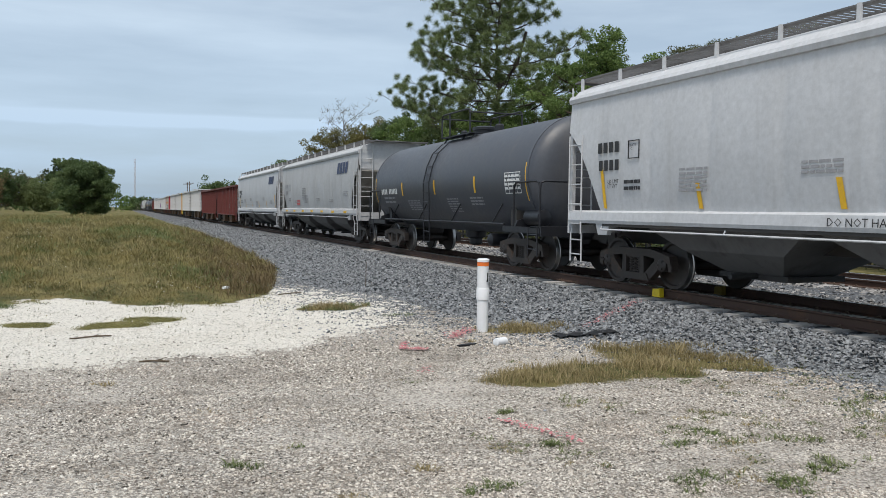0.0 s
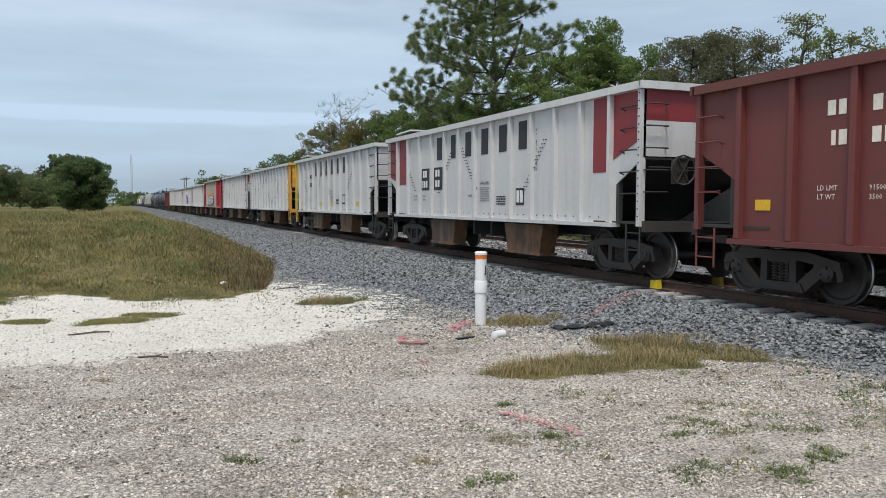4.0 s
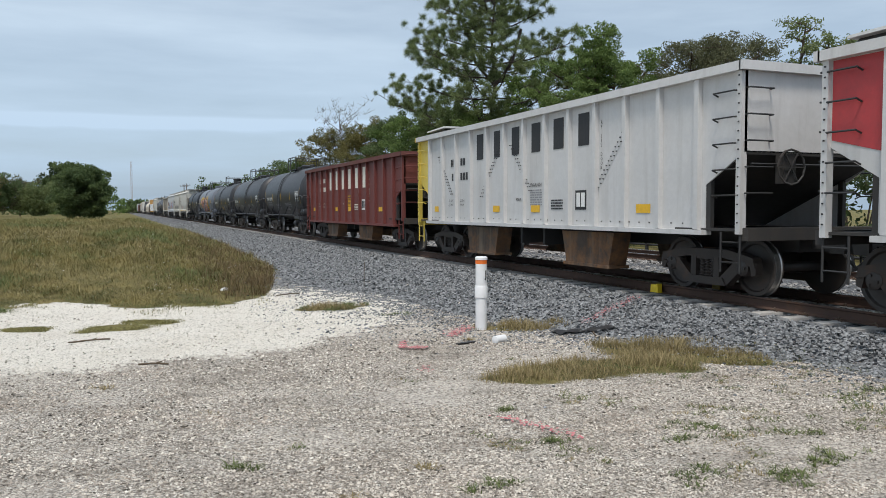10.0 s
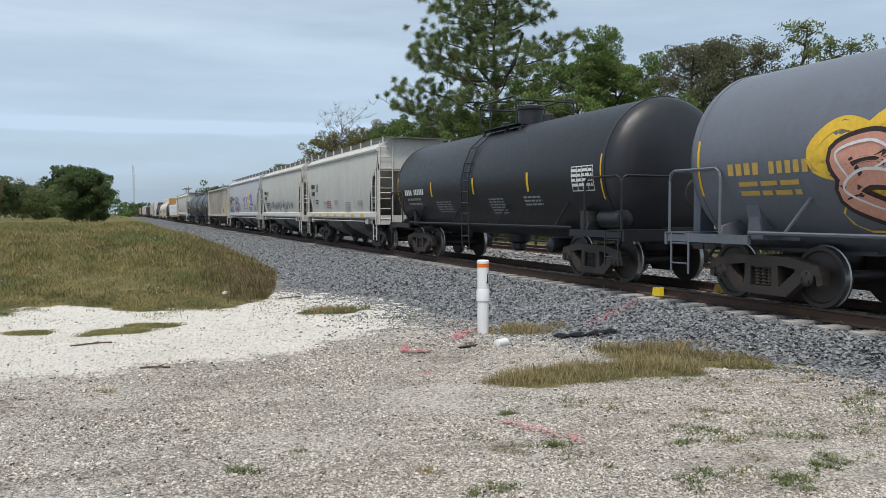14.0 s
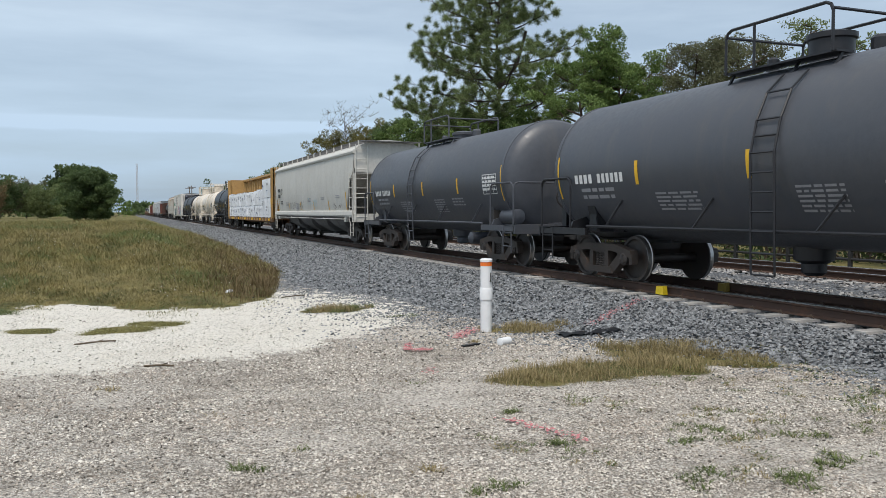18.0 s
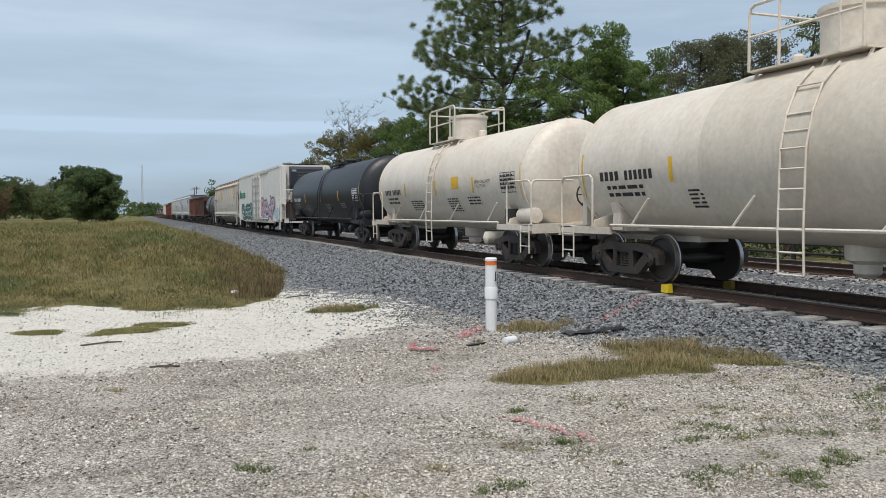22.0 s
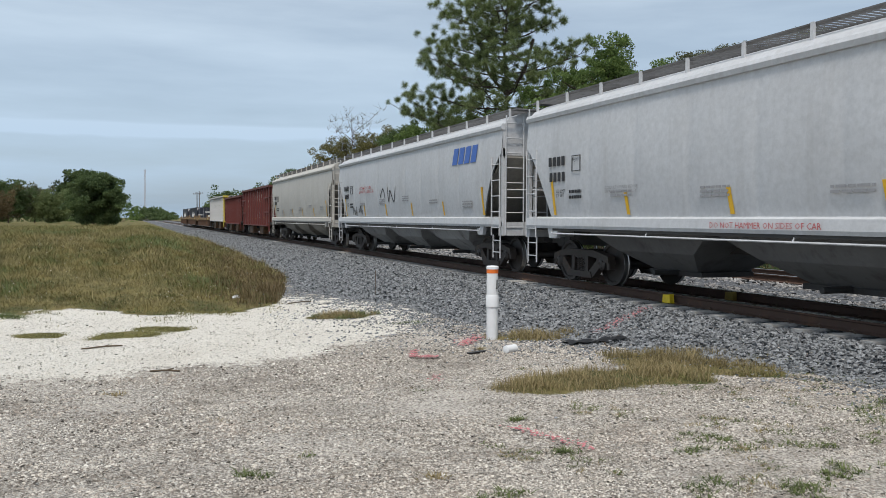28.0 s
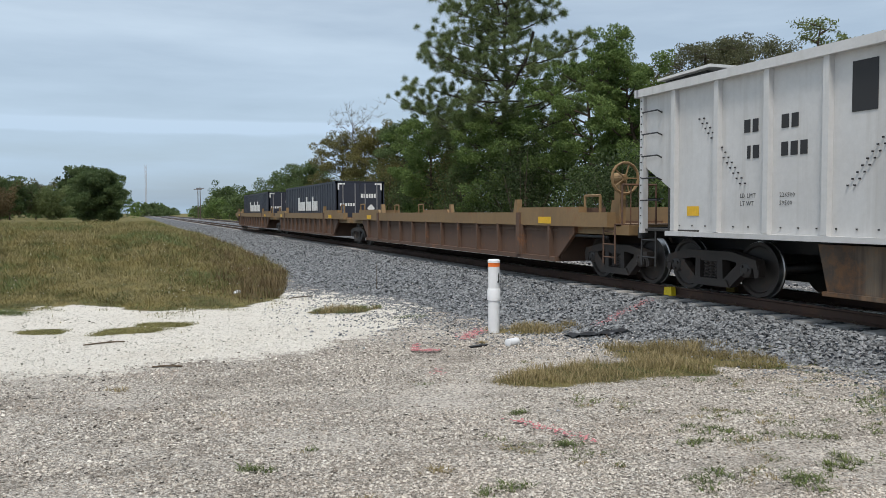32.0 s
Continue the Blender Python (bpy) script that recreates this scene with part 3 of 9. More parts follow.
# ---- covered hoppers with rounded sides ----
def covered_hopper(u0, u1, label, mat, bays=3, logo=None, ink=BLACK, deep=1.3, tall=3.72, seed=0, tall_roof=0.42, stripes=True, walk_mat=None, sill_stripes=False, end_mat=None, bay_mat=None):
    rng = random.Random(seed)
    L = u1 - u0 - 1.4
    h = L / 2
    car = car_thing("covered_hopper_car", (u0 + u1) / 2, label, "freight car")
    zt, zb = tall, 1.22
    prof = [(1.47, zb), (1.54, 1.6), (1.585, 2.1), (1.60, 2.6), (1.58, 3.1), (1.53, zt)]

    def half_x(z):
        for (xa, za), (xb, zc) in zip(prof, prof[1:]):
            if z <= zc:
                return xa + (xb - xa) * (z - za) / (zc - za)
        return prof[-1][0]

    def low(d):
        """How far down the side reaches, d metres in from the end."""
        return float(np.interp(d, (0, 0.2, 0.45, 0.7, 0.92, 1.08, 1.2, 1.3), (3.08, 2.92, 2.66, 2.3, 1.9, 1.55, 1.3, zb)))

    stations = [0, 0.2, 0.45, 0.7, 0.92, 1.08, 1.2, 1.3]
    seam_y = [-h + 1.2 + (L - 2.4) * k / 9 for k in range(10)]
    ys = [-h + d for d in stations] + [h - d for d in stations]
    for k in range(10):
        ys += [seam_y[k] + d for d in (-0.16, -0.07, 0.0, 0.07, 0.16) if abs(seam_y[k] + d) < h - 1.32]
        if k < 9:
            ys += [seam_y[k] + (L - 2.4) / 9 * d for d in (0.3, 0.5, 0.7)]
    ys = sorted(ys)
    sag = [rng.uniform(0.2, 1.0) for _ in range(12)]

    def dent(y, z):
        """How far the plate is drawn in: sharply at the seams, a little in each panel."""
        g = min(abs(y - q) for q in seam_y)
        k = int(max(0, (y + h) / L) * 11)
        return (0.020 * math.exp(-(g / 0.085) ** 2) + 0.010 * sag[k] * math.sin(z * 2.1 + k) ** 2 * min(g, 0.4)) * math.sin(math.pi * min(max((z - zb) / (zt - zb), 0), 1)) ** 0.5

    for s in (-1, 1):
        rows = []
        for y in ys:
            lo = low(h - abs(y))
            zz = [lo + (zt - lo) * k / 10 for k in range(11)]
            rows.append([((half_x(z) - dent(y, z)) * s, y, z) for z in zz])
        f = Form().sheet(rows)
        f.sheet([[(x - 0.03 * s, y, z) for x, y, z in r] for r in rows])
        part("side_sheet", f, mat, car, smooth=True)
        # eave rail
        part("eave_rail", Form().along_y([(1.50 * s, zt - 0.06), (1.58 * s, zt - 0.05), (1.60 * s, zt + 0.03), (1.56 * s, zt + 0.10), (1.42 * s, zt + 0.10)], -h - 0.02, h + 0.02), mat, car)
        # side sill with its step plates
        part("side_sill", Form().along_y([(1.42 * s, zb - 0.02), (1.60 * s, zb - 0.02), (1.62 * s, zb + 0.04), (1.60 * s, zb + 0.20), (1.50 * s, zb + 0.24)], -h + 0.05, h - 0.05), mat, car)
        part("sill_lip", Form().along_y([(1.44 * s, zb - 0.07), (1.59 * s, zb - 0.07), (1.59 * s, zb - 0.02), (1.44 * s, zb - 0.02)], -h + deep, h - deep), UNDER, car)
        for e in (-1, 1):
            part("jacking_plate", Form().along_x([((h - 1.05) * e, zb), ((h - 1.55) * e, zb), ((h - 1.45) * e, 0.98), ((h - 1.15) * e, 0.98)], min(1.48 * s, 1.58 * s), max(1.48 * s, 1.58 * s)), mat, car)
    # roof
    n = 8
    arc = [(1.50 * math.sin(math.pi / 2 * (k / n * 2 - 1)), zt + 0.08 + tall_roof * math.cos(math.pi / 2 * (k / n * 2 - 1)) ** 1.2) for k in range(n + 1)]
    part("roof", Form().sheet([[(x, y, z) for x, z in arc] for y in (-h, -h / 2, 0, h / 2, h)]), mat, car, smooth=True)
    for e in (-1, 1):
        em = end_mat or mat
        f = Form()
        pts = [(-1.53, 3.0), (1.53, 3.0), (1.53, zt + 0.05)] + [(x, z) for x, z in reversed(arc)] + [(-1.53, zt + 0.05)]
        f.along_y(pts, min(h * e, (h - 0.03) * e), max(h * e, (h - 0.03) * e))
        part("end_sheet", f, em, car)
        part("slope_sheet", Form().along_x([(h * e, 3.02), (h * e, 2.96), ((h - 2.7) * e, 1.2), ((h - 2.7) * e, 1.26)], -1.5, 1.5), SLOPE, car)
        part("end_sill", Form().box(-1.55, 1.55, min((h - 0.12) * e, (h + 0.06) * e), max((h - 0.12) * e, (h + 0.06) * e), 0.98, zb + 0.1), em, car)
        part("end_platform", Form().box(-1.5, 1.5, min((h - 1.9) * e, h * e), max((h - 1.9) * e, h * e), zb - 0.06, zb - 0.02), UNDER, car)
        for s in (-1, 1):
            part("corner_post", Form().box(min(1.47 * s, 1.55 * s), max(1.47 * s, 1.55 * s), min((h - 0.09) * e, h * e), max((h - 0.09) * e, h * e), zb, 3.2), em, car)
            ladder(car, em, (1.60 * s, (h - 0.05) * e, 0.98), (1.60 * s, (h - 0.05) * e, 3.0), (0, -0.48 * e, 0), 5)
            ladder(car, em, (1.48 * s, (h + 0.07) * e, 1.0), (1.48 * s, (h + 0.07) * e, zt + 0.3), (-0.5 * s, 0, 0), 8)
            ladder(car, em, (1.56 * s, (h - 0.08) * e, 0.40), (1.56 * s, (h - 0.08) * e, 1.0), (0, -0.42 * e, 0), 2, name="step")
        f = Form().rod((-1.45, (h + 0.05) * e, 2.15), (1.45, (h + 0.05) * e, 2.15), 0.018, 5)
        part("grab_rail", f, em, car)
        for k in (-0.5, 0.5):
            part("end_stiffener", Form().box(k - 0.03, k + 0.03, min((h - 0.25) * e, (h - 0.15) * e), max((h - 0.25) * e, (h - 0.15) * e), zb, 2.7), em, car)
    f = Form().pipe([(0.55 + 0.27 * math.cos(a * 0.5236), -h - 0.18, 2.1 + 0.27 * math.sin(a * 0.5236)) for a in range(13)], 0.018, 5)
    for a in range(3):
        f.rod((0.55 - 0.26 * math.cos(a * 1.047), -h - 0.18, 2.1 - 0.26 * math.sin(a * 1.047)), (0.55 + 0.26 * math.cos(a * 1.047), -h - 0.18, 2.1 + 0.26 * math.sin(a * 1.047)), 0.012, 4)
    f.box(0.43, 0.67, -h - 0.15, -h + 0.02, 1.85, 2.3)
    part("brake_wheel", f, UNDER, car)
    part("center_sill", Form().box(-0.35, 0.35, -h, h, 0.80, 1.12), UNDER, car)
    # roof walk with grating and its posts
    wm = walk_mat or mat
    zr = zt + 0.46
    for s in (-1, 1):
        f = Form()
        for x in (0.75, 1.25):
            f.box(x * s - 0.02, x * s + 0.02, -h - 0.25, h + 0.25, zr - 0.02, zr + 0.02)
        k = -h - 0.2
        while k < h + 0.2:
            f.box(min(0.75 * s, 1.25 * s), max(0.75 * s, 1.25 * s), k, k + 0.018, zr - 0.012, zr + 0.012)
            k += 0.11
        part("roof_walk", f, UNDER_GREY if wm is mat else wm, car, "steel grating walk")
        n = int(L / 1.35)
        for k in range(n + 1):
            y = -h + 0.05 + (L - 0.1) * k / n
            part("walk_post", shared(("wpost", mat.name, tall), lambda: Form().box(-0.022, 0.022, -0.03, 0.03, zt + 0.02, zr + 0.03).mesh("walk_post", [mat])), mat, car, at=pose(1.32 * s, y, 0))
        part("toe_rail", Form().box(1.30 * s - 0.008, 1.30 * s + 0.008, -h, h, zr + 0.005, zr + 0.028), UNDER_GREY, car)
    for e in (-1, 1):
        part("crossover_board", Form().box(-1.3, 1.3, min(h * e, (h + 0.3) * e), max(h * e, (h + 0.3) * e), zr - 0.03, zr), UNDER_GREY, car)
    for k in range(5):
        y = -h + L * (k + 0.5) / 5
        f = Form().turned([(zt + 0.4, 0.34), (zt + 0.52, 0.34), (zt + 0.56, 0.28)], 14, "z", (0, y, 0))
        part("roof_hatch", f, mat, car)
    # discharge bays
    span = L - 2 * 2.35
    bw = span / bays
    for k in range(bays):
        y = -span / 2 + bw * (k + 0.5)
        f = Form()
        ring = lambda hx, hy, z: [(-hx, y - hy, z), (hx, y - hy, z), (hx, y + hy, z), (-hx, y + hy, z)]
        v = ring(1.42, bw * 0.49, zb - 0.02) + ring(1.10, bw * 0.30, 0.78) + ring(0.55, bw * 0.16, 0.42)
        f.add(v, [(0, 1, 5, 4), (1, 2, 6, 5), (2, 3, 7, 6), (3, 0, 4, 7), (4, 5, 9, 8), (5, 6, 10, 9), (6, 7, 11, 10), (7, 4, 8, 11), (8, 9, 10, 11)])
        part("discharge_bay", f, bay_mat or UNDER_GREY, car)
        g = Form().box(-0.6, 0.6, y - bw * 0.2, y + bw * 0.2, 0.34, 0.43)
        g.rod((-1.15, y - 0.1, 0.40), (1.15, y - 0.1, 0.40), 0.05, 8)
        part("outlet_gate", g, UNDER, car)
    f = Form().rod((-1.62, -h + deep, zb - 0.13), (-1.62, h - deep, zb - 0.13), 0.018, 5)
    for k in range(5):
        y = -h + deep + (L - 2 * deep) * k / 4
        f.rod((-1.62, y, zb - 0.13), (-1.55, y, zb), 0.012, 4)
    part("air_line", f, mat, car)
    for y in (-h + 1.62, h - 1.62):
        truck(car, y)
    couplers(car, h)
    # markings
    def X(z):
        return -half_x(z) - 0.004
    if ink:
        bars(car, ink, X(2.62) - 0.012, h - 1.15, 2.57, 0.2, [0.13] * 4, 0.06)
        bars(car, ink, X(2.25) - 0.012, h - 1.18, 2.23, 0.2, [0.12] * 4, 0.06)
        words("LD LMT\nLT WT", 0.11, ink, car, h - 1.45, 1.98, X(1.9) - 0.012)
        lines(car, ink, X(1.9) - 0.012, h - 2.0, 2.03, 0.5, 2, 0.12, rng)
        words("PLATE\n  C", 0.075, ink, car, h - 2.19, 2.64, X(2.6) - 0.016)
        f = Form()
        for a, b, c, d in ((0, 0.34, 0, 0.015), (0, 0.34, 0.32, 0.335), (0, 0.015, 0, 0.335), (0.325, 0.34, 0, 0.335)):
            f.box(X(2.6) - 0.014, X(2.6), h - 2.15 - b, h - 2.15 - a, 2.42 + c, 2.42 + d)
        part("plate_frame", f, ink, car)
        for k in range(5):
            lines(car, GREYINK, X(1.9) - 0.012, h - 3.6 - k * L * 0.16, 1.95 + rng.uniform(-0.1, 0.25), 0.7, rng.choice((2, 3, 3, 6)), 0.07, rng)
    if stripes:
        for k in range(6):
            y = h - 1.28 - (L - 2.46) * k / 5.0
            tallness = 0.75 if k in (0, 5) else 0.42
            f = Form().add([(X(1.5) - 0.01, y, 1.5), (X(1.5) - 0.01, y - 0.1, 1.5), (X(1.5 + tallness) - 0.01, y + 0.06 - 0.1, 1.5 + tallness), (X(1.5 + tallness) - 0.01, y + 0.06, 1.5 + tallness),
                            (X(1.5) + 0.01, y, 1.5), (X(1.5) + 0.01, y - 0.1, 1.5), (X(1.5 + tallness) + 0.01, y + 0.06 - 0.1, 1.5 + tallness), (X(1.5 + tallness) + 0.01, y + 0.06, 1.5 + tallness)],
                           [(0, 1, 2, 3), (4, 5, 6, 7), (0, 1, 5, 4), (2, 3, 7, 6)])
            part("reflector", f, YELLOW, car)
    if sill_stripes:
        for k in range(7):
            y = h - 1.6 - (L - 3.4) * k / 6
            part("reflector", Form().box(-1.626, -1.60, y - 0.22, y + 0.22, zb + 0.05, zb + 0.14), YELLOW, car)
    if logo:
        # the owner's mark as four leaning blocks
        f = Form()
        for k in range(4):
            y = -h + 3.3 - k * 0.45
            z0, z1 = 2.95, 3.42
            f.add([(X(z0) - 0.012, y, z0), (X(z0) - 0.012, y - 0.36, z0), (X(z1) - 0.012, y - 0.46, z1), (X(z1) - 0.012, y - 0.1, z1)], [(0, 1, 2, 3)])
        part("owner_mark", f, logo, car)
    return car, h, X, rng


# ---- tank cars ----
TANK_BLACK = paint("tank_black", (0.013, 0.014, 0.018), 0.42, 0.3, (0.030, 0.028, 0.027), streak=0.9)
TANK_WORN = paint("tank_worn_black", (0.024, 0.025, 0.029), 0.42, 0.4, (0.058, 0.052, 0.048), streak=0.9)
TANK_SLATE = paint("tank_slate", (0.060, 0.066, 0.080), 0.44, 0.4, (0.095, 0.090, 0.086), streak=0.9)
TANK_GREY = paint("tank_grey", (0.13, 0.145, 0.175), 0.4, 0.3, (0.09, 0.085, 0.08))
TANK_WHITE = paint("tank_white", (0.70, 0.635, 0.545), 0.45, 0.42, (0.38, 0.29, 0.19))
TANK_CREAM = paint("tank_cream", (0.62, 0.56, 0.47), 0.5, 0.4, (0.30, 0.23, 0.15))


def tank_car(u0, u1, label, mat, ink=WHITE, R=1.48, trim=None, dome=0.0, seed=0, band=None, cradle=True, platform=True, marks=True, zc=2.28, ladder_at=0.3, manway_dy=-0.95, rail_top=True, tall_rail=False):
    rng = random.Random(seed)
    L = u1 - u0 - 1.4
    h = L / 2
    car = car_thing("tank_car", (u0 + u1) / 2, label, "freight car")
    trim = trim or mat
    hb = h - 0.18           # tip of the heads
    head = [(1.0, 0.0), (0.985, 0.18), (0.93, 0.42), (0.83, 0.64), (0.68, 0.81), (0.48, 0.93), (0.25, 0.985), (0.0, 1.0)]
    depth = 0.50
    prof = [(-hb + depth - depth * a, R * r) for a, r in head] + [(hb - depth + depth * a, R * r) for a, r in reversed(head)]
    prof = [(a, max(r, 0.01)) for a, r in prof]
    part("tank_shell", Form().turned(prof, 48, "y", (0, 0, zc)), mat, car, smooth=True)
    for y in (-hb + depth, hb - depth) + ((band[0], band[1]) if band else ()):
        part("jacket_band", Form().turned([(y - 0.05, R + 0.0), (y - 0.045, R + 0.012), (y + 0.045, R + 0.012), (y + 0.05, R + 0.0)], 48, "y", (0, 0, zc)), mat, car, smooth=True)
    if band:
        part("heater_jacket", Form().turned([(band[0], R + 0.002), (band[0], R + 0.035), (band[1], R + 0.035), (band[1], R + 0.002)], 48, "y", (0, 0, zc)), band[2], car, smooth=True)
    for e in (-1, 1):
        yt = (h - 1.75) * e
        # saddle, stub sill and end works
        f = Form()
        f.along_y([(-1.28, zc - 0.72), (-1.12, 0.98), (1.12, 0.98), (1.28, zc - 0.72), (0.8, zc - 1.1), (-0.8, zc - 1.1)], yt - 0.14, yt + 0.14)
        f.along_y([(-0.8, 0.98), (0.8, 0.98), (0.8, 1.06), (-0.8, 1.06)], yt - 0.5, yt + 0.5)
        part("saddle", f, trim, car)
        for s in (-1, 1):
            f = Form().along_x([(yt - 0.16, 1.0), (yt + 0.16, 1.0), (yt + 0.07, zc - 0.68), (yt - 0.07, zc - 0.68)], min(1.18 * s, 1.22 * s), max(1.18 * s, 1.22 * s))
            part("saddle_web", f, trim, car)
        part("stub_sill", Form().box(-0.33, 0.33, min((h - 3.2) * e, h * e), max((h - 3.2) * e, h * e), 0.78, 1.12), trim, car)
        part("end_platform", Form().box(-1.5, 1.5, min((h - 0.45) * e, (h + 0.05) * e), max((h - 0.45) * e, (h + 0.05) * e), 1.04, 1.08), trim, car)
        for s in (-1, 1):
            f = Form()
            f.pipe([(1.48 * s, (h - 0.02) * e, 1.06), (1.48 * s, (h - 0.02) * e, 1.98), (1.45 * s, (h - 0.03) * e, 2.08), (1.36 * s, (h - 0.04) * e, 2.12), (0.35 * s, (h - 0.04) * e, 2.12)], 0.024, 6)
            f.pipe([(1.50 * s, (h - 1.30) * e, 1.06), (1.50 * s, (h - 1.30) * e, 1.96), (1.50 * s, (h - 1.27) * e, 2.06), (1.50 * s, (h - 1.18) * e, 2.12), (1.50 * s, (h - 0.16) * e, 2.12), (1.49 * s, (h - 0.06) * e, 2.07), (1.48 * s, (h - 0.02) * e, 1.96)], 0.024, 6)
            part("end_handrail", f, trim, car)
        # plates and brake works that fill the end under the head
        part("bolster_plate", Form().along_y([(-1.5, 1.0), (1.5, 1.0), (1.42, 1.2), (1.0, 1.32), (-1.0, 1.32), (-1.42, 1.2)], min((h - 1.3) * e, (h - 1.24) * e), max((h - 1.3) * e, (h - 1.24) * e)), trim, car)
        part("end_sill", Form().box(-1.5, 1.5, min((h + 0.03) * e, (h + 0.09) * e), max((h + 0.03) * e, (h + 0.09) * e), 0.86, 1.08), trim, car)
        part("side_step_sill", Form().box(-1.5, -1.42, min((h - 1.9) * e, h * e), max((h - 1.9) * e, h * e), 0.92, 1.06), trim, car)
        if e < 0:
            part("air_reservoir", Form().turned([(-0.42, 0.05), (-0.36, 0.19), (0.36, 0.19), (0.42, 0.05)], 14, "y", (-1.15, -h + 0.75, 1.28)), trim, car, smooth=True)
            part("valve_box", Form().box(-1.4, -1.05, -h + 1.32, -h + 1.62, 1.06, 1.45), UNDER, car)
        else:
            w = Form()
            w.pipe([(-0.75 + 0.27 * math.cos(a * 0.5236), h + 0.12, 1.75 + 0.27 * math.sin(a * 0.5236)) for a in range(13)], 0.02, 5)
            for a in range(3):
                w.rod((-0.75 - 0.26 * math.cos(a * 1.047), h + 0.12, 1.75 - 0.26 * math.sin(a * 1.047)), (-0.75 + 0.26 * math.cos(a * 1.047), h + 0.12, 1.75 + 0.26 * math.sin(a * 1.047)), 0.013, 4)
            part("brake_wheel", w, UNDER, car)
            part("brake_stand", Form().box(-0.9, -0.6, h - 0.12, h + 0.06, 1.05, 1.95), trim, car)
        for s in (-1, 1):
            ladder(car, trim, (1.50 * s, (h - 0.10) * e, 0.38), (1.50 * s, (h - 0.10) * e, 1.06), (0, -0.45 * e, 0), 2, name="step")
    # running rail along the foot of the tank, with its props
    for s in (-1, 1):
        f = Form().rod((1.46 * s, -h + 1.9, 1.10), (1.46 * s, h - 1.9, 1.10), 0.03, 6)
        for k in range(4):
            y = -h + 2.6 + (L - 5.2) * k / 3
            f.rod((1.46 * s, y, 1.10), (1.32 * s, y - 0.35, zc - 0.66), 0.024, 5)
        part("running_rail", f, trim, car)
    # air tank and brake gear below
    part("brake_cylinder", Form().turned([(-0.7, 0.04), (-0.62, 0.17), (0.1, 0.17), (0.3, 0.05)], 12, "x", (-0.55, -h + 3.3, 0.66)), trim, car, smooth=True)
    part("bottom_outlet", Form().turned([(0.36, 0.12), (0.42, 0.2), (0.56, 0.2), (0.62, 0.32), (0.9, 0.34)], 12, "z", (0, 0.1, 0)), trim, car, smooth=True)
    # ladder and top fittings
    for s in (-1, 1):
        yl = ladder_at
        pts = [(1.50, 0.45), (1.52, 1.1), (R + 0.07, zc), (R * 0.97, zc + 0.5), (R * 0.84, zc + 0.92), (R * 0.62, zc + 1.22)]
        f = Form()
        for d in (-0.24, 0.24):
            f.pipe([(x * s, yl + d, z) for x, z in pts], 0.02, 5)
        for (xa, za), (xb, zd) in zip(pts, pts[1:]):
            n = max(1, round((zd - za) / 0.32))
            for k in range(n):
                t = k / n
                f.rod(((xa + (xb - xa) * t) * s, yl - 0.24, za + (zd - za) * t), ((xa + (xb - xa) * t) * s, yl + 0.24, za + (zd - za) * t), 0.016, 5)
        part("ladder", f, trim, car)
    zt = zc + R
    ym = ladder_at + manway_dy
    if platform:
        g = Form()
        for s in (-0.66, 0.66):
            g.box(s - 0.17, s + 0.17, ym - 0.85, ym + 1.45, zt - 0.06, zt - 0.03)
            for y in (ym - 0.8, ym, ym + 1.4):
                g.rod((s, y, zt - 0.05), (s * 1.2, y, zc + math.sqrt(R * R - (s * 1.2) ** 2) - 0.05), 0.03, 5)
        part("top_platform", g, trim, car)
    if rail_top:
        f = Form()
        y0, y1 = ym - 0.8, ym + 1.4
        hh = 1.0 if tall_rail else 0.66
        for s in (-1, 1):
            xs = 0.85 * s
            f.pipe([(xs, y0, zt - 0.05), (xs, y0, zt + hh - 0.13), (xs, y0 + 0.04, zt + hh - 0.04), (xs, y0 + 0.13, zt + hh), (xs, y1 - 0.13, zt + hh), (xs, y1 - 0.04, zt + hh - 0.04), (xs, y1, zt + hh - 0.13), (xs, y1, zt - 0.05)], 0.026, 6)
            f.rod((xs, ym + 0.75, zt - 0.05), (xs, ym + 0.75, zt + hh), 0.026, 6)
            if tall_rail:
                f.rod((xs, y0, zt + 0.5 * hh), (xs, y1, zt + 0.5 * hh), 0.022, 5)
                f.rod((xs, ym - 0.4, zt - 0.05), (xs, ym - 0.4, zt + hh), 0.022, 6)
        for y in (y0, y1):
            f.rod((-0.85, y, zt + hh - 0.1), (0.85, y, zt + hh - 0.1), 0.024, 5)
        part("safety_rail", f, trim, car)
    r = 0.34 if dome <= 0.4 else 0.56
    f = Form().turned([(zt - 0.1, r), (zt + 0.10 + dome, r), (zt + 0.12 + dome, r + 0.04), (zt + 0.2 + dome, r + 0.04), (zt + 0.24 + dome, r * 0.7)], 18, "z", (0, ym, 0))
    part("manway", f, trim, car, smooth=True)
    f = Form().turned([(zt - 0.1, 0.14), (zt + 0.2, 0.14), (zt + 0.25, 0.09)], 10, "z", (0.1, ym - 0.8, 0))
    f.turned([(zt - 0.1, 0.1), (zt + 0.14, 0.1), (zt + 0.18, 0.06)], 10, "z", (-0.3, ym + 0.9, 0))
    part("valve", f, trim, car, smooth=True)
    for y in (-h + 1.75, h - 1.75):
        truck(car, y)
    couplers(car, h)

    # markings laid on the curve of the shell
    def skin(y, z, off=0.006):
        d = (z - zc) / R
        return (-(R + off) * math.sqrt(max(0, 1 - d * d)), y, zc + (z - zc) * (R + off) / R)

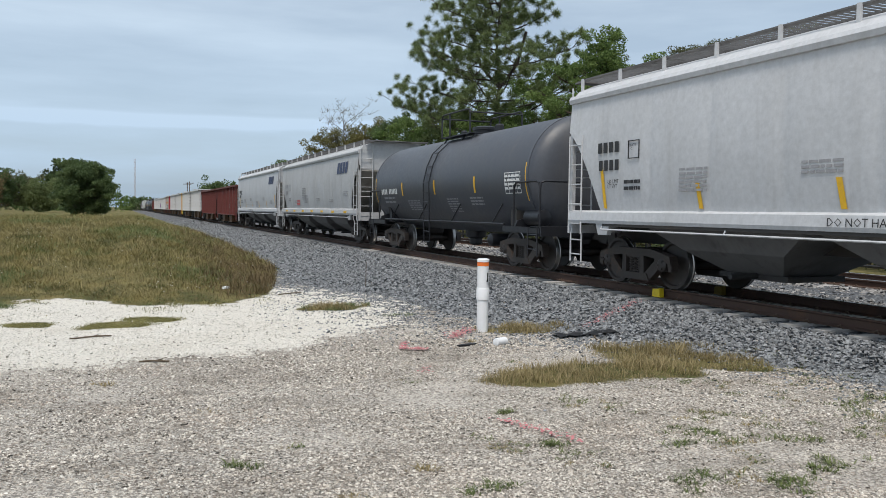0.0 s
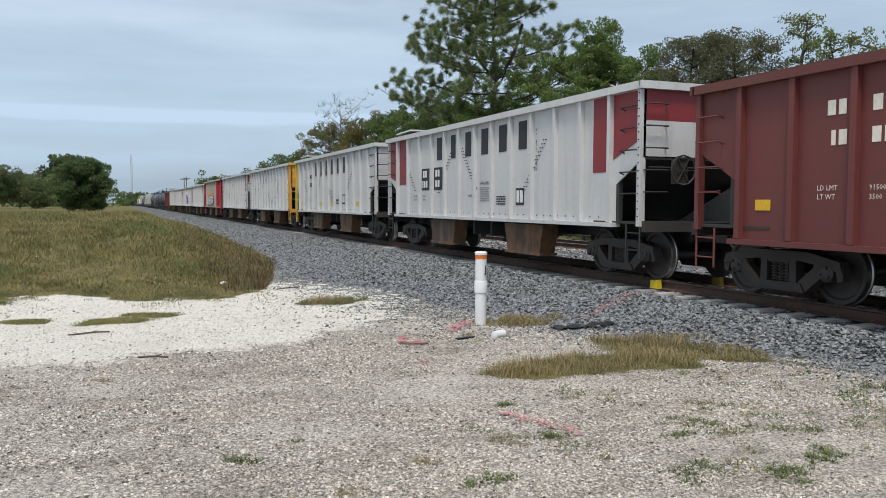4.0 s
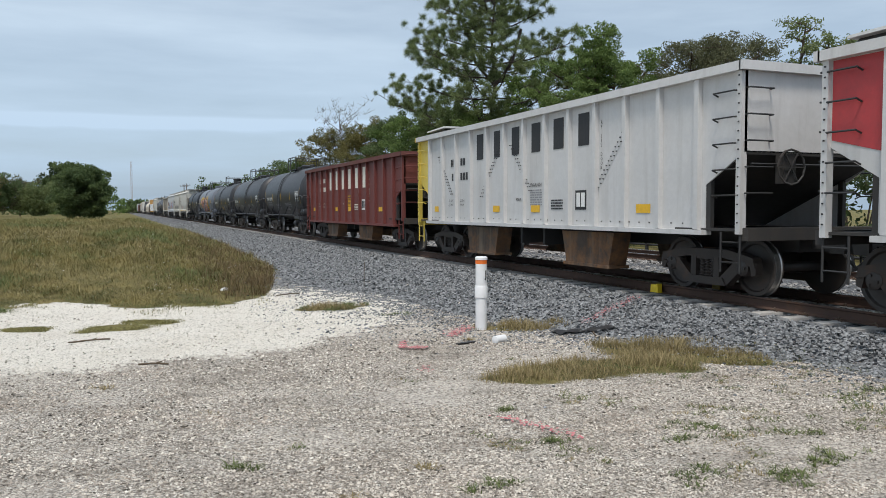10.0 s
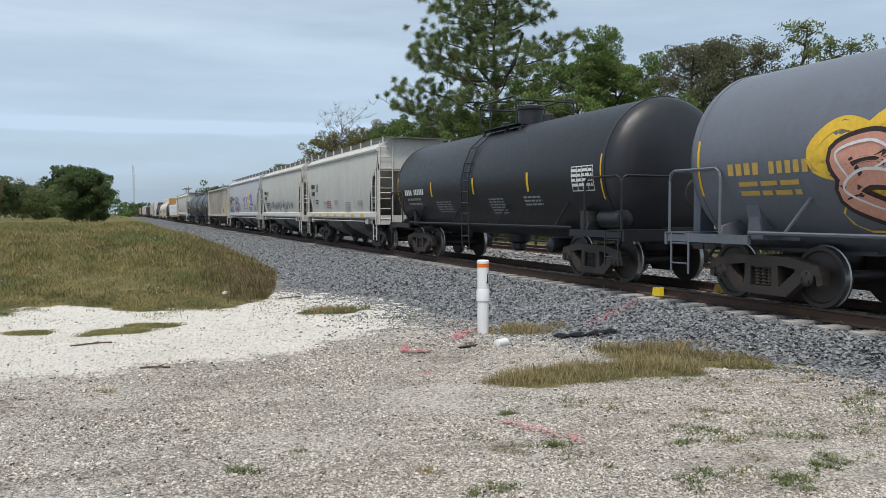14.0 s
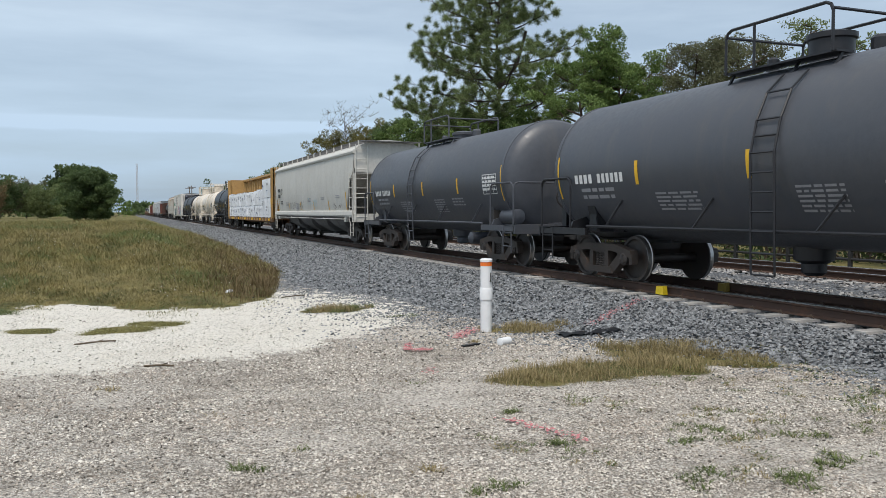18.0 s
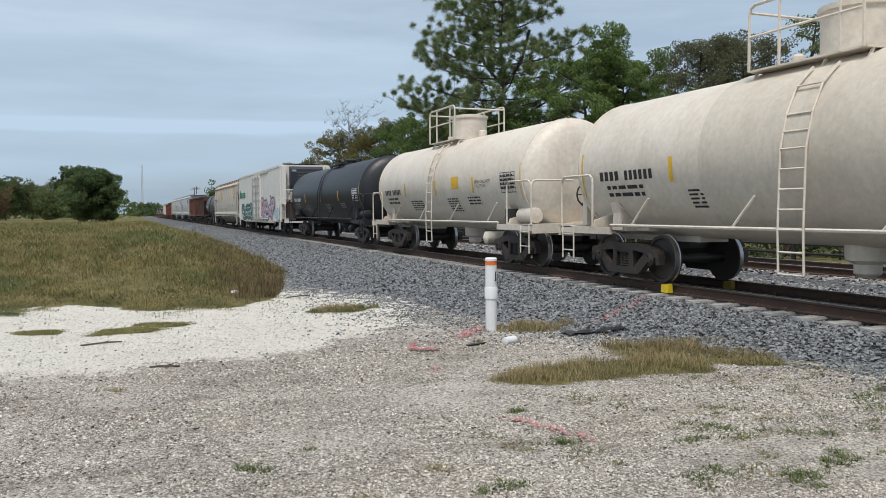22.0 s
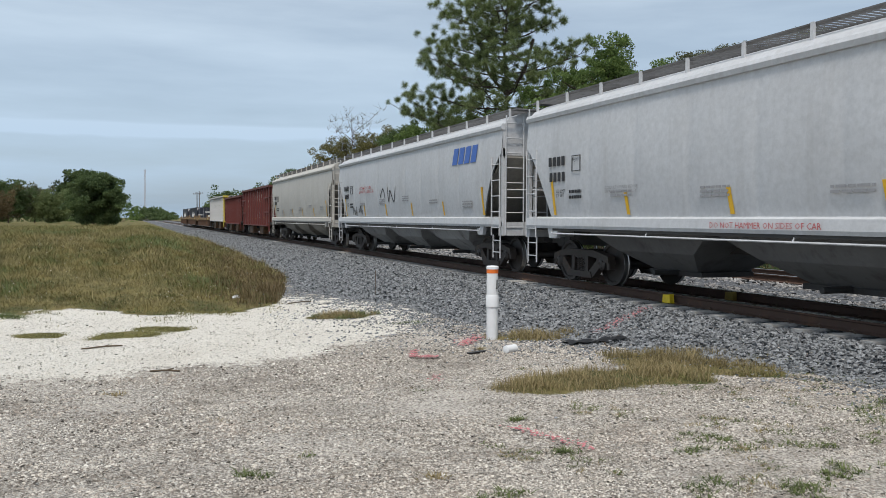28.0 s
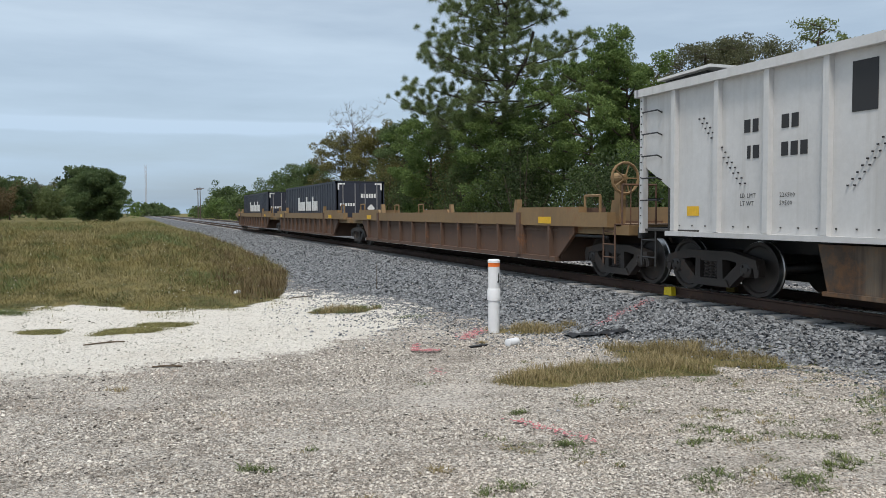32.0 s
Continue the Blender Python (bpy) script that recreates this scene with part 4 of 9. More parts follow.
    def patch(name, y0, y1, z0, z1, m, n=5, off=0.006):
        f = Form().sheet([[skin(y0, z0 + (z1 - z0) * k / n, off) for k in range(n + 1)], [skin(y1, z0 + (z1 - z0) * k / n, off) for k in range(n + 1)]])
        return part(name, f, m, car)

    def print_block(y, z, width, rows, pitch, m):
        f = Form()
        for k in range(rows):
            yy = y
            while yy > y - width:
                w = min(rng.uniform(0.1, 0.35) * width, yy - (y - width))
                za, zd = z - k * pitch, z - k * pitch - pitch * 0.5
                f.add([skin(yy, za), skin(yy - w, za), skin(yy - w, zd), skin(yy, zd)], [(0, 1, 2, 3)])
                yy -= w + 0.05 * width
        part("marking", f, m, car)["kind"] = "stuff"

    if marks:
        for k in range(5):
            y = hb - 0.55 - (2 * hb - 1.1) * k / 4
            tallness = 0.9 if k in (0, 4) else 0.44
            patch("reflector", y - 0.05, y + 0.05, zc - 0.15 - tallness / 2, zc - 0.15 + tallness / 2, YELLOW)
        f = Form()
        yy = hb - 1.25
        for w in (0.12, 0.12, 0.12, 0.12, -0.1, 0.10, 0.10, 0.10, 0.10, 0.10, 0.10):
            if w > 0:
                f.add([skin(yy, 1.98), skin(yy - w, 1.98), skin(yy - w, 2.16), skin(yy, 2.16)], [(0, 1, 2, 3)])
            yy -= abs(w) + 0.055
        part("marking", f, ink, car)
        print_block(hb - 1.45, 1.88, 1.2, 2, 0.14, GREYINK if ink is WHITE else ink)
        print_block(hb - 3.9, 1.75, 1.15, 5, 0.07, GREYINK if ink is WHITE else ink)
        print_block(-0.85, 1.78, 0.85, 6, 0.07, GREYINK if ink is WHITE else ink)
        print_block(-hb + 4.0, 1.8, 0.85, 3, 0.085, GREYINK if ink is WHITE else ink)
        # test table: a gridded white panel
        y0, z0 = -hb + 0.85, 1.86
        f = Form()
        for k in range(6):
            f.add([skin(y0, z0 + k * 0.1), skin(y0 + 0.85, z0 + k * 0.1), skin(y0 + 0.85, z0 + k * 0.1 + 0.018), skin(y0, z0 + k * 0.1 + 0.018)], [(0, 1, 2, 3)])
        for k in range(5):
            y = y0 + k * 0.208
            f.add([skin(y, z0), skin(y + 0.018, z0), skin(y + 0.018, z0 + 0.25), skin(y, z0 + 0.25)], [(0, 1, 2, 3)])
            f.add([skin(y, z0 + 0.25), skin(y + 0.018, z0 + 0.25), skin(y + 0.018, z0 + 0.518), skin(y, z0 + 0.518)], [(0, 1, 2, 3)])
        part("test_table", f, ink, car)
        print_block(y0 + 0.85, z0 + 0.46, 0.8, 4, 0.1, ink)
    return car, h, skin, patch, print_block


# ---- flat-sided covered hopper with ribs ----
BAY_BROWN = paint("bay_brown", (0.13, 0.10, 0.075), 0.75, 0.6, (0.05, 0.04, 0.03), 0.25, (0.14, 0.075, 0.04), streak=0.9)
SEAM_GREY = paint("seam_dark_grey", (0.20, 0.19, 0.17), 0.8, 0.5, (0.09, 0.08, 0.07))


def ribbed_hopper(u0, u1, label, mat, seed=0):
    rng = random.Random(seed)
    L = u1 - u0 - 1.4
    h = L / 2
    car = car_thing("ribbed_hopper_car", (u0 + u1) / 2, label, "freight car")
    zt, zb, cut = 3.62, 1.25, 1.9
    for s in (-1, 1):
        x0, x1 = min(1.49 * s, 1.52 * s), max(1.49 * s, 1.52 * s)
        part("side_sheet", Form().along_x([(-h, zt), (h, zt), (h, 3.25), (h - cut, 2.0), (h - cut, zb), (-h + cut, zb), (-h + cut, 2.0), (-h, 3.25)], x0, x1), mat, car)
        for k in range(17):
            y = -h + 1.0 + (L - 2.0) * k / 16
            lo = zb if abs(y) < h - cut else 2.0 + (abs(y) - h + cut) / cut * 1.25
            # thin darker strips stand for the seams between the side plates
            part("rib", Form().along_y([(1.52 * s, lo), (1.56 * s, lo + 0.02), (1.56 * s, zt), (1.52 * s, zt)], y - 0.018, y + 0.018), SEAM_GREY, car)
        part("eave_rail", Form().along_y([(1.48 * s, zt - 0.02), (1.60 * s, zt - 0.02), (1.60 * s, zt + 0.10), (1.40 * s, zt + 0.14)], -h, h), mat, car)
        part("side_sill", Form().along_y([(1.45 * s, zb - 0.12), (1.60 * s, zb - 0.12), (1.60 * s, zb + 0.04), (1.45 * s, zb + 0.04)], -h, h), mat, car)
    part("roof", Form().sheet([[(-1.5, y, zt + 0.1), (-0.8, y, zt + 0.28), (0, y, zt + 0.34), (0.8, y, zt + 0.28), (1.5, y, zt + 0.1)] for y in (-h, h)]), mat, car)
    for e in (-1, 1):
        part("end_sheet", Form().along_y([(-1.5, 3.2), (1.5, 3.2), (1.5, zt + 0.1), (0.8, zt + 0.28), (0, zt + 0.34), (-0.8, zt + 0.28), (-1.5, zt + 0.1)], min(h * e, (h - 0.03) * e), max(h * e, (h - 0.03) * e)), mat, car)
        part("slope_sheet", Form().along_x([(h * e, 3.22), (h * e, 3.16), ((h - 2.9) * e, 1.2), ((h - 2.9) * e, 1.26)], -1.48, 1.48), SLOPE, car)
        part("end_sill", Form().box(-1.55, 1.55, min((h - 0.12) * e, (h + 0.06) * e), max((h - 0.12) * e, (h + 0.06) * e), 0.98, 1.3), mat, car)
        part("end_platform", Form().box(-1.5, 1.5, min((h - 1.9) * e, h * e), max((h - 1.9) * e, h * e), 1.14, 1.18), UNDER, car)
        for s in (-1, 1):
            part("corner_post", Form().box(min(1.45 * s, 1.56 * s), max(1.45 * s, 1.56 * s), min((h - 0.12) * e, h * e), max((h - 0.12) * e, h * e), 1.2, zt), mat, car)
            part("inner_post", Form().box(min(1.45 * s, 1.54 * s), max(1.45 * s, 1.54 * s), min((h - 1.0) * e, (h - 0.92) * e), max((h - 1.0) * e, (h - 0.92) * e), 1.2, 2.6), mat, car)
            ladder(car, mat, (1.60 * s, (h - 0.08) * e, 1.2), (1.60 * s, (h - 0.08) * e, 3.0), (0, -0.5 * e, 0), 5)
            ladder(car, mat, (1.48 * s, (h + 0.07) * e, 1.0), (1.48 * s, (h + 0.07) * e, zt + 0.3), (-0.5 * s, 0, 0), 8)
            ladder(car, mat, (1.56 * s, (h - 0.08) * e, 0.40), (1.56 * s, (h - 0.08) * e, 1.15), (0, -0.42 * e, 0), 2, name="step")
    part("center_sill", Form().box(-0.35, 0.35, -h, h, 0.80, 1.12), UNDER, car)
    f = Form()
    for x in (-0.35, 0.35):
        f.box(x - 0.02, x + 0.02, -h - 0.2, h + 0.2, zt + 0.50, zt + 0.54)
    k = -h
    while k < h:
        f.box(-0.35, 0.35, k, k + 0.02, zt + 0.50, zt + 0.53)
        k += 0.12
    part("roof_walk", f, UNDER_GREY, car)
    span = L - 4.8
    for k in range(4):
        bw = span / 4
        y = -span / 2 + bw * (k + 0.5)
        ring = lambda hx, hy, z: [(-hx, y - hy, z), (hx, y - hy, z), (hx, y + hy, z), (-hx, y + hy, z)]
        f = Form().add(ring(1.45, bw * 0.49, 1.2) + ring(0.55, bw * 0.16, 0.42), [(0, 1, 5, 4), (1, 2, 6, 5), (2, 3, 7, 6), (3, 0, 4, 7), (4, 5, 6, 7)])
        part("discharge_bay", f, BAY_BROWN, car)
        part("outlet_gate", Form().box(-0.65, 0.65, y - 0.3, y + 0.3, 0.34, 0.43), UNDER, car)
    for y in (-h + 1.62, h - 1.62):
        truck(car, y)
    couplers(car, h)
    X = -1.525
    part("number_patch", Form().box(X - 0.003, X, h - 2.2, h - 1.2, 2.35, 2.65), WHITE, car)
    bars(car, BLACK, X - 0.004, h - 1.25, 2.42, 0.18, [0.14, 0.14, -0.1, 0.14, 0.14], 0.05)
    for y, z0, z1 in ((h - 3.6, 1.35, 1.6), (h - 6.2, 1.35, 1.65), (-h + 4.6, 1.35, 1.75), (-h + 2.05, 1.35, 2.15)):
        part("reflector", Form().box(X - 0.064, X - 0.058, y - 0.05, y + 0.05, z0, z1), YELLOW, car)
    part("data_plate", Form().box(X - 0.004, X, -h + 3.1, -h + 3.45, 1.5, 1.8), BLACK, car)
    lines(car, GREYINK, X, h - 4.8, 1.7, 0.6, 4, 0.07, rng)
    return car, h, rng


# ---- graffiti: loose coloured shapes, no letters ----
def ribbon(f, place, pts, wide, off, ends=1.0):
    """A painted stroke on a skin: a strip along a smooth curve through pts, wide at the middle."""
    n = 7
    path = []
    for k in range(len(pts) - 1):
        p0, p1, p2, p3 = pts[max(k - 1, 0)], pts[k], pts[k + 1], pts[min(k + 2, len(pts) - 1)]
        for i in range(n):
            t = i / n
            path.append(tuple(0.5 * (2 * b + (c - a) * t + (2 * a - 5 * b + 4 * c - d) * t * t + (3 * b - a - 3 * c + d) * t ** 3) for a, b, c, d in zip(p0, p1, p2, p3)))
    path.append(pts[-1])
    left, right = [], []
    for k, (y, z) in enumerate(path):
        a, b = path[max(k - 1, 0)], path[min(k + 1, len(path) - 1)]
        dy, dz = b[0] - a[0], b[1] - a[1]
        d = math.hypot(dy, dz) or 1
        q = k / (len(path) - 1)
        w = wide * (ends + (1 - ends) * math.sin(math.pi * q) ** 0.5)
        left.append(place(y - dz / d * w, z + dy / d * w, off + 0.0003 * q))
        right.append(place(y + dz / d * w, z - dy / d * w, off + 0.0003 * q))
    f.sheet([left, right])


def loops(rng, yc, w, z0, hh):
    """Two bent strokes that sweep across a cell and into its neighbours, like a knot of bands."""
    out = []
    for k in range(2):
        turn, a0 = rng.choice((-1, 1)) * rng.uniform(0.9, 1.7), rng.uniform(0, 6.28)
        cy, cz = yc + rng.uniform(-0.25, 0.25) * w, z0 + hh * (0.32 + 0.36 * k + rng.uniform(-0.05, 0.05))
        ry, rz = w * rng.uniform(0.45, 0.85), hh * rng.uniform(0.22, 0.32)
        pts = []
        for i in range(5):
            a, q = a0 + turn * i, 1.0 - 0.12 * i
            pts.append((cy + ry * q * math.cos(a) + 0.25 * ry * (i - 2) * 0.4, min(max(cz + rz * q * math.sin(a), z0), z0 + hh)))
        out.append(pts)
    return out


def graffiti(car, place, y0, y1, z0, z1, colours, seed, n=10, outline=None, splash=None, glint=None):
    """place(y, z, off) -> point on the skin. Fat interlocking strokes with dark rims over a sprayed cloud; no letters."""
    rng = random.Random(seed)
    rim = outline or BLACK
    f, g, cs, sp = Form(), Form(), [Form() for _ in colours], Form()
    w = (y1 - y0) / n
    hh = z1 - z0
    if splash:
        for k in range(n * 5):
            yc, zc, r = rng.uniform(y0, y1), z0 + hh * rng.uniform(0.05, 0.85), w * rng.uniform(0.35, 0.75)
            sp.add([place(yc + r * (1 + 0.12 * math.sin(5 * a + k)) * math.cos(a), min(max(z0 - 0.06, zc + 0.7 * r * math.sin(a)), z1 + 0.12 * hh), 0.002 + 0.00006 * k) for a in [2 * math.pi * i / 16 for i in range(16)]], [tuple(range(16))])
    fat = min(0.17 * w, 0.16 * hh)
    for k in range(n):
        yc = y1 - w * (k + 0.5)
        strokes = loops(rng, yc, w * 1.12, z0 + 0.08 * hh, hh * rng.uniform(0.84, 0.98))
        base = 0.005 + 0.0024 * k
        for i, pts in enumerate(strokes):
            ribbon(f, place, pts, fat * 1.42, base + 0.0004 * i, 0.9)
            ribbon(cs[k % len(colours)], place, pts, fat, base + 0.0009 + 0.0004 * i, 0.8)
            lift = [(y + fat * 0.35, z + fat * 0.35) for y, z in pts]
            ribbon(g, place, lift, fat * 0.13, base + 0.0018 + 0.0003 * i, 0.4)
    for m, form, ok in [(rim, f, True)] + [(m, form, True) for m, form in zip(colours, cs)] + [(glint or SP_WHITE, g, True), (splash, sp, bool(splash))]:
        if ok and form.f:
            part("graffiti", form, m, car)["kind"] = "stuff"


def scrawl(car, place, y0, y1, z0, z1, mat, seed, n=9, t=0.018):
    """A thin sprayed squiggle that loops along the side."""
    rng = random.Random(seed)
    f = Form()
    m = n * 2
    pts = [(y1 - (y1 - y0) * (k + rng.uniform(-0.6, 0.6)) / m, (z0 + z1) / 2 + (z1 - z0) * (0.5 if k % 2 else -0.5) * rng.uniform(0.2, 1.0)) for k in range(m + 1)]
    cut = sorted(rng.sample(range(3, m - 2), min(2, m // 5)) + [0, m])
    for a, b in zip(cut, cut[1:]):
        if b - a >= 2:
            ribbon(f, place, pts[a:b], t, 0.008, 0.6)
    part("graffiti", f, mat, car)["kind"] = "stuff"


# ---- refrigerator car ----
REEFER = paint("reefer_white", (0.72, 0.695, 0.65), 0.5, 0.22, (0.44, 0.37, 0.29), 0.0, streak=1.2, fine=0.05)
COOLER = paint("cooler_dark_blue", (0.022, 0.026, 0.040), 0.45, 0.3, (0.05, 0.05, 0.05))
BEAM_BROWN = paint("end_works_brown", (0.085, 0.058, 0.045), 0.75, 0.5, (0.16, 0.12, 0.09), 0.2)
REEFER_BAND = paint("reefer_sill", (0.62, 0.56, 0.47), 0.6, 0.4, (0.35, 0.25, 0.16))


def reefer_car(u0, u1, label):
    L = u1 - u0 - 2.8
    h = L / 2
    car = car_thing("refrigerator_car", (u0 + u1) / 2 + 0.55, label, "freight car")
    zt, zb, W = 4.24, 0.98, 1.50
    n = 14
    for s in (-1, 1):
        for k in range(n):
            a, b = -h + L * k / n, -h + L * (k + 1) / n
            part("side_panel", Form().box(min(W * s, (W + 0.05) * s), max(W * s, (W + 0.05) * s), a + 0.012, b - 0.012, zb, zt), REEFER, car)
        part("side_frame_sheet", Form().box(min((W - 0.03) * s, W * s), max((W - 0.03) * s, W * s), -h, h, zb, zt), REEFER_BAND, car)
        part("side_sill", Form().along_y([((W - 0.1) * s, 0.66), ((W + 0.06) * s, 0.70), ((W + 0.06) * s, zb), ((W - 0.1) * s, zb)], -h + 2.6, h - 2.6), REEFER_BAND, car)
        part("end_sill_plate", Form().box(min((W - 0.1) * s, (W + 0.05) * s), max((W - 0.1) * s, (W + 0.05) * s), -h, -h + 2.6, 0.80, zb), REEFER, car)
        part("end_sill_plate", Form().box(min((W - 0.1) * s, (W + 0.05) * s), max((W - 0.1) * s, (W + 0.05) * s), h - 2.6, h, 0.80, zb), REEFER, car)
        part("eave", Form().box(min((W - 0.02) * s, (W + 0.08) * s), max((W - 0.02) * s, (W + 0.08) * s), -h, h, zt - 0.04, zt + 0.08), REEFER, car)
        # plug door with bars and rods
        y0, y1 = -2.05, 1.70
        x = (W + 0.05) * s
        d = part("plug_door", Form().box(min(x, x + 0.07 * s), max(x, x + 0.07 * s), y0, y1, zb + 0.05, zt - 0.15), REEFER, car)
        xo = x + 0.07 * s
        for k in range(6):
            z = zb + 0.25 + k * 0.52
            # sill tone on the ribs puts a slight shadow into their colour
            part("door_rib", Form().box(min(xo, xo + 0.04 * s), max(xo, xo + 0.04 * s), y0 + 0.1, y1 - 0.1, z, z + 0.06), REEFER_BAND, d)
        for y in (y0 + 0.5, y0 + 1.4, y0 + 1.8, y1 - 0.5):
            f = Form().rod((xo + 0.06 * s, y, zb + 0.1), (xo + 0.06 * s, y, zt - 0.25), 0.022, 6)
            part("lock_rod", f, GREYINK, d)
        part("door_rail", Form().box(min(x, x + 0.1 * s), max(x, x + 0.1 * s), y0 - 3.2, y1 + 0.2, zb - 0.06, zb + 0.02), REEFER_BAND, car)
        part("door_rail", Form().box(min(x, x + 0.06 * s), max(x, x + 0.06 * s), y0 - 3.2, y1 + 0.2, zt - 0.16, zt - 0.10), REEFER_BAND, car)
    part("roof", Form().sheet([[(-1.56, y, zt + 0.08), (-0.8, y, zt + 0.16), (0, y, zt + 0.19), (0.8, y, zt + 0.16), (1.56, y, zt + 0.08)] for y in (-h, 0, h)]), REEFER, car)
    part("floor_pan", Form().box(-1.45, 1.45, -h, h, 0.86, zb), UNDER, car)
    part("center_sill", Form().box(-0.3, 0.3, -h, h, 0.62, 0.9), UNDER, car)
    for e in (-1, 1):
        part("end_wall", Form().box(-1.5, 1.5, min((h - 0.05) * e, h * e), max((h - 0.05) * e, h * e), zb, zt + 0.1), REEFER, car)
        for k in range(5):
            z = zb + 0.35 + k * 0.42
            part("end_corrugation", Form().box(-1.3, 1.3, min(h * e, (h + 0.06) * e), max(h * e, (h + 0.06) * e), z, z + 0.2), REEFER, car)
        for s in (-1, 1):
            ladder(car, REEFER, (1.56 * s, (h - 0.6) * e, 0.9), (1.56 * s, (h - 0.6) * e, 2.4), (0, 0.5 * e, 0), 4)
            ladder(car, REEFER, (1.5 * s, (h + 0.1) * e, 0.9), (1.5 * s, (h + 0.1) * e, 2.4), (-0.5 * s, 0, 0), 4)
            ladder(car, REEFER, (1.54 * s, (h - 0.5) * e, 0.35), (1.54 * s, (h - 0.5) * e, 0.85), (0, 0.42 * e, 0), 2, name="step")
    # cooling unit high on the leading end, over a railed platform
    unit = part("cooling_unit", Form().along_x([(-h, 2.75), (-h - 0.42, 2.80), (-h - 0.52, 3.0), (-h - 0.52, 4.05), (-h - 0.40, 4.22), (-h, 4.24)], -0.98, 1.05), COOLER, car, "dark blue-black cooling unit with louvres")
    for k in range(9):
        part("louvre", Form().along_x([(-h - 0.545, 3.15 + k * 0.095), (-h - 0.51, 3.15 + k * 0.095), (-h - 0.51, 3.21 + k * 0.095)], -0.55, 0.75), LADDER_BLACK, unit)
    part("unit_badge", Form().box(-0.9, -0.62, -h - 0.53, -h - 0.515, 3.9, 4.02), SP_GREY, unit)
    for x in (-1.38, 1.38):
        part("unit_frame", Form().box(x - 0.12, x + 0.12, -h - 0.45, -h, 1.9, 4.24), REEFER, unit)
    part("fuel_tank", Form().along_x([(-h, 2.05), (-h - 0.7, 2.05), (-h - 0.75, 2.15), (-h - 0.75, 2.55), (-h - 0.6, 2.65), (-h, 2.65)], -0.95, 1.1), REEFER, car)
    part("engine_recess", Form().box(-1.3, 1.3, -h - 0.12, -h, 1.05, 2.05), BEAM_BROWN, car)
    part("engine_box", Form().along_x([(-h - 0.1, 1.05), (-h - 0.8, 1.05), (-h - 0.8, 1.45), (-h - 0.65, 1.62), (-h - 0.1, 1.62)], -0.7, 0.8), BEAM_BROWN, car)
    part("end_platform", Form().box(-1.5, 1.5, -h - 1.1, -h, 0.92, 0.99), BEAM_BROWN, car)
    part("end_crossbeam", Form().box(-1.5, 1.5, -h - 1.12, -h - 1.0, 0.74, 0.99), REEFER, car)
    g = Form()
    for s in (-1, 1):
        g.pipe([(1.45 * s, -h - 0.05, 1.9), (1.45 * s, -h - 1.0, 1.9), (1.45 * s, -h - 1.05, 1.8), (1.45 * s, -h - 1.05, 0.98)], 0.025, 5)
        g.rod((1.45 * s, -h - 0.05, 1.45), (1.45 * s, -h - 1.05, 1.45), 0.018, 5)
    g.rod((-1.45, -h - 0.78, 2.78), (1.3, -h - 0.78, 2.78), 0.02, 5)
    g.rod((-0.9, -h - 0.74, 2.6), (-0.9, -h - 0.78, 2.78), 0.018, 5)
    g.rod((0.9, -h - 0.74, 2.6), (0.9, -h - 0.78, 2.78), 0.018, 5)
    part("end_railing", g, REEFER, car)
    part("end_sill_patch", Form().box(-1.556, -1.55, -h + 0.05, -h + 0.6, 0.83, 1.0), YELLOW, car)
    truck(car, -h + 2.0)
    truck(car, h - 2.6)
    part("coupler", shared("coupler", coupler_mesh), None, car, at=pose(0, h + 0.15, 0))
    part("coupler", shared("coupler", coupler_mesh), None, car, at=pose(0, -h - 1.25, 0, 0, 0, 180))
    return car, h, -W - 0.054, zt


# ---- centre-beam flat car and its load ----
BEAM_YELLOW = paint("beam_tan", (0.42, 0.25, 0.085), 0.65, 0.45, (0.18, 0.095, 0.04), 0.12, (0.20, 0.08, 0.03))
BEAM_DARK = paint("beam_brown", (0.17, 0.09, 0.04), 0.75, 0.5, (0.07, 0.045, 0.03), 0.2)
WRAP = paint("lumber_wrap", (0.80, 0.81, 0.83), 0.4, 0.12, (0.5, 0.5, 0.52), 0.0, fine=0.06)
WRAP_INK = flat("wrap_ink", (0.10, 0.12, 0.22), 0.5)
STRAP = flat("strap_grey", (0.22, 0.23, 0.27), 0.4)


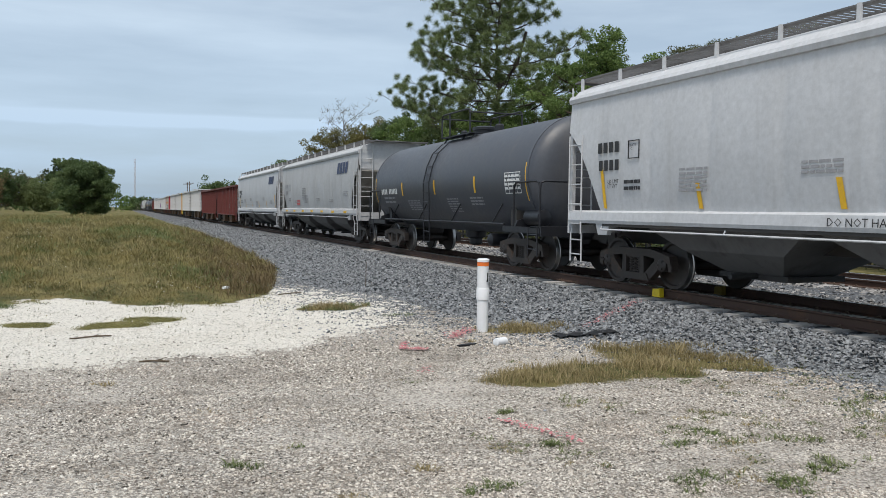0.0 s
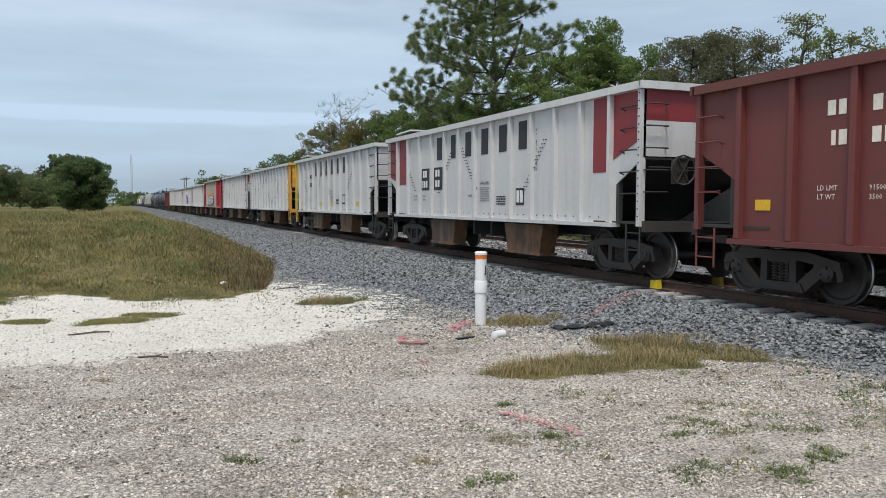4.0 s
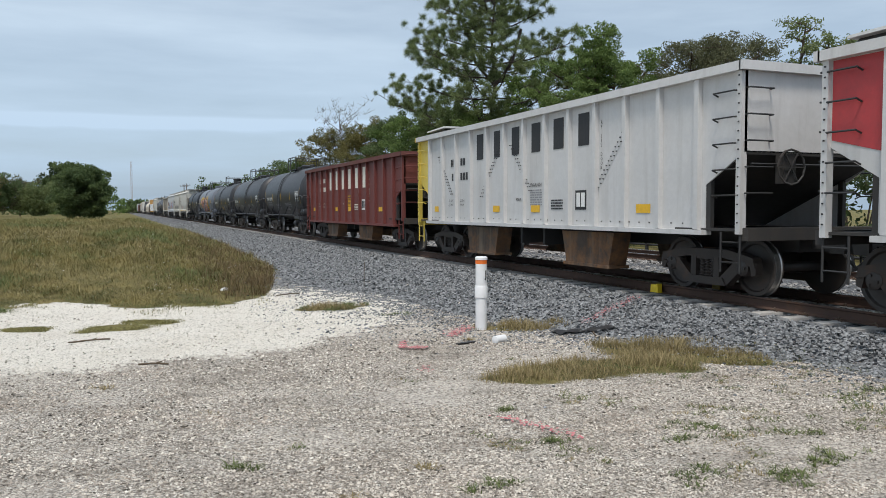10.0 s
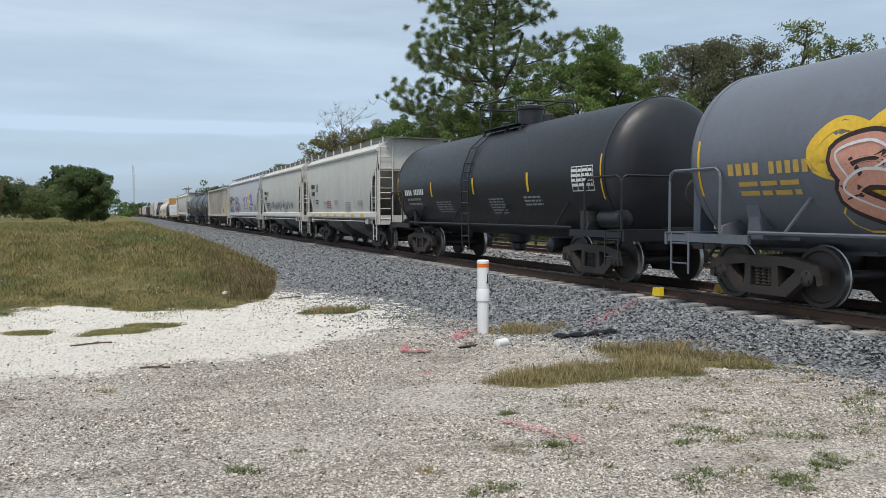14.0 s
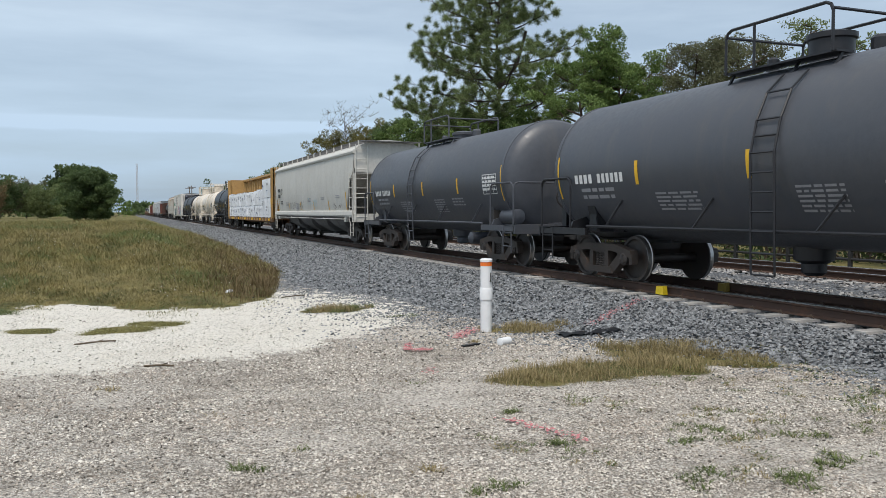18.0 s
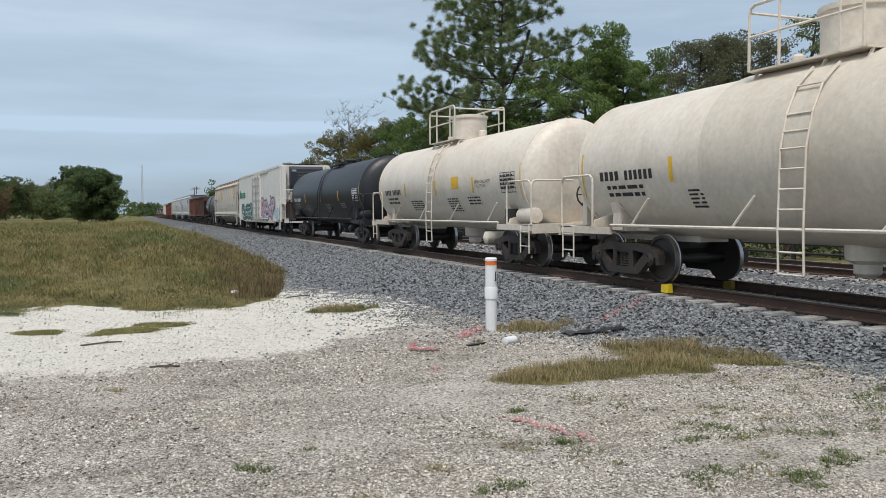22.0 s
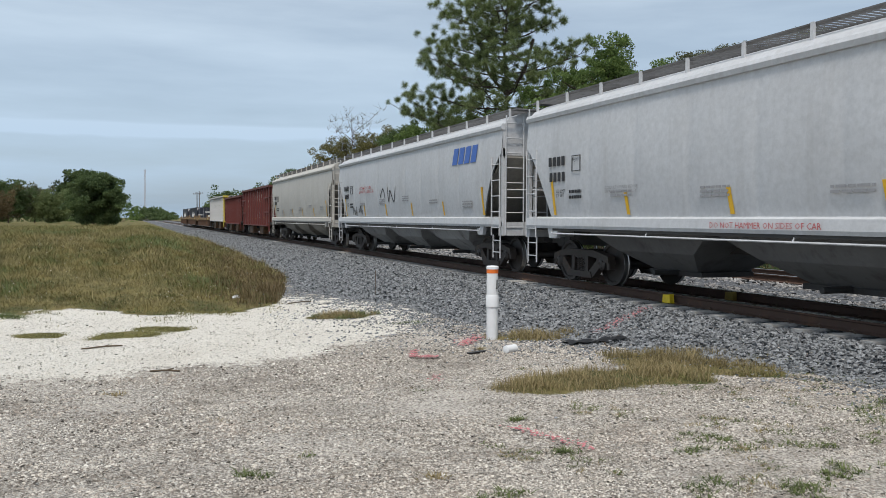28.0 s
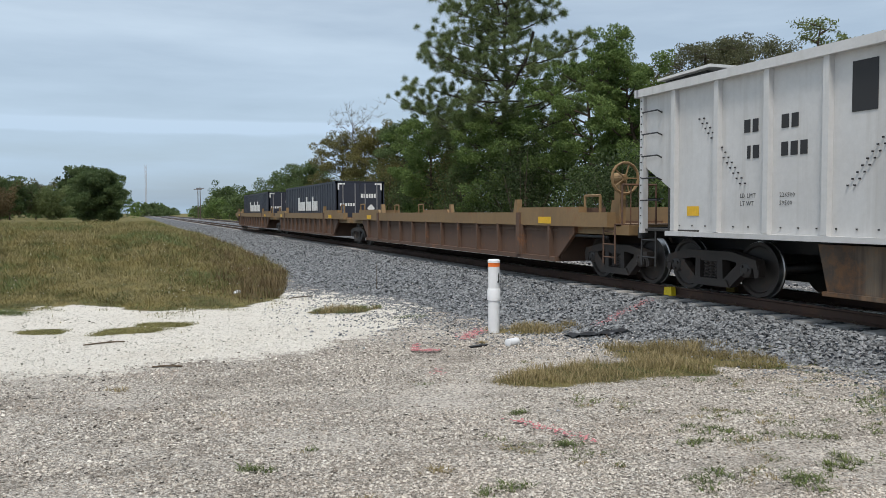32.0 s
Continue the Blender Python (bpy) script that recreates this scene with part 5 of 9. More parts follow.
def centerbeam_car(u0, u1, label):
    L = u1 - u0 - 1.4
    h = L / 2
    car = car_thing("centerbeam_flat_car", (u0 + u1) / 2, label, "freight car")
    part("deck", Form().box(-1.5, 1.5, -h, h, 0.92, 1.02), BEAM_DARK, car)
    for s in (-1, 1):
        part("side_sill", Form().along_y([(1.42 * s, 0.76), (1.56 * s, 0.78), (1.56 * s, 1.02), (1.42 * s, 1.02)], -h, h), BEAM_DARK, car)
        for k in range(18):
            y = -h + 1.0 + (L - 2) * k / 17
            part("stake_pocket", Form().box(min(1.56 * s, 1.63 * s), max(1.56 * s, 1.63 * s), y - 0.10, y + 0.10, 0.82, 0.98), BEAM_YELLOW if k % 3 else YELLOW, car)
    part("center_sill", Form().box(-0.4, 0.4, -h, h, 0.6, 0.92), BEAM_DARK, car)
    part("beam_top", Form().box(-0.22, 0.22, -h, h, 4.10, 4.25), BEAM_YELLOW, car)
    n = 16
    for k in range(n + 1):
        y = -h + 0.6 + (L - 1.2) * k / n
        part("beam_post", Form().box(-0.10, 0.10, y - 0.06, y + 0.06, 1.0, 4.10), BEAM_YELLOW, car)
        if k < n and k % 2 == 0:
            y2 = y + (L - 1.2) / n
            part("beam_brace", Form().rod((0, y + 0.1, 2.6), (0, y2 - 0.1, 4.06), 0.05, 5), BEAM_YELLOW, car)
        elif k < n:
            y2 = y + (L - 1.2) / n
            part("beam_brace", Form().rod((0, y + 0.1, 4.06), (0, y2 - 0.1, 2.6), 0.05, 5), BEAM_YELLOW, car)
    for e in (-1, 1):
        part("bulkhead", Form().along_y([(-1.5, 1.0), (1.5, 1.0), (1.5, 4.1), (1.3, 4.25), (-1.3, 4.25), (-1.5, 4.1)], min(h * e, (h - 0.10) * e), max(h * e, (h - 0.10) * e)), BEAM_YELLOW, car)
        for s in (-1, 1):
            part("bulkhead_post", Form().box(min(1.38 * s, 1.58 * s), max(1.38 * s, 1.58 * s), min((h - 0.32) * e, h * e), max((h - 0.32) * e, h * e), 0.95, 4.2), BEAM_YELLOW, car)
            ladder(car, BEAM_YELLOW, (1.5 * s, (h + 0.08) * e, 0.9), (1.5 * s, (h + 0.08) * e, 4.1), (-0.5 * s, 0, 0), 8)
        for k in range(6):
            z = 1.3 + k * 0.48
            part("bulkhead_rib", Form().box(-1.35, 1.35, min(h * e, (h + 0.08) * e), max(h * e, (h + 0.08) * e), z, z + 0.12), BEAM_DARK, car)
    part("bulkhead_patch", Form().box(-1.592, -1.58, -h + 0.05, -h + 0.28, 1.7, 2.3), YELLOW, car)
    for y in (-h + 2.0, h - 2.0):
        truck(car, y)
    couplers(car, h)
    # bundles of wrapped lumber on the near side, each strapped and crumpled in its own way
    rng = random.Random(29)
    u = (u0 + u1) / 2
    y = h - 0.45
    k = 0
    while y > -h + 1.3:
        w = rng.uniform(1.16, 1.26) if y > -h + 4.2 else 1.62
        w = min(w, y + h - 0.40)
        tallrow = y < -h + 4.2
        first = 0.78 + rng.uniform(-0.03, 0.05)
        layers = [(1.06, 1.28), (2.36, 1.22)] if tallrow else [(1.06, first), (1.08 + first, 1.02 + rng.uniform(-0.05, 0.06))]
        for z, hh in layers:
            b = thing("lumber_bundle", pose(TRACK - 0.85, u + y - w / 2, RAIL + z), "lumber bundle in crumpled printed white wrap on a flat car", "lumber bundle", "wrapped lumber bundles")
            CARS.append((b, u + y - w / 2))
            W, H = w / 2 - 0.004, hh - 0.01
            j = lambda a: rng.uniform(-a, a)
            # creases: a few slanting folds and a loose, uneven hem
            folds = [(j(W), rng.uniform(0, H), rng.uniform(-1.2, 1.2), rng.uniform(0.012, 0.035), rng.uniform(0.04, 0.10)) for _ in range(9)]
            ny, nz = 16, 14
            rows = []
            for a in range(ny + 1):
                row = []
                for c in range(nz + 1):
                    yy, zz = -W + 2 * W * a / ny, H * c / nz
                    out = 0.02
                    for fy, fz, sl, amp, wd in folds:
                        out += amp * math.exp(-(((yy - fy) + sl * (zz - fz)) / wd) ** 2)
                    out *= min(1, 5 * min(a, ny - a) / ny + 0.15) * min(1, 5 * (nz - c) / nz + 0.1)
                    row.append((-0.655 - out - j(0.005), yy, zz + (j(0.03) - 0.02 if c == 0 else j(0.006))))
                rows.append(row)
            rows = [r + [(-0.30, r[-1][1], H + j(0.012)), (0.5, r[-1][1], H)] for r in rows]
            f = Form().sheet(rows)
            f.box(-0.64, 0.5, -W, W, 0.0, H - 0.03)
            part("wrap", f, WRAP, b, smooth=True)
            part("bearer", Form().box(-0.6, 0.5, -W * 0.6 - 0.05, -W * 0.6 + 0.05, -0.03, 0.0).box(-0.6, 0.5, W * 0.6 - 0.05, W * 0.6 + 0.05, -0.03, 0.0), BEAM_DARK, b)
            if k % 2 == 0:
                sy = j(0.25)
                part("strap", Form().box(-0.722, -0.716, sy - 0.014, sy + 0.014, 0.0, H + 0.004), STRAP, b)
            for n in range(2):
                lines(b, WRAP_INK if rng.random() < 0.6 else GREYINK, -0.715, W * rng.uniform(0.5, 0.9), H * rng.uniform(0.35, 0.85), W * rng.uniform(0.5, 0.9), rng.choice((1, 2, 2, 3)), 0.07, rng)
            if k % 3 != 1:
                words("STRENGTH RUNS IN THE FAMILY", 0.068 if hh < 1.25 else 0.085, WRAP_INK, b, W * 0.9, H * (0.90 if k % 2 else 0.12), -0.716)
            k += 1
        y -= w
    return car, h


# ---- old open hoppers of the bulk trade ----
OLD_BROWN = paint("old_brown", (0.085, 0.045, 0.035), 0.8, 0.5, (0.04, 0.03, 0.025), 0.2)
OLD_RED = paint("old_red_brown", (0.15, 0.05, 0.04), 0.7, 0.45, (0.07, 0.035, 0.03), 0.15)


def old_hopper(u0, u1, label, mat, ribs=9, tall=3.35, seed=0):
    L = u1 - u0 - 1.4
    h = L / 2
    car = car_thing("open_hopper_car", (u0 + u1) / 2, label, "freight car")
    zt, zb, cut = tall, 1.1, 1.7
    for s in (-1, 1):
        x0, x1 = min(1.47 * s, 1.50 * s), max(1.47 * s, 1.50 * s)
        part("side_sheet", Form().along_x([(-h, zt), (h, zt), (h, zt - 0.45), (h - cut, zb + 0.3), (h - cut, zb), (-h + cut, zb), (-h + cut, zb + 0.3), (-h, zt - 0.45)], x0, x1), mat, car)
        for k in range(ribs):
            y = -h + cut * 0.6 + (L - cut * 1.2) * k / (ribs - 1)
            lo = zb if abs(y) < h - cut else zb + 0.3 + (abs(y) - h + cut) / cut * (zt - zb - 0.75)
            part("rib", Form().along_y([(1.50 * s, lo), (1.60 * s, lo + 0.04), (1.60 * s, zt - 0.02), (1.50 * s, zt)], y - 0.06, y + 0.06), mat, car)
        part("top_chord", Form().box(min(1.44 * s, 1.62 * s), max(1.44 * s, 1.62 * s), -h, h, zt - 0.02, zt + 0.12), mat, car)
        part("side_sill", Form().box(min(1.44 * s, 1.6 * s), max(1.44 * s, 1.6 * s), -h, h, zb - 0.14, zb + 0.04), mat, car)
        for e in (-1, 1):
            part("corner_post", Form().box(min(1.46 * s, 1.56 * s), max(1.46 * s, 1.56 * s), min((h - 0.1) * e, h * e), max((h - 0.1) * e, h * e), 1.0, zt), mat, car)
            ladder(car, mat, (1.58 * s, (h - 0.05) * e, 0.9), (1.58 * s, (h - 0.05) * e, zt - 0.2), (0, -0.5 * e, 0), 7)
            ladder(car, mat, (1.48 * s, (h + 0.06) * e, 0.9), (1.48 * s, (h + 0.06) * e, zt - 0.2), (-0.5 * s, 0, 0), 7)
    for e in (-1, 1):
        part("end_sheet", Form().box(-1.46, 1.46, min(h * e, (h - 0.03) * e), max(h * e, (h - 0.03) * e), zt - 0.5, zt + 0.1), mat, car)
        part("slope_sheet", Form().along_x([(h * e, zt - 0.45), (h * e, zt - 0.51), ((h - 2.5) * e, 1.1), ((h - 2.5) * e, 1.16)], -1.45, 1.45), mat, car)
        part("end_sill", Form().box(-1.5, 1.5, min((h - 0.15) * e, (h + 0.08) * e), max((h - 0.15) * e, (h + 0.08) * e), 0.92, 1.14), mat, car)
        f = Form().rod((-1.45, (h + 0.05) * e, 2.1), (1.45, (h + 0.05) * e, 2.1), 0.03, 5)
        part("grab_rail", f, mat, car)
    part("center_sill", Form().box(-0.35, 0.35, -h, h, 0.72, 1.1), UNDER, car)
    for k in range(3):
        bw = (L - 4.6) / 3
        y = -(L - 4.6) / 2 + bw * (k + 0.5)
        ring = lambda hx, hy, z: [(-hx, y - hy, z), (hx, y - hy, z), (hx, y + hy, z), (-hx, y + hy, z)]
        part("discharge_bay", Form().add(ring(1.42, bw * 0.49, 1.08) + ring(0.6, bw * 0.2, 0.4), [(0, 1, 5, 4), (1, 2, 6, 5), (2, 3, 7, 6), (3, 0, 4, 7), (4, 5, 6, 7)]), mat, car)
    for y in (-h + 1.5, h - 1.5):
        truck(car, y)
    couplers(car, h)
    return car, h, -1.505, zt


# ---- articulated well car with containers ----
WELL = paint("well_tan", (0.24, 0.155, 0.072), 0.65, 0.4, (0.12, 0.07, 0.035), 0.15)
WELL_BROWN = paint("well_brown", (0.115, 0.066, 0.043), 0.75, 0.45, (0.07, 0.045, 0.03), 0.2)
BOX_NAVY = paint("container_navy", (0.022, 0.026, 0.042), 0.45, 0.2, (0.06, 0.06, 0.06))


def well_unit(u0, u1, label, lead, trail):
    L = u1 - u0
    h = L / 2
    car = car_thing("well_car", (u0 + u1) / 2, label, "freight car", "units of the articulated well car")
    a = h - 2.9
    for s in (-1, 1):
        part("well_side", Form().box(min(1.38 * s, 1.42 * s), max(1.38 * s, 1.42 * s), -a, a, 0.36, 1.12), WELL_BROWN, car)
        part("top_chord", Form().along_y([(1.32 * s, 1.10), (1.52 * s, 1.10), (1.52 * s, 1.40), (1.32 * s, 1.40)], -h + 0.8, h - 0.8), WELL, car)
        part("bottom_chord", Form().along_y([(1.36 * s, 0.30), (1.52 * s, 0.30), (1.52 * s, 0.40), (1.36 * s, 0.40)], -a, a), WELL_BROWN, car)
        for k in range(12):
            y = -a + 0.3 + (2 * a - 0.6) * k / 11
            part("side_post", Form().along_y([(1.42 * s, 0.38), (1.53 * s, 0.38), (1.53 * s, 1.12), (1.42 * s, 1.12)], y - 0.045, y + 0.045), WELL_BROWN, car)
        for e in (-1, 1):
            part("end_bracket", Form().along_x([(a * e, 0.40), ((a + 0.7) * e, 0.95), ((a + 0.7) * e, 1.2), (a * e, 1.2)], min(1.36 * s, 1.44 * s), max(1.36 * s, 1.44 * s)), WELL_BROWN, car)
            part("yellow_patch", Form().box(min(1.52 * s, 1.526 * s), max(1.52 * s, 1.526 * s), (a - 0.5) * e - 0.3, (a - 0.5) * e + 0.3, 1.15, 1.3), YELLOW, car)
        part("side_ledger", Form().box(min(1.42 * s, 1.45 * s), max(1.42 * s, 1.45 * s), -a, a, 0.98, 1.02), WELL_BROWN, car)
        for e in (-1, 1):
            part("raised_chord", Form().along_x([((a + 1.0) * e, 1.40), ((a - 1.9) * e, 1.40), ((a - 1.8) * e, 1.52), ((a + 1.0) * e, 1.52)], min(1.32 * s, 1.52 * s), max(1.32 * s, 1.52 * s)), WELL, car)
            part("corner_guide", Form().along_x([((a - 2.0) * e, 1.40), ((a - 2.2) * e, 1.40), ((a - 2.12) * e, 1.72), ((a - 2.0) * e, 1.72)], min(1.34 * s, 1.48 * s), max(1.34 * s, 1.48 * s)), WELL, car)
            part("gusset", Form().along_x([((a - 1.9) * e, 0.38), ((a - 1.7) * e, 0.38), ((a - 1.7) * e, 1.40), ((a - 1.9) * e, 1.40)], min(1.42 * s, 1.56 * s), max(1.42 * s, 1.56 * s)), WELL_BROWN, car)
    part("well_floor", Form().box(-1.38, 1.38, -a, a, 0.30, 0.36), WELL_BROWN, car)
    for e in (-1, 1):
        part("end_deck", Form().box(-1.35, 1.35, min(a * e, (h - 0.3) * e), max(a * e, (h - 0.3) * e), 0.95, 1.15), WELL, car)
        part("end_wall", Form().box(-1.38, 1.38, min(a * e, (a + 0.06) * e), max(a * e, (a + 0.06) * e), 0.36, 1.2), WELL_BROWN, car)
        f = Form()
        for s in (-1, 1):
            f.pipe([(1.3 * s, (a + 0.9) * e, 1.15), (1.3 * s, (a + 0.9) * e, 1.75), (1.3 * s, (a + 1.5) * e, 1.75), (1.3 * s, (a + 1.5) * e, 1.15)], 0.03, 5)
        part("guard_rail", f, WELL, car)
    if lead:
        truck(car, -h + 1.2)
        part("coupler", shared("coupler", coupler_mesh), None, car, at=pose(0, -h + 0.55, 0, 0, 0, 180))
        # brake stand with its hand wheel
        f = Form().pipe([(-0.9 + 0.32 * math.cos(k * 0.4488), -h + 1.1, 2.1 + 0.32 * math.sin(k * 0.4488)) for k in range(15)], 0.03, 6)
        for k in range(5):
            f.rod((-0.9, -h + 1.1, 2.1), (-0.9 + 0.32 * math.cos(k * 1.257), -h + 1.1, 2.1 + 0.32 * math.sin(k * 1.257)), 0.018, 4)
        f.turned([(0.0, 0.07), (0.12, 0.10), (0.3, 0.13), (0.34, 0.06)], 12, "y", (-0.9, -h + 1.1, 2.1))
        f.box(-0.97, -0.83, -h + 1.18, -h + 1.38, 1.1, 2.05)
        part("brake_stand", f, WELL, car, "tan brake stand with a hand wheel")
        part("end_walkway", Form().box(-1.35, 1.35, -h + 0.55, -h + 1.0, 1.12, 1.17), WELL_BROWN, car)
        for x in (-1.3, 0.5):
            g = Form().pipe([(x, -h + 0.6, 1.15), (x, -h + 0.6, 1.95), (x + 0.8, -h + 0.6, 1.95), (x + 0.8, -h + 0.6, 1.15)], 0.022, 5)
            for k in range(3):
                g.rod((x + 0.2 * (k + 1), -h + 0.6, 1.15), (x + 0.2 * (k + 1), -h + 0.6, 1.95), 0.014, 4)
            part("end_railing", g, WELL_BROWN, car)
        ladder(car, WELL_BROWN, (-1.46, -h + 0.6, 0.38), (-1.46, -h + 0.6, 1.15), (0, 0.42, 0), 3, name="step")
        part("brake_pipe", Form().pipe([(-1.36, -h + 1.0, 0.9), (-1.36, -a + 0.2, 0.9), (-1.30, -a, 1.0)], 0.03, 5), UNDER, car)
        part("end_valve", Form().box(-1.25, -0.85, -h + 1.9, -h + 2.5, 1.15, 1.5), WELL_BROWN, car)
    if trail:
        truck(car, h - 1.2)
        part("coupler", shared("coupler", coupler_mesh), None, car, at=pose(0, h - 0.55, 0))
    else:
        truck(car, h)
    return car, h, a


def container(u, length, label):
    c = thing("shipping_container", pose(TRACK, u, RAIL + 0.37), label, "container", "containers on the well cars")
    CARS.append((c, u))
    hl, W, H = length / 2, 1.22, 2.55
    for s in (-1, 1):
        n = int(length / 0.28)
        pts = []
        for k in range(n):
            y = -hl + 0.1 + (length - 0.2) * k / n
            d = 0.03 if k % 2 else 0.0
            st = (length - 0.2) / n
            pts += [(y, d), (y + st * 0.75, d)]
        rows = [[((W - d) * s, y, 0.15) for y, d in pts], [((W - d) * s, y, H - 0.1) for y, d in pts]]
        part("corrugated_side", Form().sheet(rows), BOX_NAVY, c)
        part("bottom_rail", Form().box(min((W - 0.06) * s, (W + 0.01) * s), max((W - 0.06) * s, (W + 0.01) * s), -hl, hl, 0, 0.16), BOX_NAVY, c)
        part("top_rail", Form().box(min((W - 0.06) * s, (W + 0.01) * s), max((W - 0.06) * s, (W + 0.01) * s), -hl, hl, H - 0.1, H), BOX_NAVY, c)
    part("roof", Form().box(-W, W, -hl, hl, H - 0.03, H + 0.0), BOX_NAVY, c)
    part("floor", Form().box(-W, W, -hl, hl, 0.1, 0.14), BOX_NAVY, c)
    part("end_wall", Form().box(-W + 0.02, W - 0.02, hl - 0.05, hl - 0.01, 0.1, H), BOX_NAVY, c)
    for s in (-1, 1):
        d = part("door", Form().box(min(0.01 * s, (W - 0.05) * s), max(0.01 * s, (W - 0.05) * s), -hl, -hl + 0.05, 0.12, H - 0.05), BOX_NAVY, c)
        for x in (0.25, 0.85):
            part("lock_rod", Form().rod((x * s, -hl - 0.03, 0.15), (x * s, -hl - 0.03, H - 0.1), 0.022, 6), GREYINK, d)
    for y in (-hl + 0.08, hl - 0.08):
        for s in (-1, 1):
            part("corner_post", Form().box(min((W - 0.14) * s, (W + 0.012) * s), max((W - 0.14) * s, (W + 0.012) * s), y - 0.08, y + 0.08, 0, H + 0.01), BOX_NAVY, c)
    # pale lettering bars on the near side and on the doors
    f = Form()
    y = 2.6
    for w in (0.42, 0.22, 0.3, 0.12, 0.3, 0.28, -0.12, 0.36, 0.3, 0.28, 0.2, -0.12, 0.36, 0.3, 0.28, 0.2):
        if w > 0:
            f.box(-W - 0.014, -W - 0.002, y - w, y, 1.15, 1.15 + (0.75 if w > 0.35 else 0.5))
        y -= abs(w) + 0.07
    part("line_name", f, WHITE, c)
    f = Form()
    for s in (-1, 1):
        f.box(min(0.75 * s, 1.1 * s), max(0.75 * s, 1.1 * s), -hl - 0.012, -hl - 0.002, H - 0.16, H - 0.09)
        f.box(min(1.03 * s, 1.1 * s), max(1.03 * s, 1.1 * s), -hl - 0.012, -hl - 0.002, H - 0.42, H - 0.16)
    part("corner_mark", f, WHITE, c)
    part("placard", Form().add([(0.55 + 0.2 * math.cos(q * 1.5708), -hl - 0.014, 1.25 + 0.2 * math.sin(q * 1.5708)) for q in range(4)], [(0, 1, 2, 3)]), WHITE, c)
    f = Form()
    for k in range(6):
        f.box(0.05 + k * 0.13, 0.14 + k * 0.13, -hl - 0.012, -hl - 0.002, 1.75, 1.95)
        f.box(-1.0 + k * 0.13, -0.92 + k * 0.13, -hl - 0.012, -hl - 0.002, 1.35, 1.5)
    part("marking", f, WHITE, c)
    return c


# ---- the train, from the car that is passing at the start to its end ----
GACX = paint("hopper_light_grey", (0.52, 0.53, 0.545), 0.5, 0.25, (0.30, 0.29, 0.28), 0.0, streak=0.9)
GACX_DIRTY = paint("hopper_soiled_grey", (0.46, 0.465, 0.47), 0.55, 0.4, (0.26, 0.25, 0.24), 0.0, streak=0.9)
HOP_CREAM = paint("hopper_pale_stone", (0.56, 0.55, 0.51), 0.55, 0.28, (0.34, 0.31, 0.27), 0.0, streak=0.8)
HOP_BEIGE = paint("hopper_beige", (0.50, 0.48, 0.44), 0.55, 0.3, (0.32, 0.29, 0.25), 0.0, streak=0.7)


def stained_paint():
    """Pale hopper paint with blurred rust stains along the upper half, where the plates are welded."""
    m, N, K, b, nt = nodes_of("hopper_rust_stained")
    co = N("ShaderNodeTexCoord").outputs["Object"]
    sep = N("ShaderNodeSeparateXYZ")
    K(co, sep.inputs[0])
    small = noise_node(N, K, co, 9.0, 6, 0.7)
    big = noise_node(N, K, co, 0.5, 5, 0.6)
    col = blend(N, K, ramp(N, K, small, 0.3, 0.7), (0.50, 0.475, 0.42, 1), (0.585, 0.555, 0.495, 1))
    col = blend(N, K, ramp(N, K, big, 0.45, 0.75, 0.0, 0.35), col, (0.40, 0.35, 0.28, 1))
    spots = noise_node(N, K, co, 0.9, 4, 0.5, (0.3, 1.0, 0.55))
    grain = noise_node(N, K, co, 5.0, 6, 0.7)
    mix = N("ShaderNodeMath")
    mix.operation = "MULTIPLY_ADD"
    mix.inputs[1].default_value = 0.22
    K(grain, mix.inputs[0])
    K(spots, mix.inputs[2])
    up = ramp(N, K, sep.outputs["Z"], 2.35, 2.75)
    both = N("ShaderNodeMath")
    both.operation = "MULTIPLY"
    K(up, both.inputs[0])
    K(ramp(N, K, mix.outputs[0], 0.585, 0.72, 0.0, 0.85), both.inputs[1])
    col = blend(N, K, both.outputs[0], col, (0.46, 0.225, 0.075, 1))
    K(col, b.inputs["Base Color"])
    b.inputs["Roughness"].default_value = 0.6
    return m


HOP_RUSTY = stained_paint()
BAY_BEIGE = paint("bay_soiled_beige", (0.36, 0.33, 0.28), 0.7, 0.7, (0.11, 0.095, 0.075), 0.0, streak=1.0)
BAY_SOILED = paint("bay_soiled_grey", (0.34, 0.34, 0.34), 0.7, 0.7, (0.09, 0.085, 0.08), 0.0, streak=1.0)
RIBBED = paint("ribbed_grey_beige", (0.56, 0.53, 0.475), 0.6, 0.35, (0.30, 0.26, 0.21), 0.0, streak=1.1)
SP_PURPLE, SP_PINK, SP_ORANGE = flat("spray_purple", (0.22, 0.05, 0.35)), flat("spray_pink", (0.62, 0.12, 0.30)), flat("spray_orange", (0.65, 0.28, 0.05))
SP_WHITE, SP_TAN, SP_TEAL = flat("spray_white", (0.7, 0.7, 0.7)), flat("spray_tan", (0.45, 0.30, 0.18)), flat("spray_teal", (0.06, 0.17, 0.15))
SP_RUSSET = flat("spray_russet", (0.42, 0.13, 0.09))
SP_BLUE, SP_RED, SP_SALMON, SP_GOLD = flat("spray_blue", (0.08, 0.12, 0.5)), flat("spray_red", (0.55, 0.06, 0.08)), flat("spray_salmon", (0.62, 0.30, 0.22)), flat("spray_gold", (0.75, 0.48, 0.04))
SP_ROSE, SP_BLUEGREY = flat("spray_rose", (0.50, 0.28, 0.30)), flat("spray_blue_grey", (0.24, 0.28, 0.38))
SP_MIST, SP_INK = flat("spray_mist", (0.42, 0.50, 0.52)), flat("spray_dark_blue", (0.05, 0.06, 0.10))
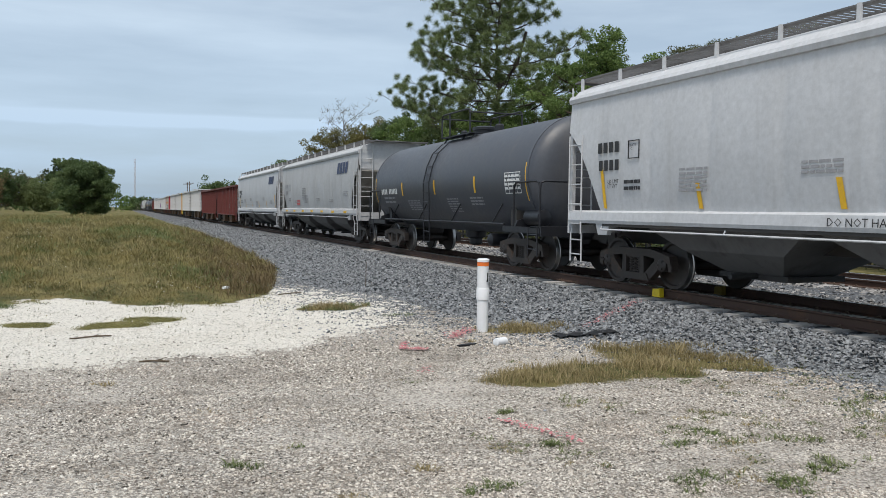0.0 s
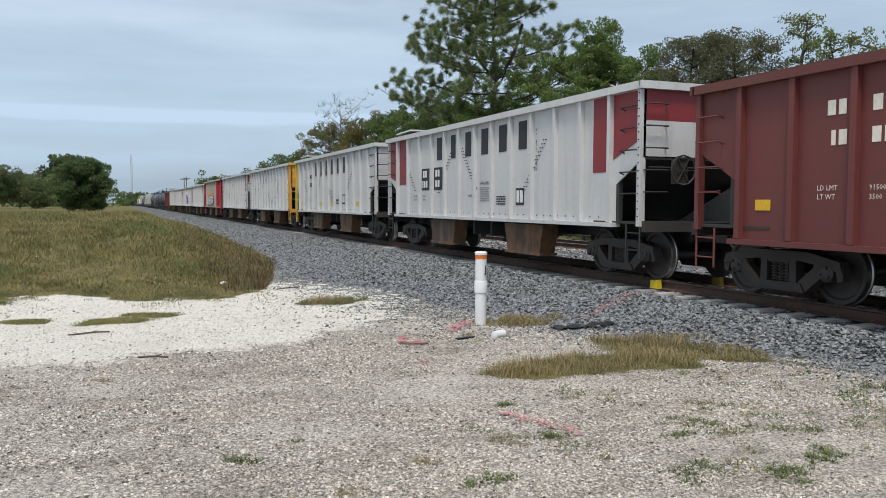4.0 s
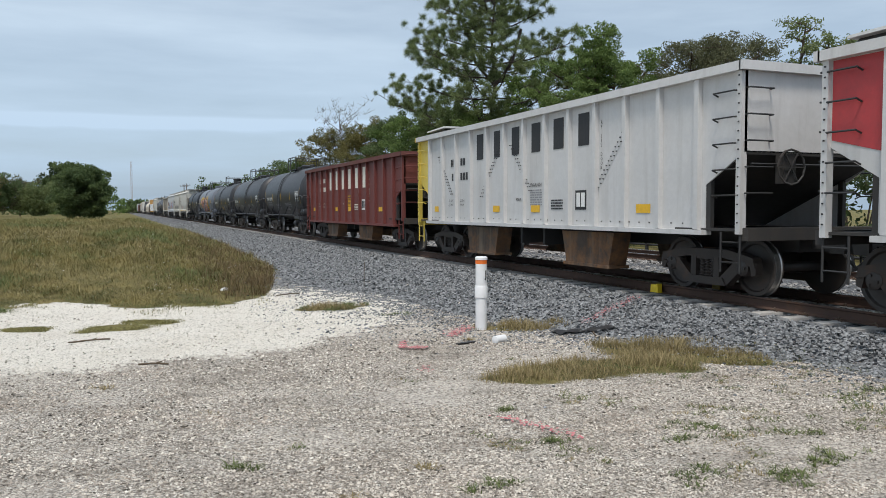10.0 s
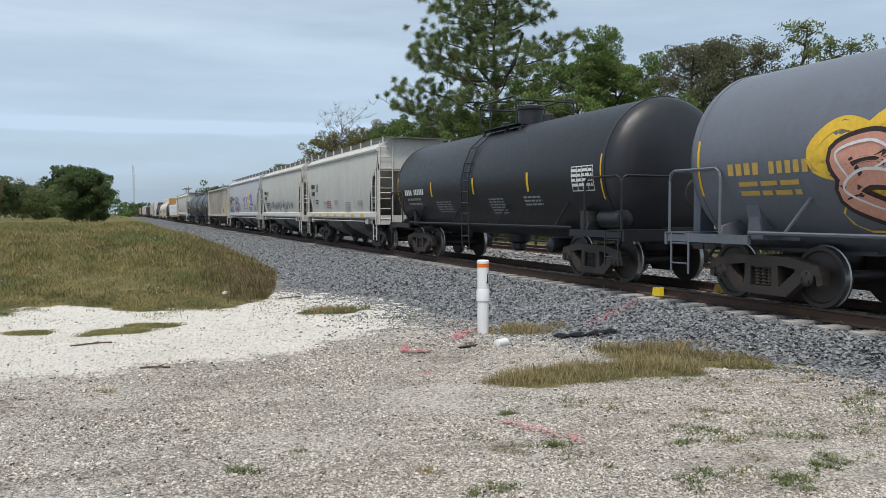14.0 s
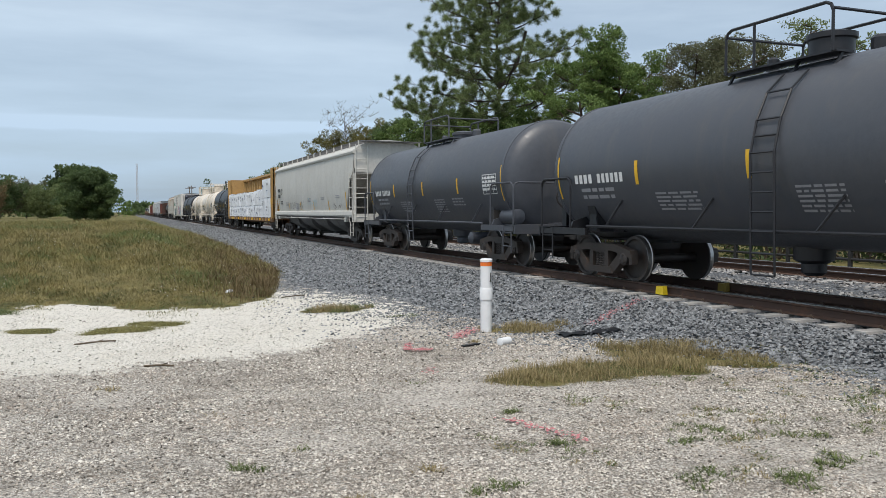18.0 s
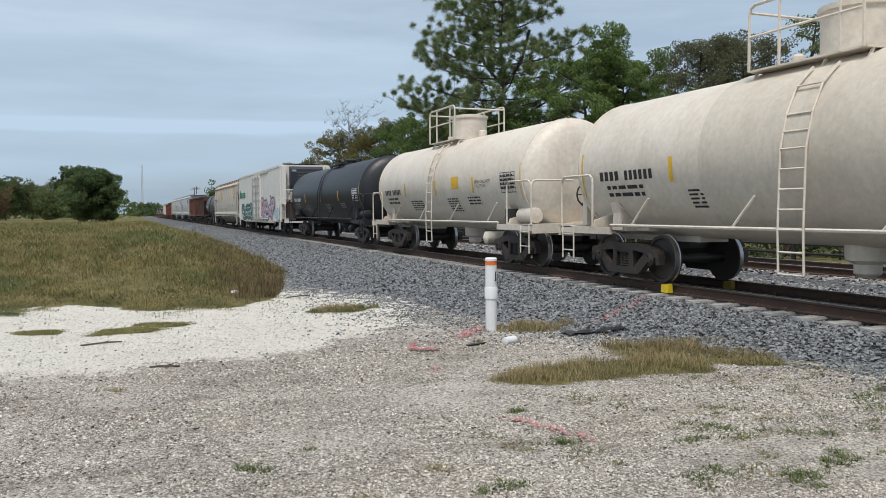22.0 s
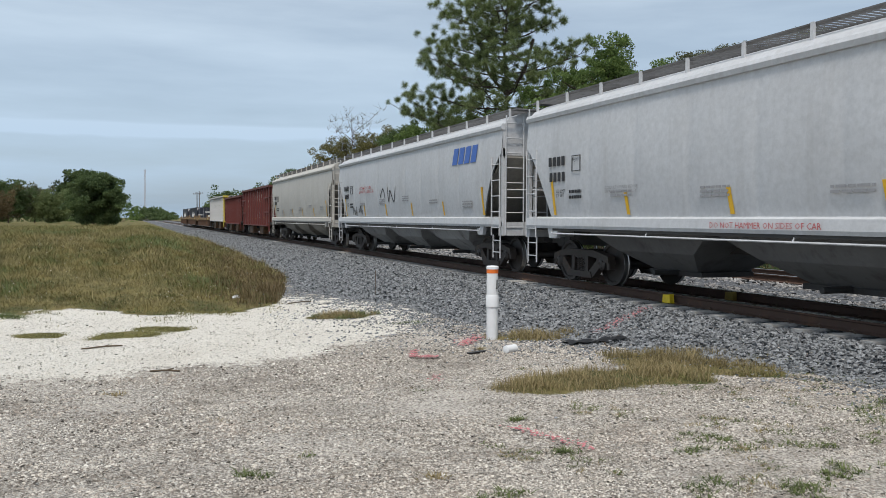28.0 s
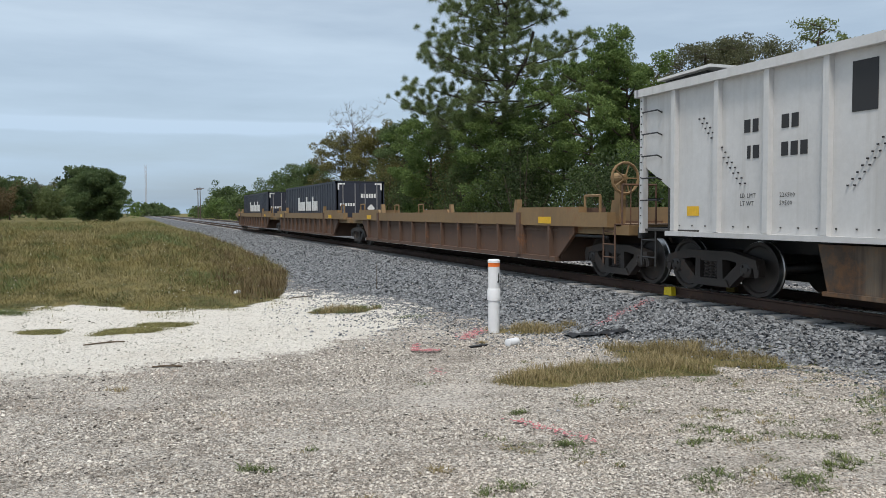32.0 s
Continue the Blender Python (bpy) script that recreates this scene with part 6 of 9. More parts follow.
SP_MAUVE, SP_GREY, SP_SKY = flat("spray_mauve", (0.42, 0.25, 0.32)), flat("spray_grey", (0.36, 0.36, 0.40)), flat("spray_sky", (0.35, 0.55, 0.62))


def build_train():
    def on_flat(X):
        return lambda y, z, off=0.006: (X - off, y, z)

    def on_side(X):
        return lambda y, z, off=0.006: (X(z) - off, y, z)

    c = covered_hopper(-2.4, 15.45, "light grey rounded covered hopper with clean sides", GACX, logo=NAVY, seed=1)
    words("DO NOT HAMMER ON CAR", 0.16, BLACK, c[0], 1.5, 1.27, -1.628)
    tank_car(15.45, 30.3, "charcoal black tank car with yellow reflector strips", TANK_SLATE, seed=2, trim=TANK_BLACK, ladder_at=0.5)
    c = covered_hopper(30.3, 47.75, "soiled pale grey covered hopper with a navy mark", GACX_DIRTY, logo=NAVY, stripes=False, sill_stripes=True, seed=3, ink=GREYINK)
    lines(c[0], RED, c[2](2.0) - 0.012, c[1] - 4.3, 1.9, 0.7, 4, 0.08, c[3])
    lines(c[0], GREYINK, c[2](2.4) - 0.012, c[1] - 5.6, 2.5, 0.8, 7, 0.09, c[3])
    c = covered_hopper(47.75, 66.75, "light grey covered hopper with a dark owner mark", GACX, logo=NAVY, seed=4)
    words("DO NOT HAMMER ON CAR", 0.16, BLACK, c[0], c[1] - 6.0, 1.27, -1.628)
    for u0, u1, s in ((66.75, 82.4, 5), (82.4, 98.25, 6)):
        b = ballast_car(u0, u1, "maroon ribbed ballast hopper with tall white block marks", HZ_MAROON, brand=(CREAM, 0.80), maroon=True, boxed=False, seed=s)
        hz_marks(b, CREAM, False, YELLOW, "RF C71 DOOR 1", ("LD LMT", "91500", "LT WT", "3500"))
    b = ballast_car(98.25, 114.4, "white ribbed ballast hopper with maroon panels", HZ_WHITE, panels=PANEL_MAROON, seed=7)
    maroon_slots(b, PANEL_MAROON)
    hz_marks(b, BLACK, True, GREYINK, "RF 470 DOOR 1", amber=False)
    b = ballast_car(114.4, 130.2, "white ribbed ballast hopper with a yellow end", HZ_WHITE, (None, END_YELLOW), seed=8)
    hz_marks(b, BLACK, False, GREYINK, "RF 642 DOOR 1")
    b = ballast_car(130.2, 146.15, "white ribbed ballast hopper with an orange end", HZ_WHITE, (END_ORANGE, None), seed=9)
    hz_marks(b, BLACK, False, GREYINK, "RF 687 DOOR 4", amber=False)
    for k in (1, 7):
        part("reflector", Form().box(b[3] - 0.006, b[3], b[2][k] + 0.35, b[2][k] + 0.45, 1.45, 2.1), YELLOW, b[0])
    b = ballast_car(146.15, 162.1, "white ribbed ballast hopper with maroon panels at both ends", HZ_WHITE, panels=PANEL_MAROON, seed=10)
    maroon_slots(b, PANEL_MAROON)
    hz_marks(b, BLACK, True, GREYINK, "RF 470 DOOR 1", amber=False)
    # red and tan car with a sprayed piece
    b = ballast_car(162.1, 178.4, "red ballast hopper with a tan middle and sprayed graffiti", TAN, (END_RED, END_RED), seed=11, red_below=-3.3)
    X = b[3]
    for k in (9, 10, 11):
        part("painted_panel", Form().box(X - 0.003, X, b[2][k + 1] + 0.05, b[2][k] - 0.05, 1.14, 3.53), END_RED, b[0])
    part("painted_panel", Form().box(X - 0.003, X, b[2][1] + 0.05, b[2][0] - 0.05, 1.14, 3.53), END_RED, b[0])
    hz_marks(b, CREAM, False, GREYINK, "RF 221 DOOR 1", amber=False, warning=False)
    graffiti(b[0], on_flat(X - 0.10), b[2][7], b[2][2] - 0.3, 1.9, 2.45, [SP_ORANGE], 110, 7, SP_ORANGE)
    graffiti(b[0], on_flat(X - 0.122), b[2][7], b[2][2] - 0.4, 1.2, 2.1, [SP_WHITE, SP_WHITE, SP_GREY], 111, 7)
    for u0, u1, s, door in ((178.4, 193.75, 12, "RF 391 DOOR 4"), (193.75, 209.75, 13, "RF 406 DOOR 4"), (209.75, 225.9, 14, "RF 412 DOOR 4")):
        pm = PANEL_MAROON if s == 12 else PANEL_RED
        b = ballast_car(u0, u1, "white ribbed ballast hopper with red panels" + (" and purple graffiti" if s == 13 else ""), HZ_WHITE, panels=pm, seed=s, tall=3.40)
        maroon_slots(b, pm)
        hz_marks(b, BLACK, True, GREYINK, door, ("LD LMT", "223450", "LT WT", "62550"), amber=False)
        for k in (2, 7):
            part("reflector", Form().box(b[3] - 0.006, b[3], b[2][k] + 0.38, b[2][k] + 0.48, 1.35, 1.85), YELLOW, b[0])
        if s == 13:
            graffiti(b[0], on_flat(b[3] - 0.10), b[2][9] + 0.4, b[2][6] + 0.2, 1.25, 2.45, [SP_PURPLE, SP_PINK, SP_PURPLE, SP_BLUE], 130, 5, SP_PURPLE)
    b = ballast_car(225.9, 241.55, "white ribbed ballast hopper with a yellow rear end", HZ_WHITE, (None, END_YELLOW), seed=15)
    hz_marks(b, BLACK, False, GREYINK, "RF 642 DOOR 1")
    b = ballast_car(241.55, 257.6, "maroon ribbed ballast hopper with tall white block marks", HZ_MAROON, brand=(CREAM, 0.80), maroon=True, boxed=False, seed=16)
    hz_marks(b, CREAM, False, YELLOW, "RF C53 DOOR 4", ("LD LMT", "150200", "LT WT", "71200"))
    # a string of tank cars
    tank_car(257.6, 270.9, "black tank car with white stencils", TANK_WORN, seed=17)
    tank_car(270.9, 286.0, "black tank car with yellow reflector strips", TANK_WORN, seed=18, ladder_at=-0.6, manway_dy=0.3)
    t = tank_car(286.0, 300.3, "black tank car with a tall manway and safety rail", TANK_WORN, seed=19, dome=0.3, ladder_at=1.1)
    t[3]("placard", -0.1, 0.3, 1.36, 1.66, YELLOW)
    t = tank_car(300.3, 316.0, "blue-grey tank car with pink and orange graffiti", TANK_GREY, seed=20, ink=flat("stencil_ochre", (0.5, 0.33, 0.08)), trim=TANK_GREY, ladder_at=-0.1)
    skin = t[2]
    graffiti(t[0], lambda y, z, off=0.006: skin(y, z, off), -2.5, 3.9, 1.2, 2.72, [SP_GOLD, SP_GOLD, SP_GOLD], 200, 7, SP_GOLD, SP_GOLD, SP_GOLD)
    graffiti(t[0], lambda y, z, off=0.006: skin(y, z, off + 0.022), -1.9, 3.5, 1.2, 2.55, [SP_SALMON, SP_RUSSET, SP_SALMON], 201, 6, flat("spray_brown", (0.035, 0.02, 0.02)), None)
    tank_car(316.0, 331.4, "black tank car with a domed manway and safety rail", TANK_BLACK, seed=21, dome=0.3, ladder_at=0.4)
    c = covered_hopper(331.4, 344.6, "pale stone covered hopper, short, with two bays", HOP_CREAM, bays=2, seed=22, stripes=False, sill_stripes=True)
    lines(c[0], RED, c[2](1.9) - 0.012, c[1] - 4.2, 1.95, 0.7, 4, 0.09, c[3])
    c = covered_hopper(344.6, 358.3, "pale stone covered hopper with dark scrawled graffiti", HOP_CREAM, bays=2, seed=23, stripes=False)
    scrawl(c[0], on_side(c[2]), -c[1] + 2.0, c[1] - 1.6, 1.5, 2.15, flat("spray_ink", (0.05, 0.06, 0.10)), 230, 20, 0.03)
    c = covered_hopper(358.3, 375.4, "light grey covered hopper with large coloured graffiti", GACX, seed=24)
    graffiti(c[0], on_side(c[2]), c[1] - 5.3, c[1] - 0.9, 1.28, 2.5, [SP_BLUEGREY, SP_TAN, SP_MIST], 240, 4, SP_INK, SP_RED)
    graffiti(c[0], on_side(c[2]), c[1] - 6.2, c[1] - 5.3, 1.55, 2.2, [SP_BLUE, SP_ORANGE], 241, 2, SP_BLUE)
    graffiti(c[0], on_side(c[2]), -c[1] + 3.0, -c[1] + 7.0, 1.4, 2.75, [SP_BLUE, SP_ORANGE, SP_BLUE, SP_GOLD], 242, 5, SP_WHITE)
    r = ribbed_hopper(375.4, 393.1, "grey-beige ribbed covered hopper with black scrawls", RIBBED, seed=25)
    scrawl(r[0], on_flat(-1.59), -r[1] + 5.2, -r[1] + 8.6, 1.5, 2.05, BLACK, 250, 9, 0.02)
    tank_car(393.1, 407.5, "charcoal tank car with a raised middle jacket", TANK_SLATE, seed=26, trim=TANK_BLACK, dome=0.2, ladder_at=-0.36, manway_dy=0.2)
    t = tank_car(407.5, 421.9, "slate grey tank car with white stencils", TANK_SLATE, seed=27, ladder_at=1.0)
    c = covered_hopper(421.9, 441.4, "off-white long covered hopper with small graffiti", HOP_CREAM, bays=4, seed=28, tall=3.85, tall_roof=0.45, walk_mat=UNDER_GREY)
    scrawl(c[0], on_side(c[2]), 0.5, 4.5, 1.5, 2.0, BLACK, 280, 8, 0.014)
    scrawl(c[0], on_side(c[2]), -2.6, -0.4, 1.6, 2.1, SP_SKY, 281, 6, 0.02)
    scrawl(c[0], on_side(c[2]), -c[1] + 1.9, -c[1] + 3.4, 1.5, 1.8, BLACK, 282, 5, 0.014)
    centerbeam_car(441.4, 465.5, "tan centre-beam flat car loaded with wrapped lumber")
    t = tank_car(465.5, 478.8, "short black tank car with white stencils", TANK_BLACK, seed=30, R=1.48)
    t[3]("placard", 1.6, 2.3, 1.5, 1.8, YELLOW)
    words("DOT-SP 21134", 0.16, WHITE, t[0], -2.0, 2.45, -1.482)
    # two white tank cars with raised walkways
    for u0, u1, s in ((478.8, 493.6, 31), (493.6, 508.2, 32)):
        t = tank_car(u0, u1, "white tank car with a railed top platform", TANK_WHITE, ink=BLACK, seed=s, R=1.42, dome=0.55, zc=2.27, ladder_at=0.1 if s == 31 else 0.3, manway_dy=0.2, tall_rail=True, band=(-2.6, 2.2, TANK_CREAM) if s == 31 else None, trim=TANK_WHITE)
        t[3]("placard", -1.9, -1.35, 2.05, 2.4, YELLOW)
        words("HYPOCHLORITE\nSOLUTIONS", 0.14, BLACK, t[0], -3.1, 2.15, -1.425)
    t = tank_car(508.2, 525.6, "long black tank car with yellow reflector strips", TANK_BLACK, seed=33, R=1.46, rail_top=False, ladder_at=0.0)
    c, h, X, zt = reefer_car(525.6, 548.1, "white refrigerator car with graffiti and a black cooling unit")
    f = Form()
    for k, w in enumerate((0.34, 0.22, 0.26, 0.26, 0.1, 0.24, 0.22, 0.24, 0.24)):
        y = h - 0.55 - k * 0.37
        f.box(X - 0.006, X - 0.002, y - w * 1.2, y, 2.55, 2.55 + (0.66 if k == 0 else 0.44))
    part("brand_block", f, flat("brand_green", (0.02, 0.20, 0.12)), c)
    graffiti(c, on_flat(X - 0.003), 2.2, 7.6, 0.86, 1.95, [SP_TEAL, SP_INK, SP_TEAL], 340, 4, BLACK, SP_TEAL)
    graffiti(c, on_flat(X - 0.004), -7.6, -2.3, 0.84, 2.28, [SP_ROSE, SP_MAUVE, SP_BLUEGREY], 341, 5, SP_INK, SP_MIST)
    graffiti(c, on_flat(X - 0.003), -9.5, -7.9, 0.84, 1.7, [SP_MIST, SP_SKY], 342, 3, SP_BLUEGREY, SP_BLUEGREY)
    words("EXW 10-6\nIL 64-6\nIW 9-2", 0.13, GREYINK, c, -h + 2.6, 2.0, X - 0.006)
    c = covered_hopper(548.1, 568.5, "cream covered hopper with rust-stained sides", HOP_RUSTY, bays=4, seed=35, tall=3.8, walk_mat=UNDER_GREY, end_mat=HOP_BEIGE, bay_mat=BAY_BEIGE)
    for y in (c[1] - 4.0, c[1] - 9.0):
        f = Form().add([(c[2](2.6 + 0.17 * math.sin(a)) - 0.014, y + 0.17 * math.cos(a), 2.6 + 0.17 * math.sin(a)) for a in [2 * math.pi * k / 20 for k in range(20)]], [tuple(range(20))])
        part("round_sign", f, BLACK, c[0])
        f = Form().add([(c[2](2.6 + 0.14 * math.sin(a)) - 0.018, y + 0.14 * math.cos(a), 2.6 + 0.14 * math.sin(a)) for a in [2 * math.pi * k / 20 for k in range(20)]], [tuple(range(20))])
        part("round_sign", f, WHITE, c[0])
    tank_car(568.5, 581.9, "blue-black tank car with a yellow foot patch", TANK_SLATE, seed=36, trim=TANK_BLACK, R=1.38, zc=2.2)
    old_hopper(581.9, 595.0, "dark brown open hopper, heavily weathered", OLD_BROWN, 10, 3.3)
    c, h, X, zt = old_hopper(595.0, 607.4, "rusty red-brown open hopper with faded marks", OLD_RED, 6, 3.35)
    words("LD LMT\nLT WT", 0.14, CREAM, c, -h + 3.4, 1.75, X - 0.005)
    for k in range(5):
        part("reflector", Form().box(-1.606, -1.60, h - 1.0 - k * 2.2 - 0.45, h - 1.0 - k * 2.2, 0.98, 1.10), YELLOW, c)
    c = covered_hopper(607.4, 625.4, "light grey covered hopper with a navy owner mark", GACX, logo=NAVY, seed=39)
    words("DO NOT HAMMER ON SIDES OF CAR", 0.135, RED, c[0], 1.75, 1.275, -1.628)
    words("CONSULT OWNER BEFORE\nREPAIRING HOPPER BODY", 0.09, GREYINK, c[0], c[1] - 3.4, 2.0, c[2](2.0) - 0.012)
    c = covered_hopper(625.4, 643.85, "light grey covered hopper with a blue owner mark", GACX, logo=BLUE, seed=40, bay_mat=BAY_SOILED)
    words("OPEN HATCH COVERS\nBEFORE UNLOADING CAR", 0.17, RED, c[0], c[1] - 3.6, 2.55, c[2](2.55) - 0.014)
    scrawl(c[0], on_side(c[2]), 0.0, 2.0, 2.0, 2.6, BLACK, 400, 4, 0.03)
    scrawl(c[0], on_side(c[2]), c[1] - 4.0, c[1] - 2.4, 1.45, 1.9, BLACK, 401, 6, 0.025)
    covered_hopper(643.85, 662.2, "beige-grey covered hopper with worn paint", HOP_BEIGE, seed=41, bay_mat=BAY_BEIGE)
    b = ballast_car(662.2, 677.6, "dark maroon ribbed hopper with worn white block marks", HZ_MAROON, brand=(CREAM, 0.8), maroon=True, boxed=False, seed=42, full=True)
    hz_marks(b, CREAM, False, YELLOW, "DOOR 4", warning=False)
    b = ballast_car(677.6, 691.1, "maroon ribbed ballast hopper with tall white block marks", HZ_MAROON, brand=(CREAM, 0.8), maroon=True, boxed=True, seed=43, first=2, inset=2.1)
    hz_marks(b, CREAM, False, YELLOW, "RF 802 DOOR 1", ("LD LMT", "190100", "LT WT", "72900"))
    b = ballast_car(691.1, 707.75, "white ribbed ballast hopper with a yellow end", HZ_WHITE, (END_YELLOW, None), seed=44)
    hz_marks(b, BLACK, False, GREYINK, "RF 509 DOOR 3")
    # articulated well car: an empty unit, then two with containers
    w = well_unit(707.35, 728.8, "tan well car unit, empty, with a brake stand", True, False)
    well_unit(728.8, 749.0, "tan well car unit carrying a navy container", False, False)
    well_unit(749.0, 770.5, "tan well car unit at the end of the train", False, True)
    container(738.9, 13.2, "navy shipping container with pale lettering on a well car")
    container(759.4, 13.2, "navy shipping container with pale lettering, last of the train")


def maroon_slots(b, mat):
    """The coloured panels at both ends of the white cars."""
    car, h, ry, X, zt, rng = b
    part("painted_panel", Form().along_x([(h - 0.12, zt - 0.03), (h - 0.12, 2.32), (h - 0.94, 2.12), (h - 0.94, zt - 0.03)], X - 0.003, X), mat, car)
    part("painted_panel", Form().box(X - 0.003, X, ry[1] + 0.08, ry[0] - 0.08, 2.05, zt - 0.03), mat, car)
    part("painted_panel", Form().along_x([(-h + 0.12, zt - 0.03), (-h + 0.12, 2.60), (-h + 0.94, 2.28), (-h + 0.94, zt - 0.03)], X - 0.003, X), mat, car)
    part("painted_panel", Form().box(X - 0.003, X, ry[12] + 0.08, ry[11] - 0.4, 2.05, zt - 0.03), mat, car)

# ---- ground ----
FOOT = ((-800, 7.6), (3, 8.1), (6.3, 7.85), (7.8, 7.6), (8.9, 7.0), (10, 6.5), (11.8, 5.8), (14.2, 5.45), (16.5, 5.35), (18, 4.6), (20, 4.05), (22, 4.2), (24.5, 4.5), (27, 4.7), (43, 5.1), (74, 5.4), (200, 5.6), (1600, 5.8))


def foot(y):
    """Where the ballast slope ends beside the lot."""
    return np.interp(y, [p[0] for p in FOOT], [p[1] for p in FOOT])


def step01(a, b, v):
    t = np.clip((v - a) / (b - a), 0, 1)
    return t * t * (3 - 2 * t)


def wobble(x, y, s):
    """A cheap smooth noise, -1..1."""
    return (np.sin(x * 1.7 / s + 1.3 * np.sin(y * 0.9 / s)) + np.sin(y * 1.3 / s + 1.7 * np.sin(x * 1.1 / s + 2.0)) + np.sin((x + y) * 2.3 / s + 4.0)) / 3


EDGE = ((-60, 24.0), (-12, 20.5), (-2.1, 17.3), (-0.9, 17.6), (0.5, 15.8), (1.9, 16.2), (2.75, 16.9), (3.15, 18.4), (4.45, 24.5), (5.0, 40.0))


def grass_from(x):
    """How far off the rough grass begins."""
    return np.interp(x, [p[0] for p in EDGE], [p[1] for p in EDGE])


def height(x, y):
    f = foot(y)
    up = np.clip((x - f) / np.maximum(8.75 - f, 0.3), 0, 1)
    z = 0.216 * up ** 1.25
    z = np.where(x > 12.1, 0.216 - 0.021 * step01(12.1, 12.8, x), z)
    z = np.where(x > 14.0, 0.195 + 0.05 * step01(14.0, 14.6, x), z)
    z = np.where(x > 17.8, 0.245 - 0.30 * step01(17.8, 19.4, x), z)
    g = np.clip((y - grass_from(x)) / 26, 0, 1)
    rise = 0.95 * (g * g * (3 - 2 * g)) * step01(0.0, 4.5, f - x) * (1 - 0.5 * step01(110, 260, y))
    z = z + np.where(x < f, rise, 0)
    lot = (x < f)
    z = z + np.where(lot, 0.018 * wobble(x, y, 1.1) + 0.008 * wobble(x + 7, y, 0.31), 0.012 * wobble(x, y, 0.5) * (x < 9))
    z = z + np.where(lot & (g > 0), 0.04 * wobble(x, y, 2.2) * np.minimum(g * 4, 1), 0)
    return z


def zones(x, y):
    """Ballast, grass and white sand, each 0..1."""
    f = foot(y) + 0.10 * wobble(x, y, 0.4)
    ballast = step01(-0.18, 0.12, x - f) * (1 - step01(17.9, 18.6, x + 0.2 * wobble(x, y, 0.7)))
    e = grass_from(x) + 0.35 * wobble(x, y, 0.5) + 0.30 * wobble(x + 4, y, 0.19)
    grass = step01(-0.25, 0.35, y - e) * (x < f + 0.1)
    grass = np.maximum(grass, step01(18.2, 18.9, x + 0.3 * wobble(x, y, 1.0)))
    near = np.interp(x, [-40, -1.3, 0.7, 2.0, 3.4, 4.6, 5.6], [11.0, 10.2, 10.3, 10.7, 11.7, 12.9, 15.0]) + 0.35 * wobble(x, y, 0.6)
    sand = step01(-1.0, 0.8, y - near) * (1 - grass) * (1 - ballast) * (1 - 0.35 * step01(4.3, 5.4, x)) * (1 - step01(17.6, 19.6, y) * step01(2.6, 3.2, x))
    # two low tufts of grass that grow through the sand
    for cx, cy, rx, ry in ((-0.05, 13.55, 0.7, 0.45), (0.5, 14.05, 0.55, 0.45), (-1.35, 13.95, 0.5, 0.4), (3.8, 14.8, 0.6, 0.4), (3.2, 14.7, 0.3, 0.3), (5.9, 11.1, 0.95, 0.45), (6.6, 8.6, 1.05, 1.0), (5.7, 7.9, 1.2, 0.7), (4.5, 7.85, 0.95, 0.6), (7.0, 7.7, 0.6, 0.5)):
        d = ((x - cx) / rx) ** 2 + ((y - cy) / ry) ** 2 + 0.35 * wobble(x, y, 0.35)
        grass = np.maximum(grass, 0.85 * (1 - step01(0.25, 1.25, d)))
    return ballast, grass, sand


def clods(x, y):
    """How thickly the lot is strewn with loose clods, 0..1; the rest is bare dust."""
    d = 0.56 + 0.34 * wobble(x * 0.5, y, 0.8) + 0.26 * wobble(x * 0.7, y, 0.33) + 0.10 * wobble(x + 3, y, 0.14)
    d = d + 0.32 * np.exp(-((y - 9.7 - 0.25 * (x - 1)) / 0.9) ** 2)
    d = d - 0.5 * np.exp(-((x + 0.35) / 0.9) ** 2 - ((y - 8.2) / 0.35) ** 2) - 0.3 * np.exp(-((x - 5.2) / 1.1) ** 2 - ((y - 5.0) / 0.4) ** 2)
    return np.clip(d, 0.06, 1.0)


def turf_colour(N, K, co):
    """Olive, straw and brown patches of the rough grass, in metres-wide drifts."""
    a = noise_node(N, K, co, 1.1, 6, 0.68, (1.0, 0.42, 1.0))
    b = noise_node(N, K, co, 2.6, 6, 0.70, (1.0, 0.40, 1.0))
    c = noise_node(N, K, co, 0.22, 4, 0.55, (1.0, 0.6, 1.0))
    col = blend(N, K, ramp(N, K, a, 0.40, 0.60), (0.100, 0.100, 0.036, 1), (0.270, 0.225, 0.090, 1))
    col = blend(N, K, ramp(N, K, b, 0.50, 0.70, 0.0, 0.7), col, (0.105, 0.078, 0.036, 1))
    return blend(N, K, ramp(N, K, c, 0.50, 0.66, 0.0, 0.6), col, (0.135, 0.150, 0.046, 1))


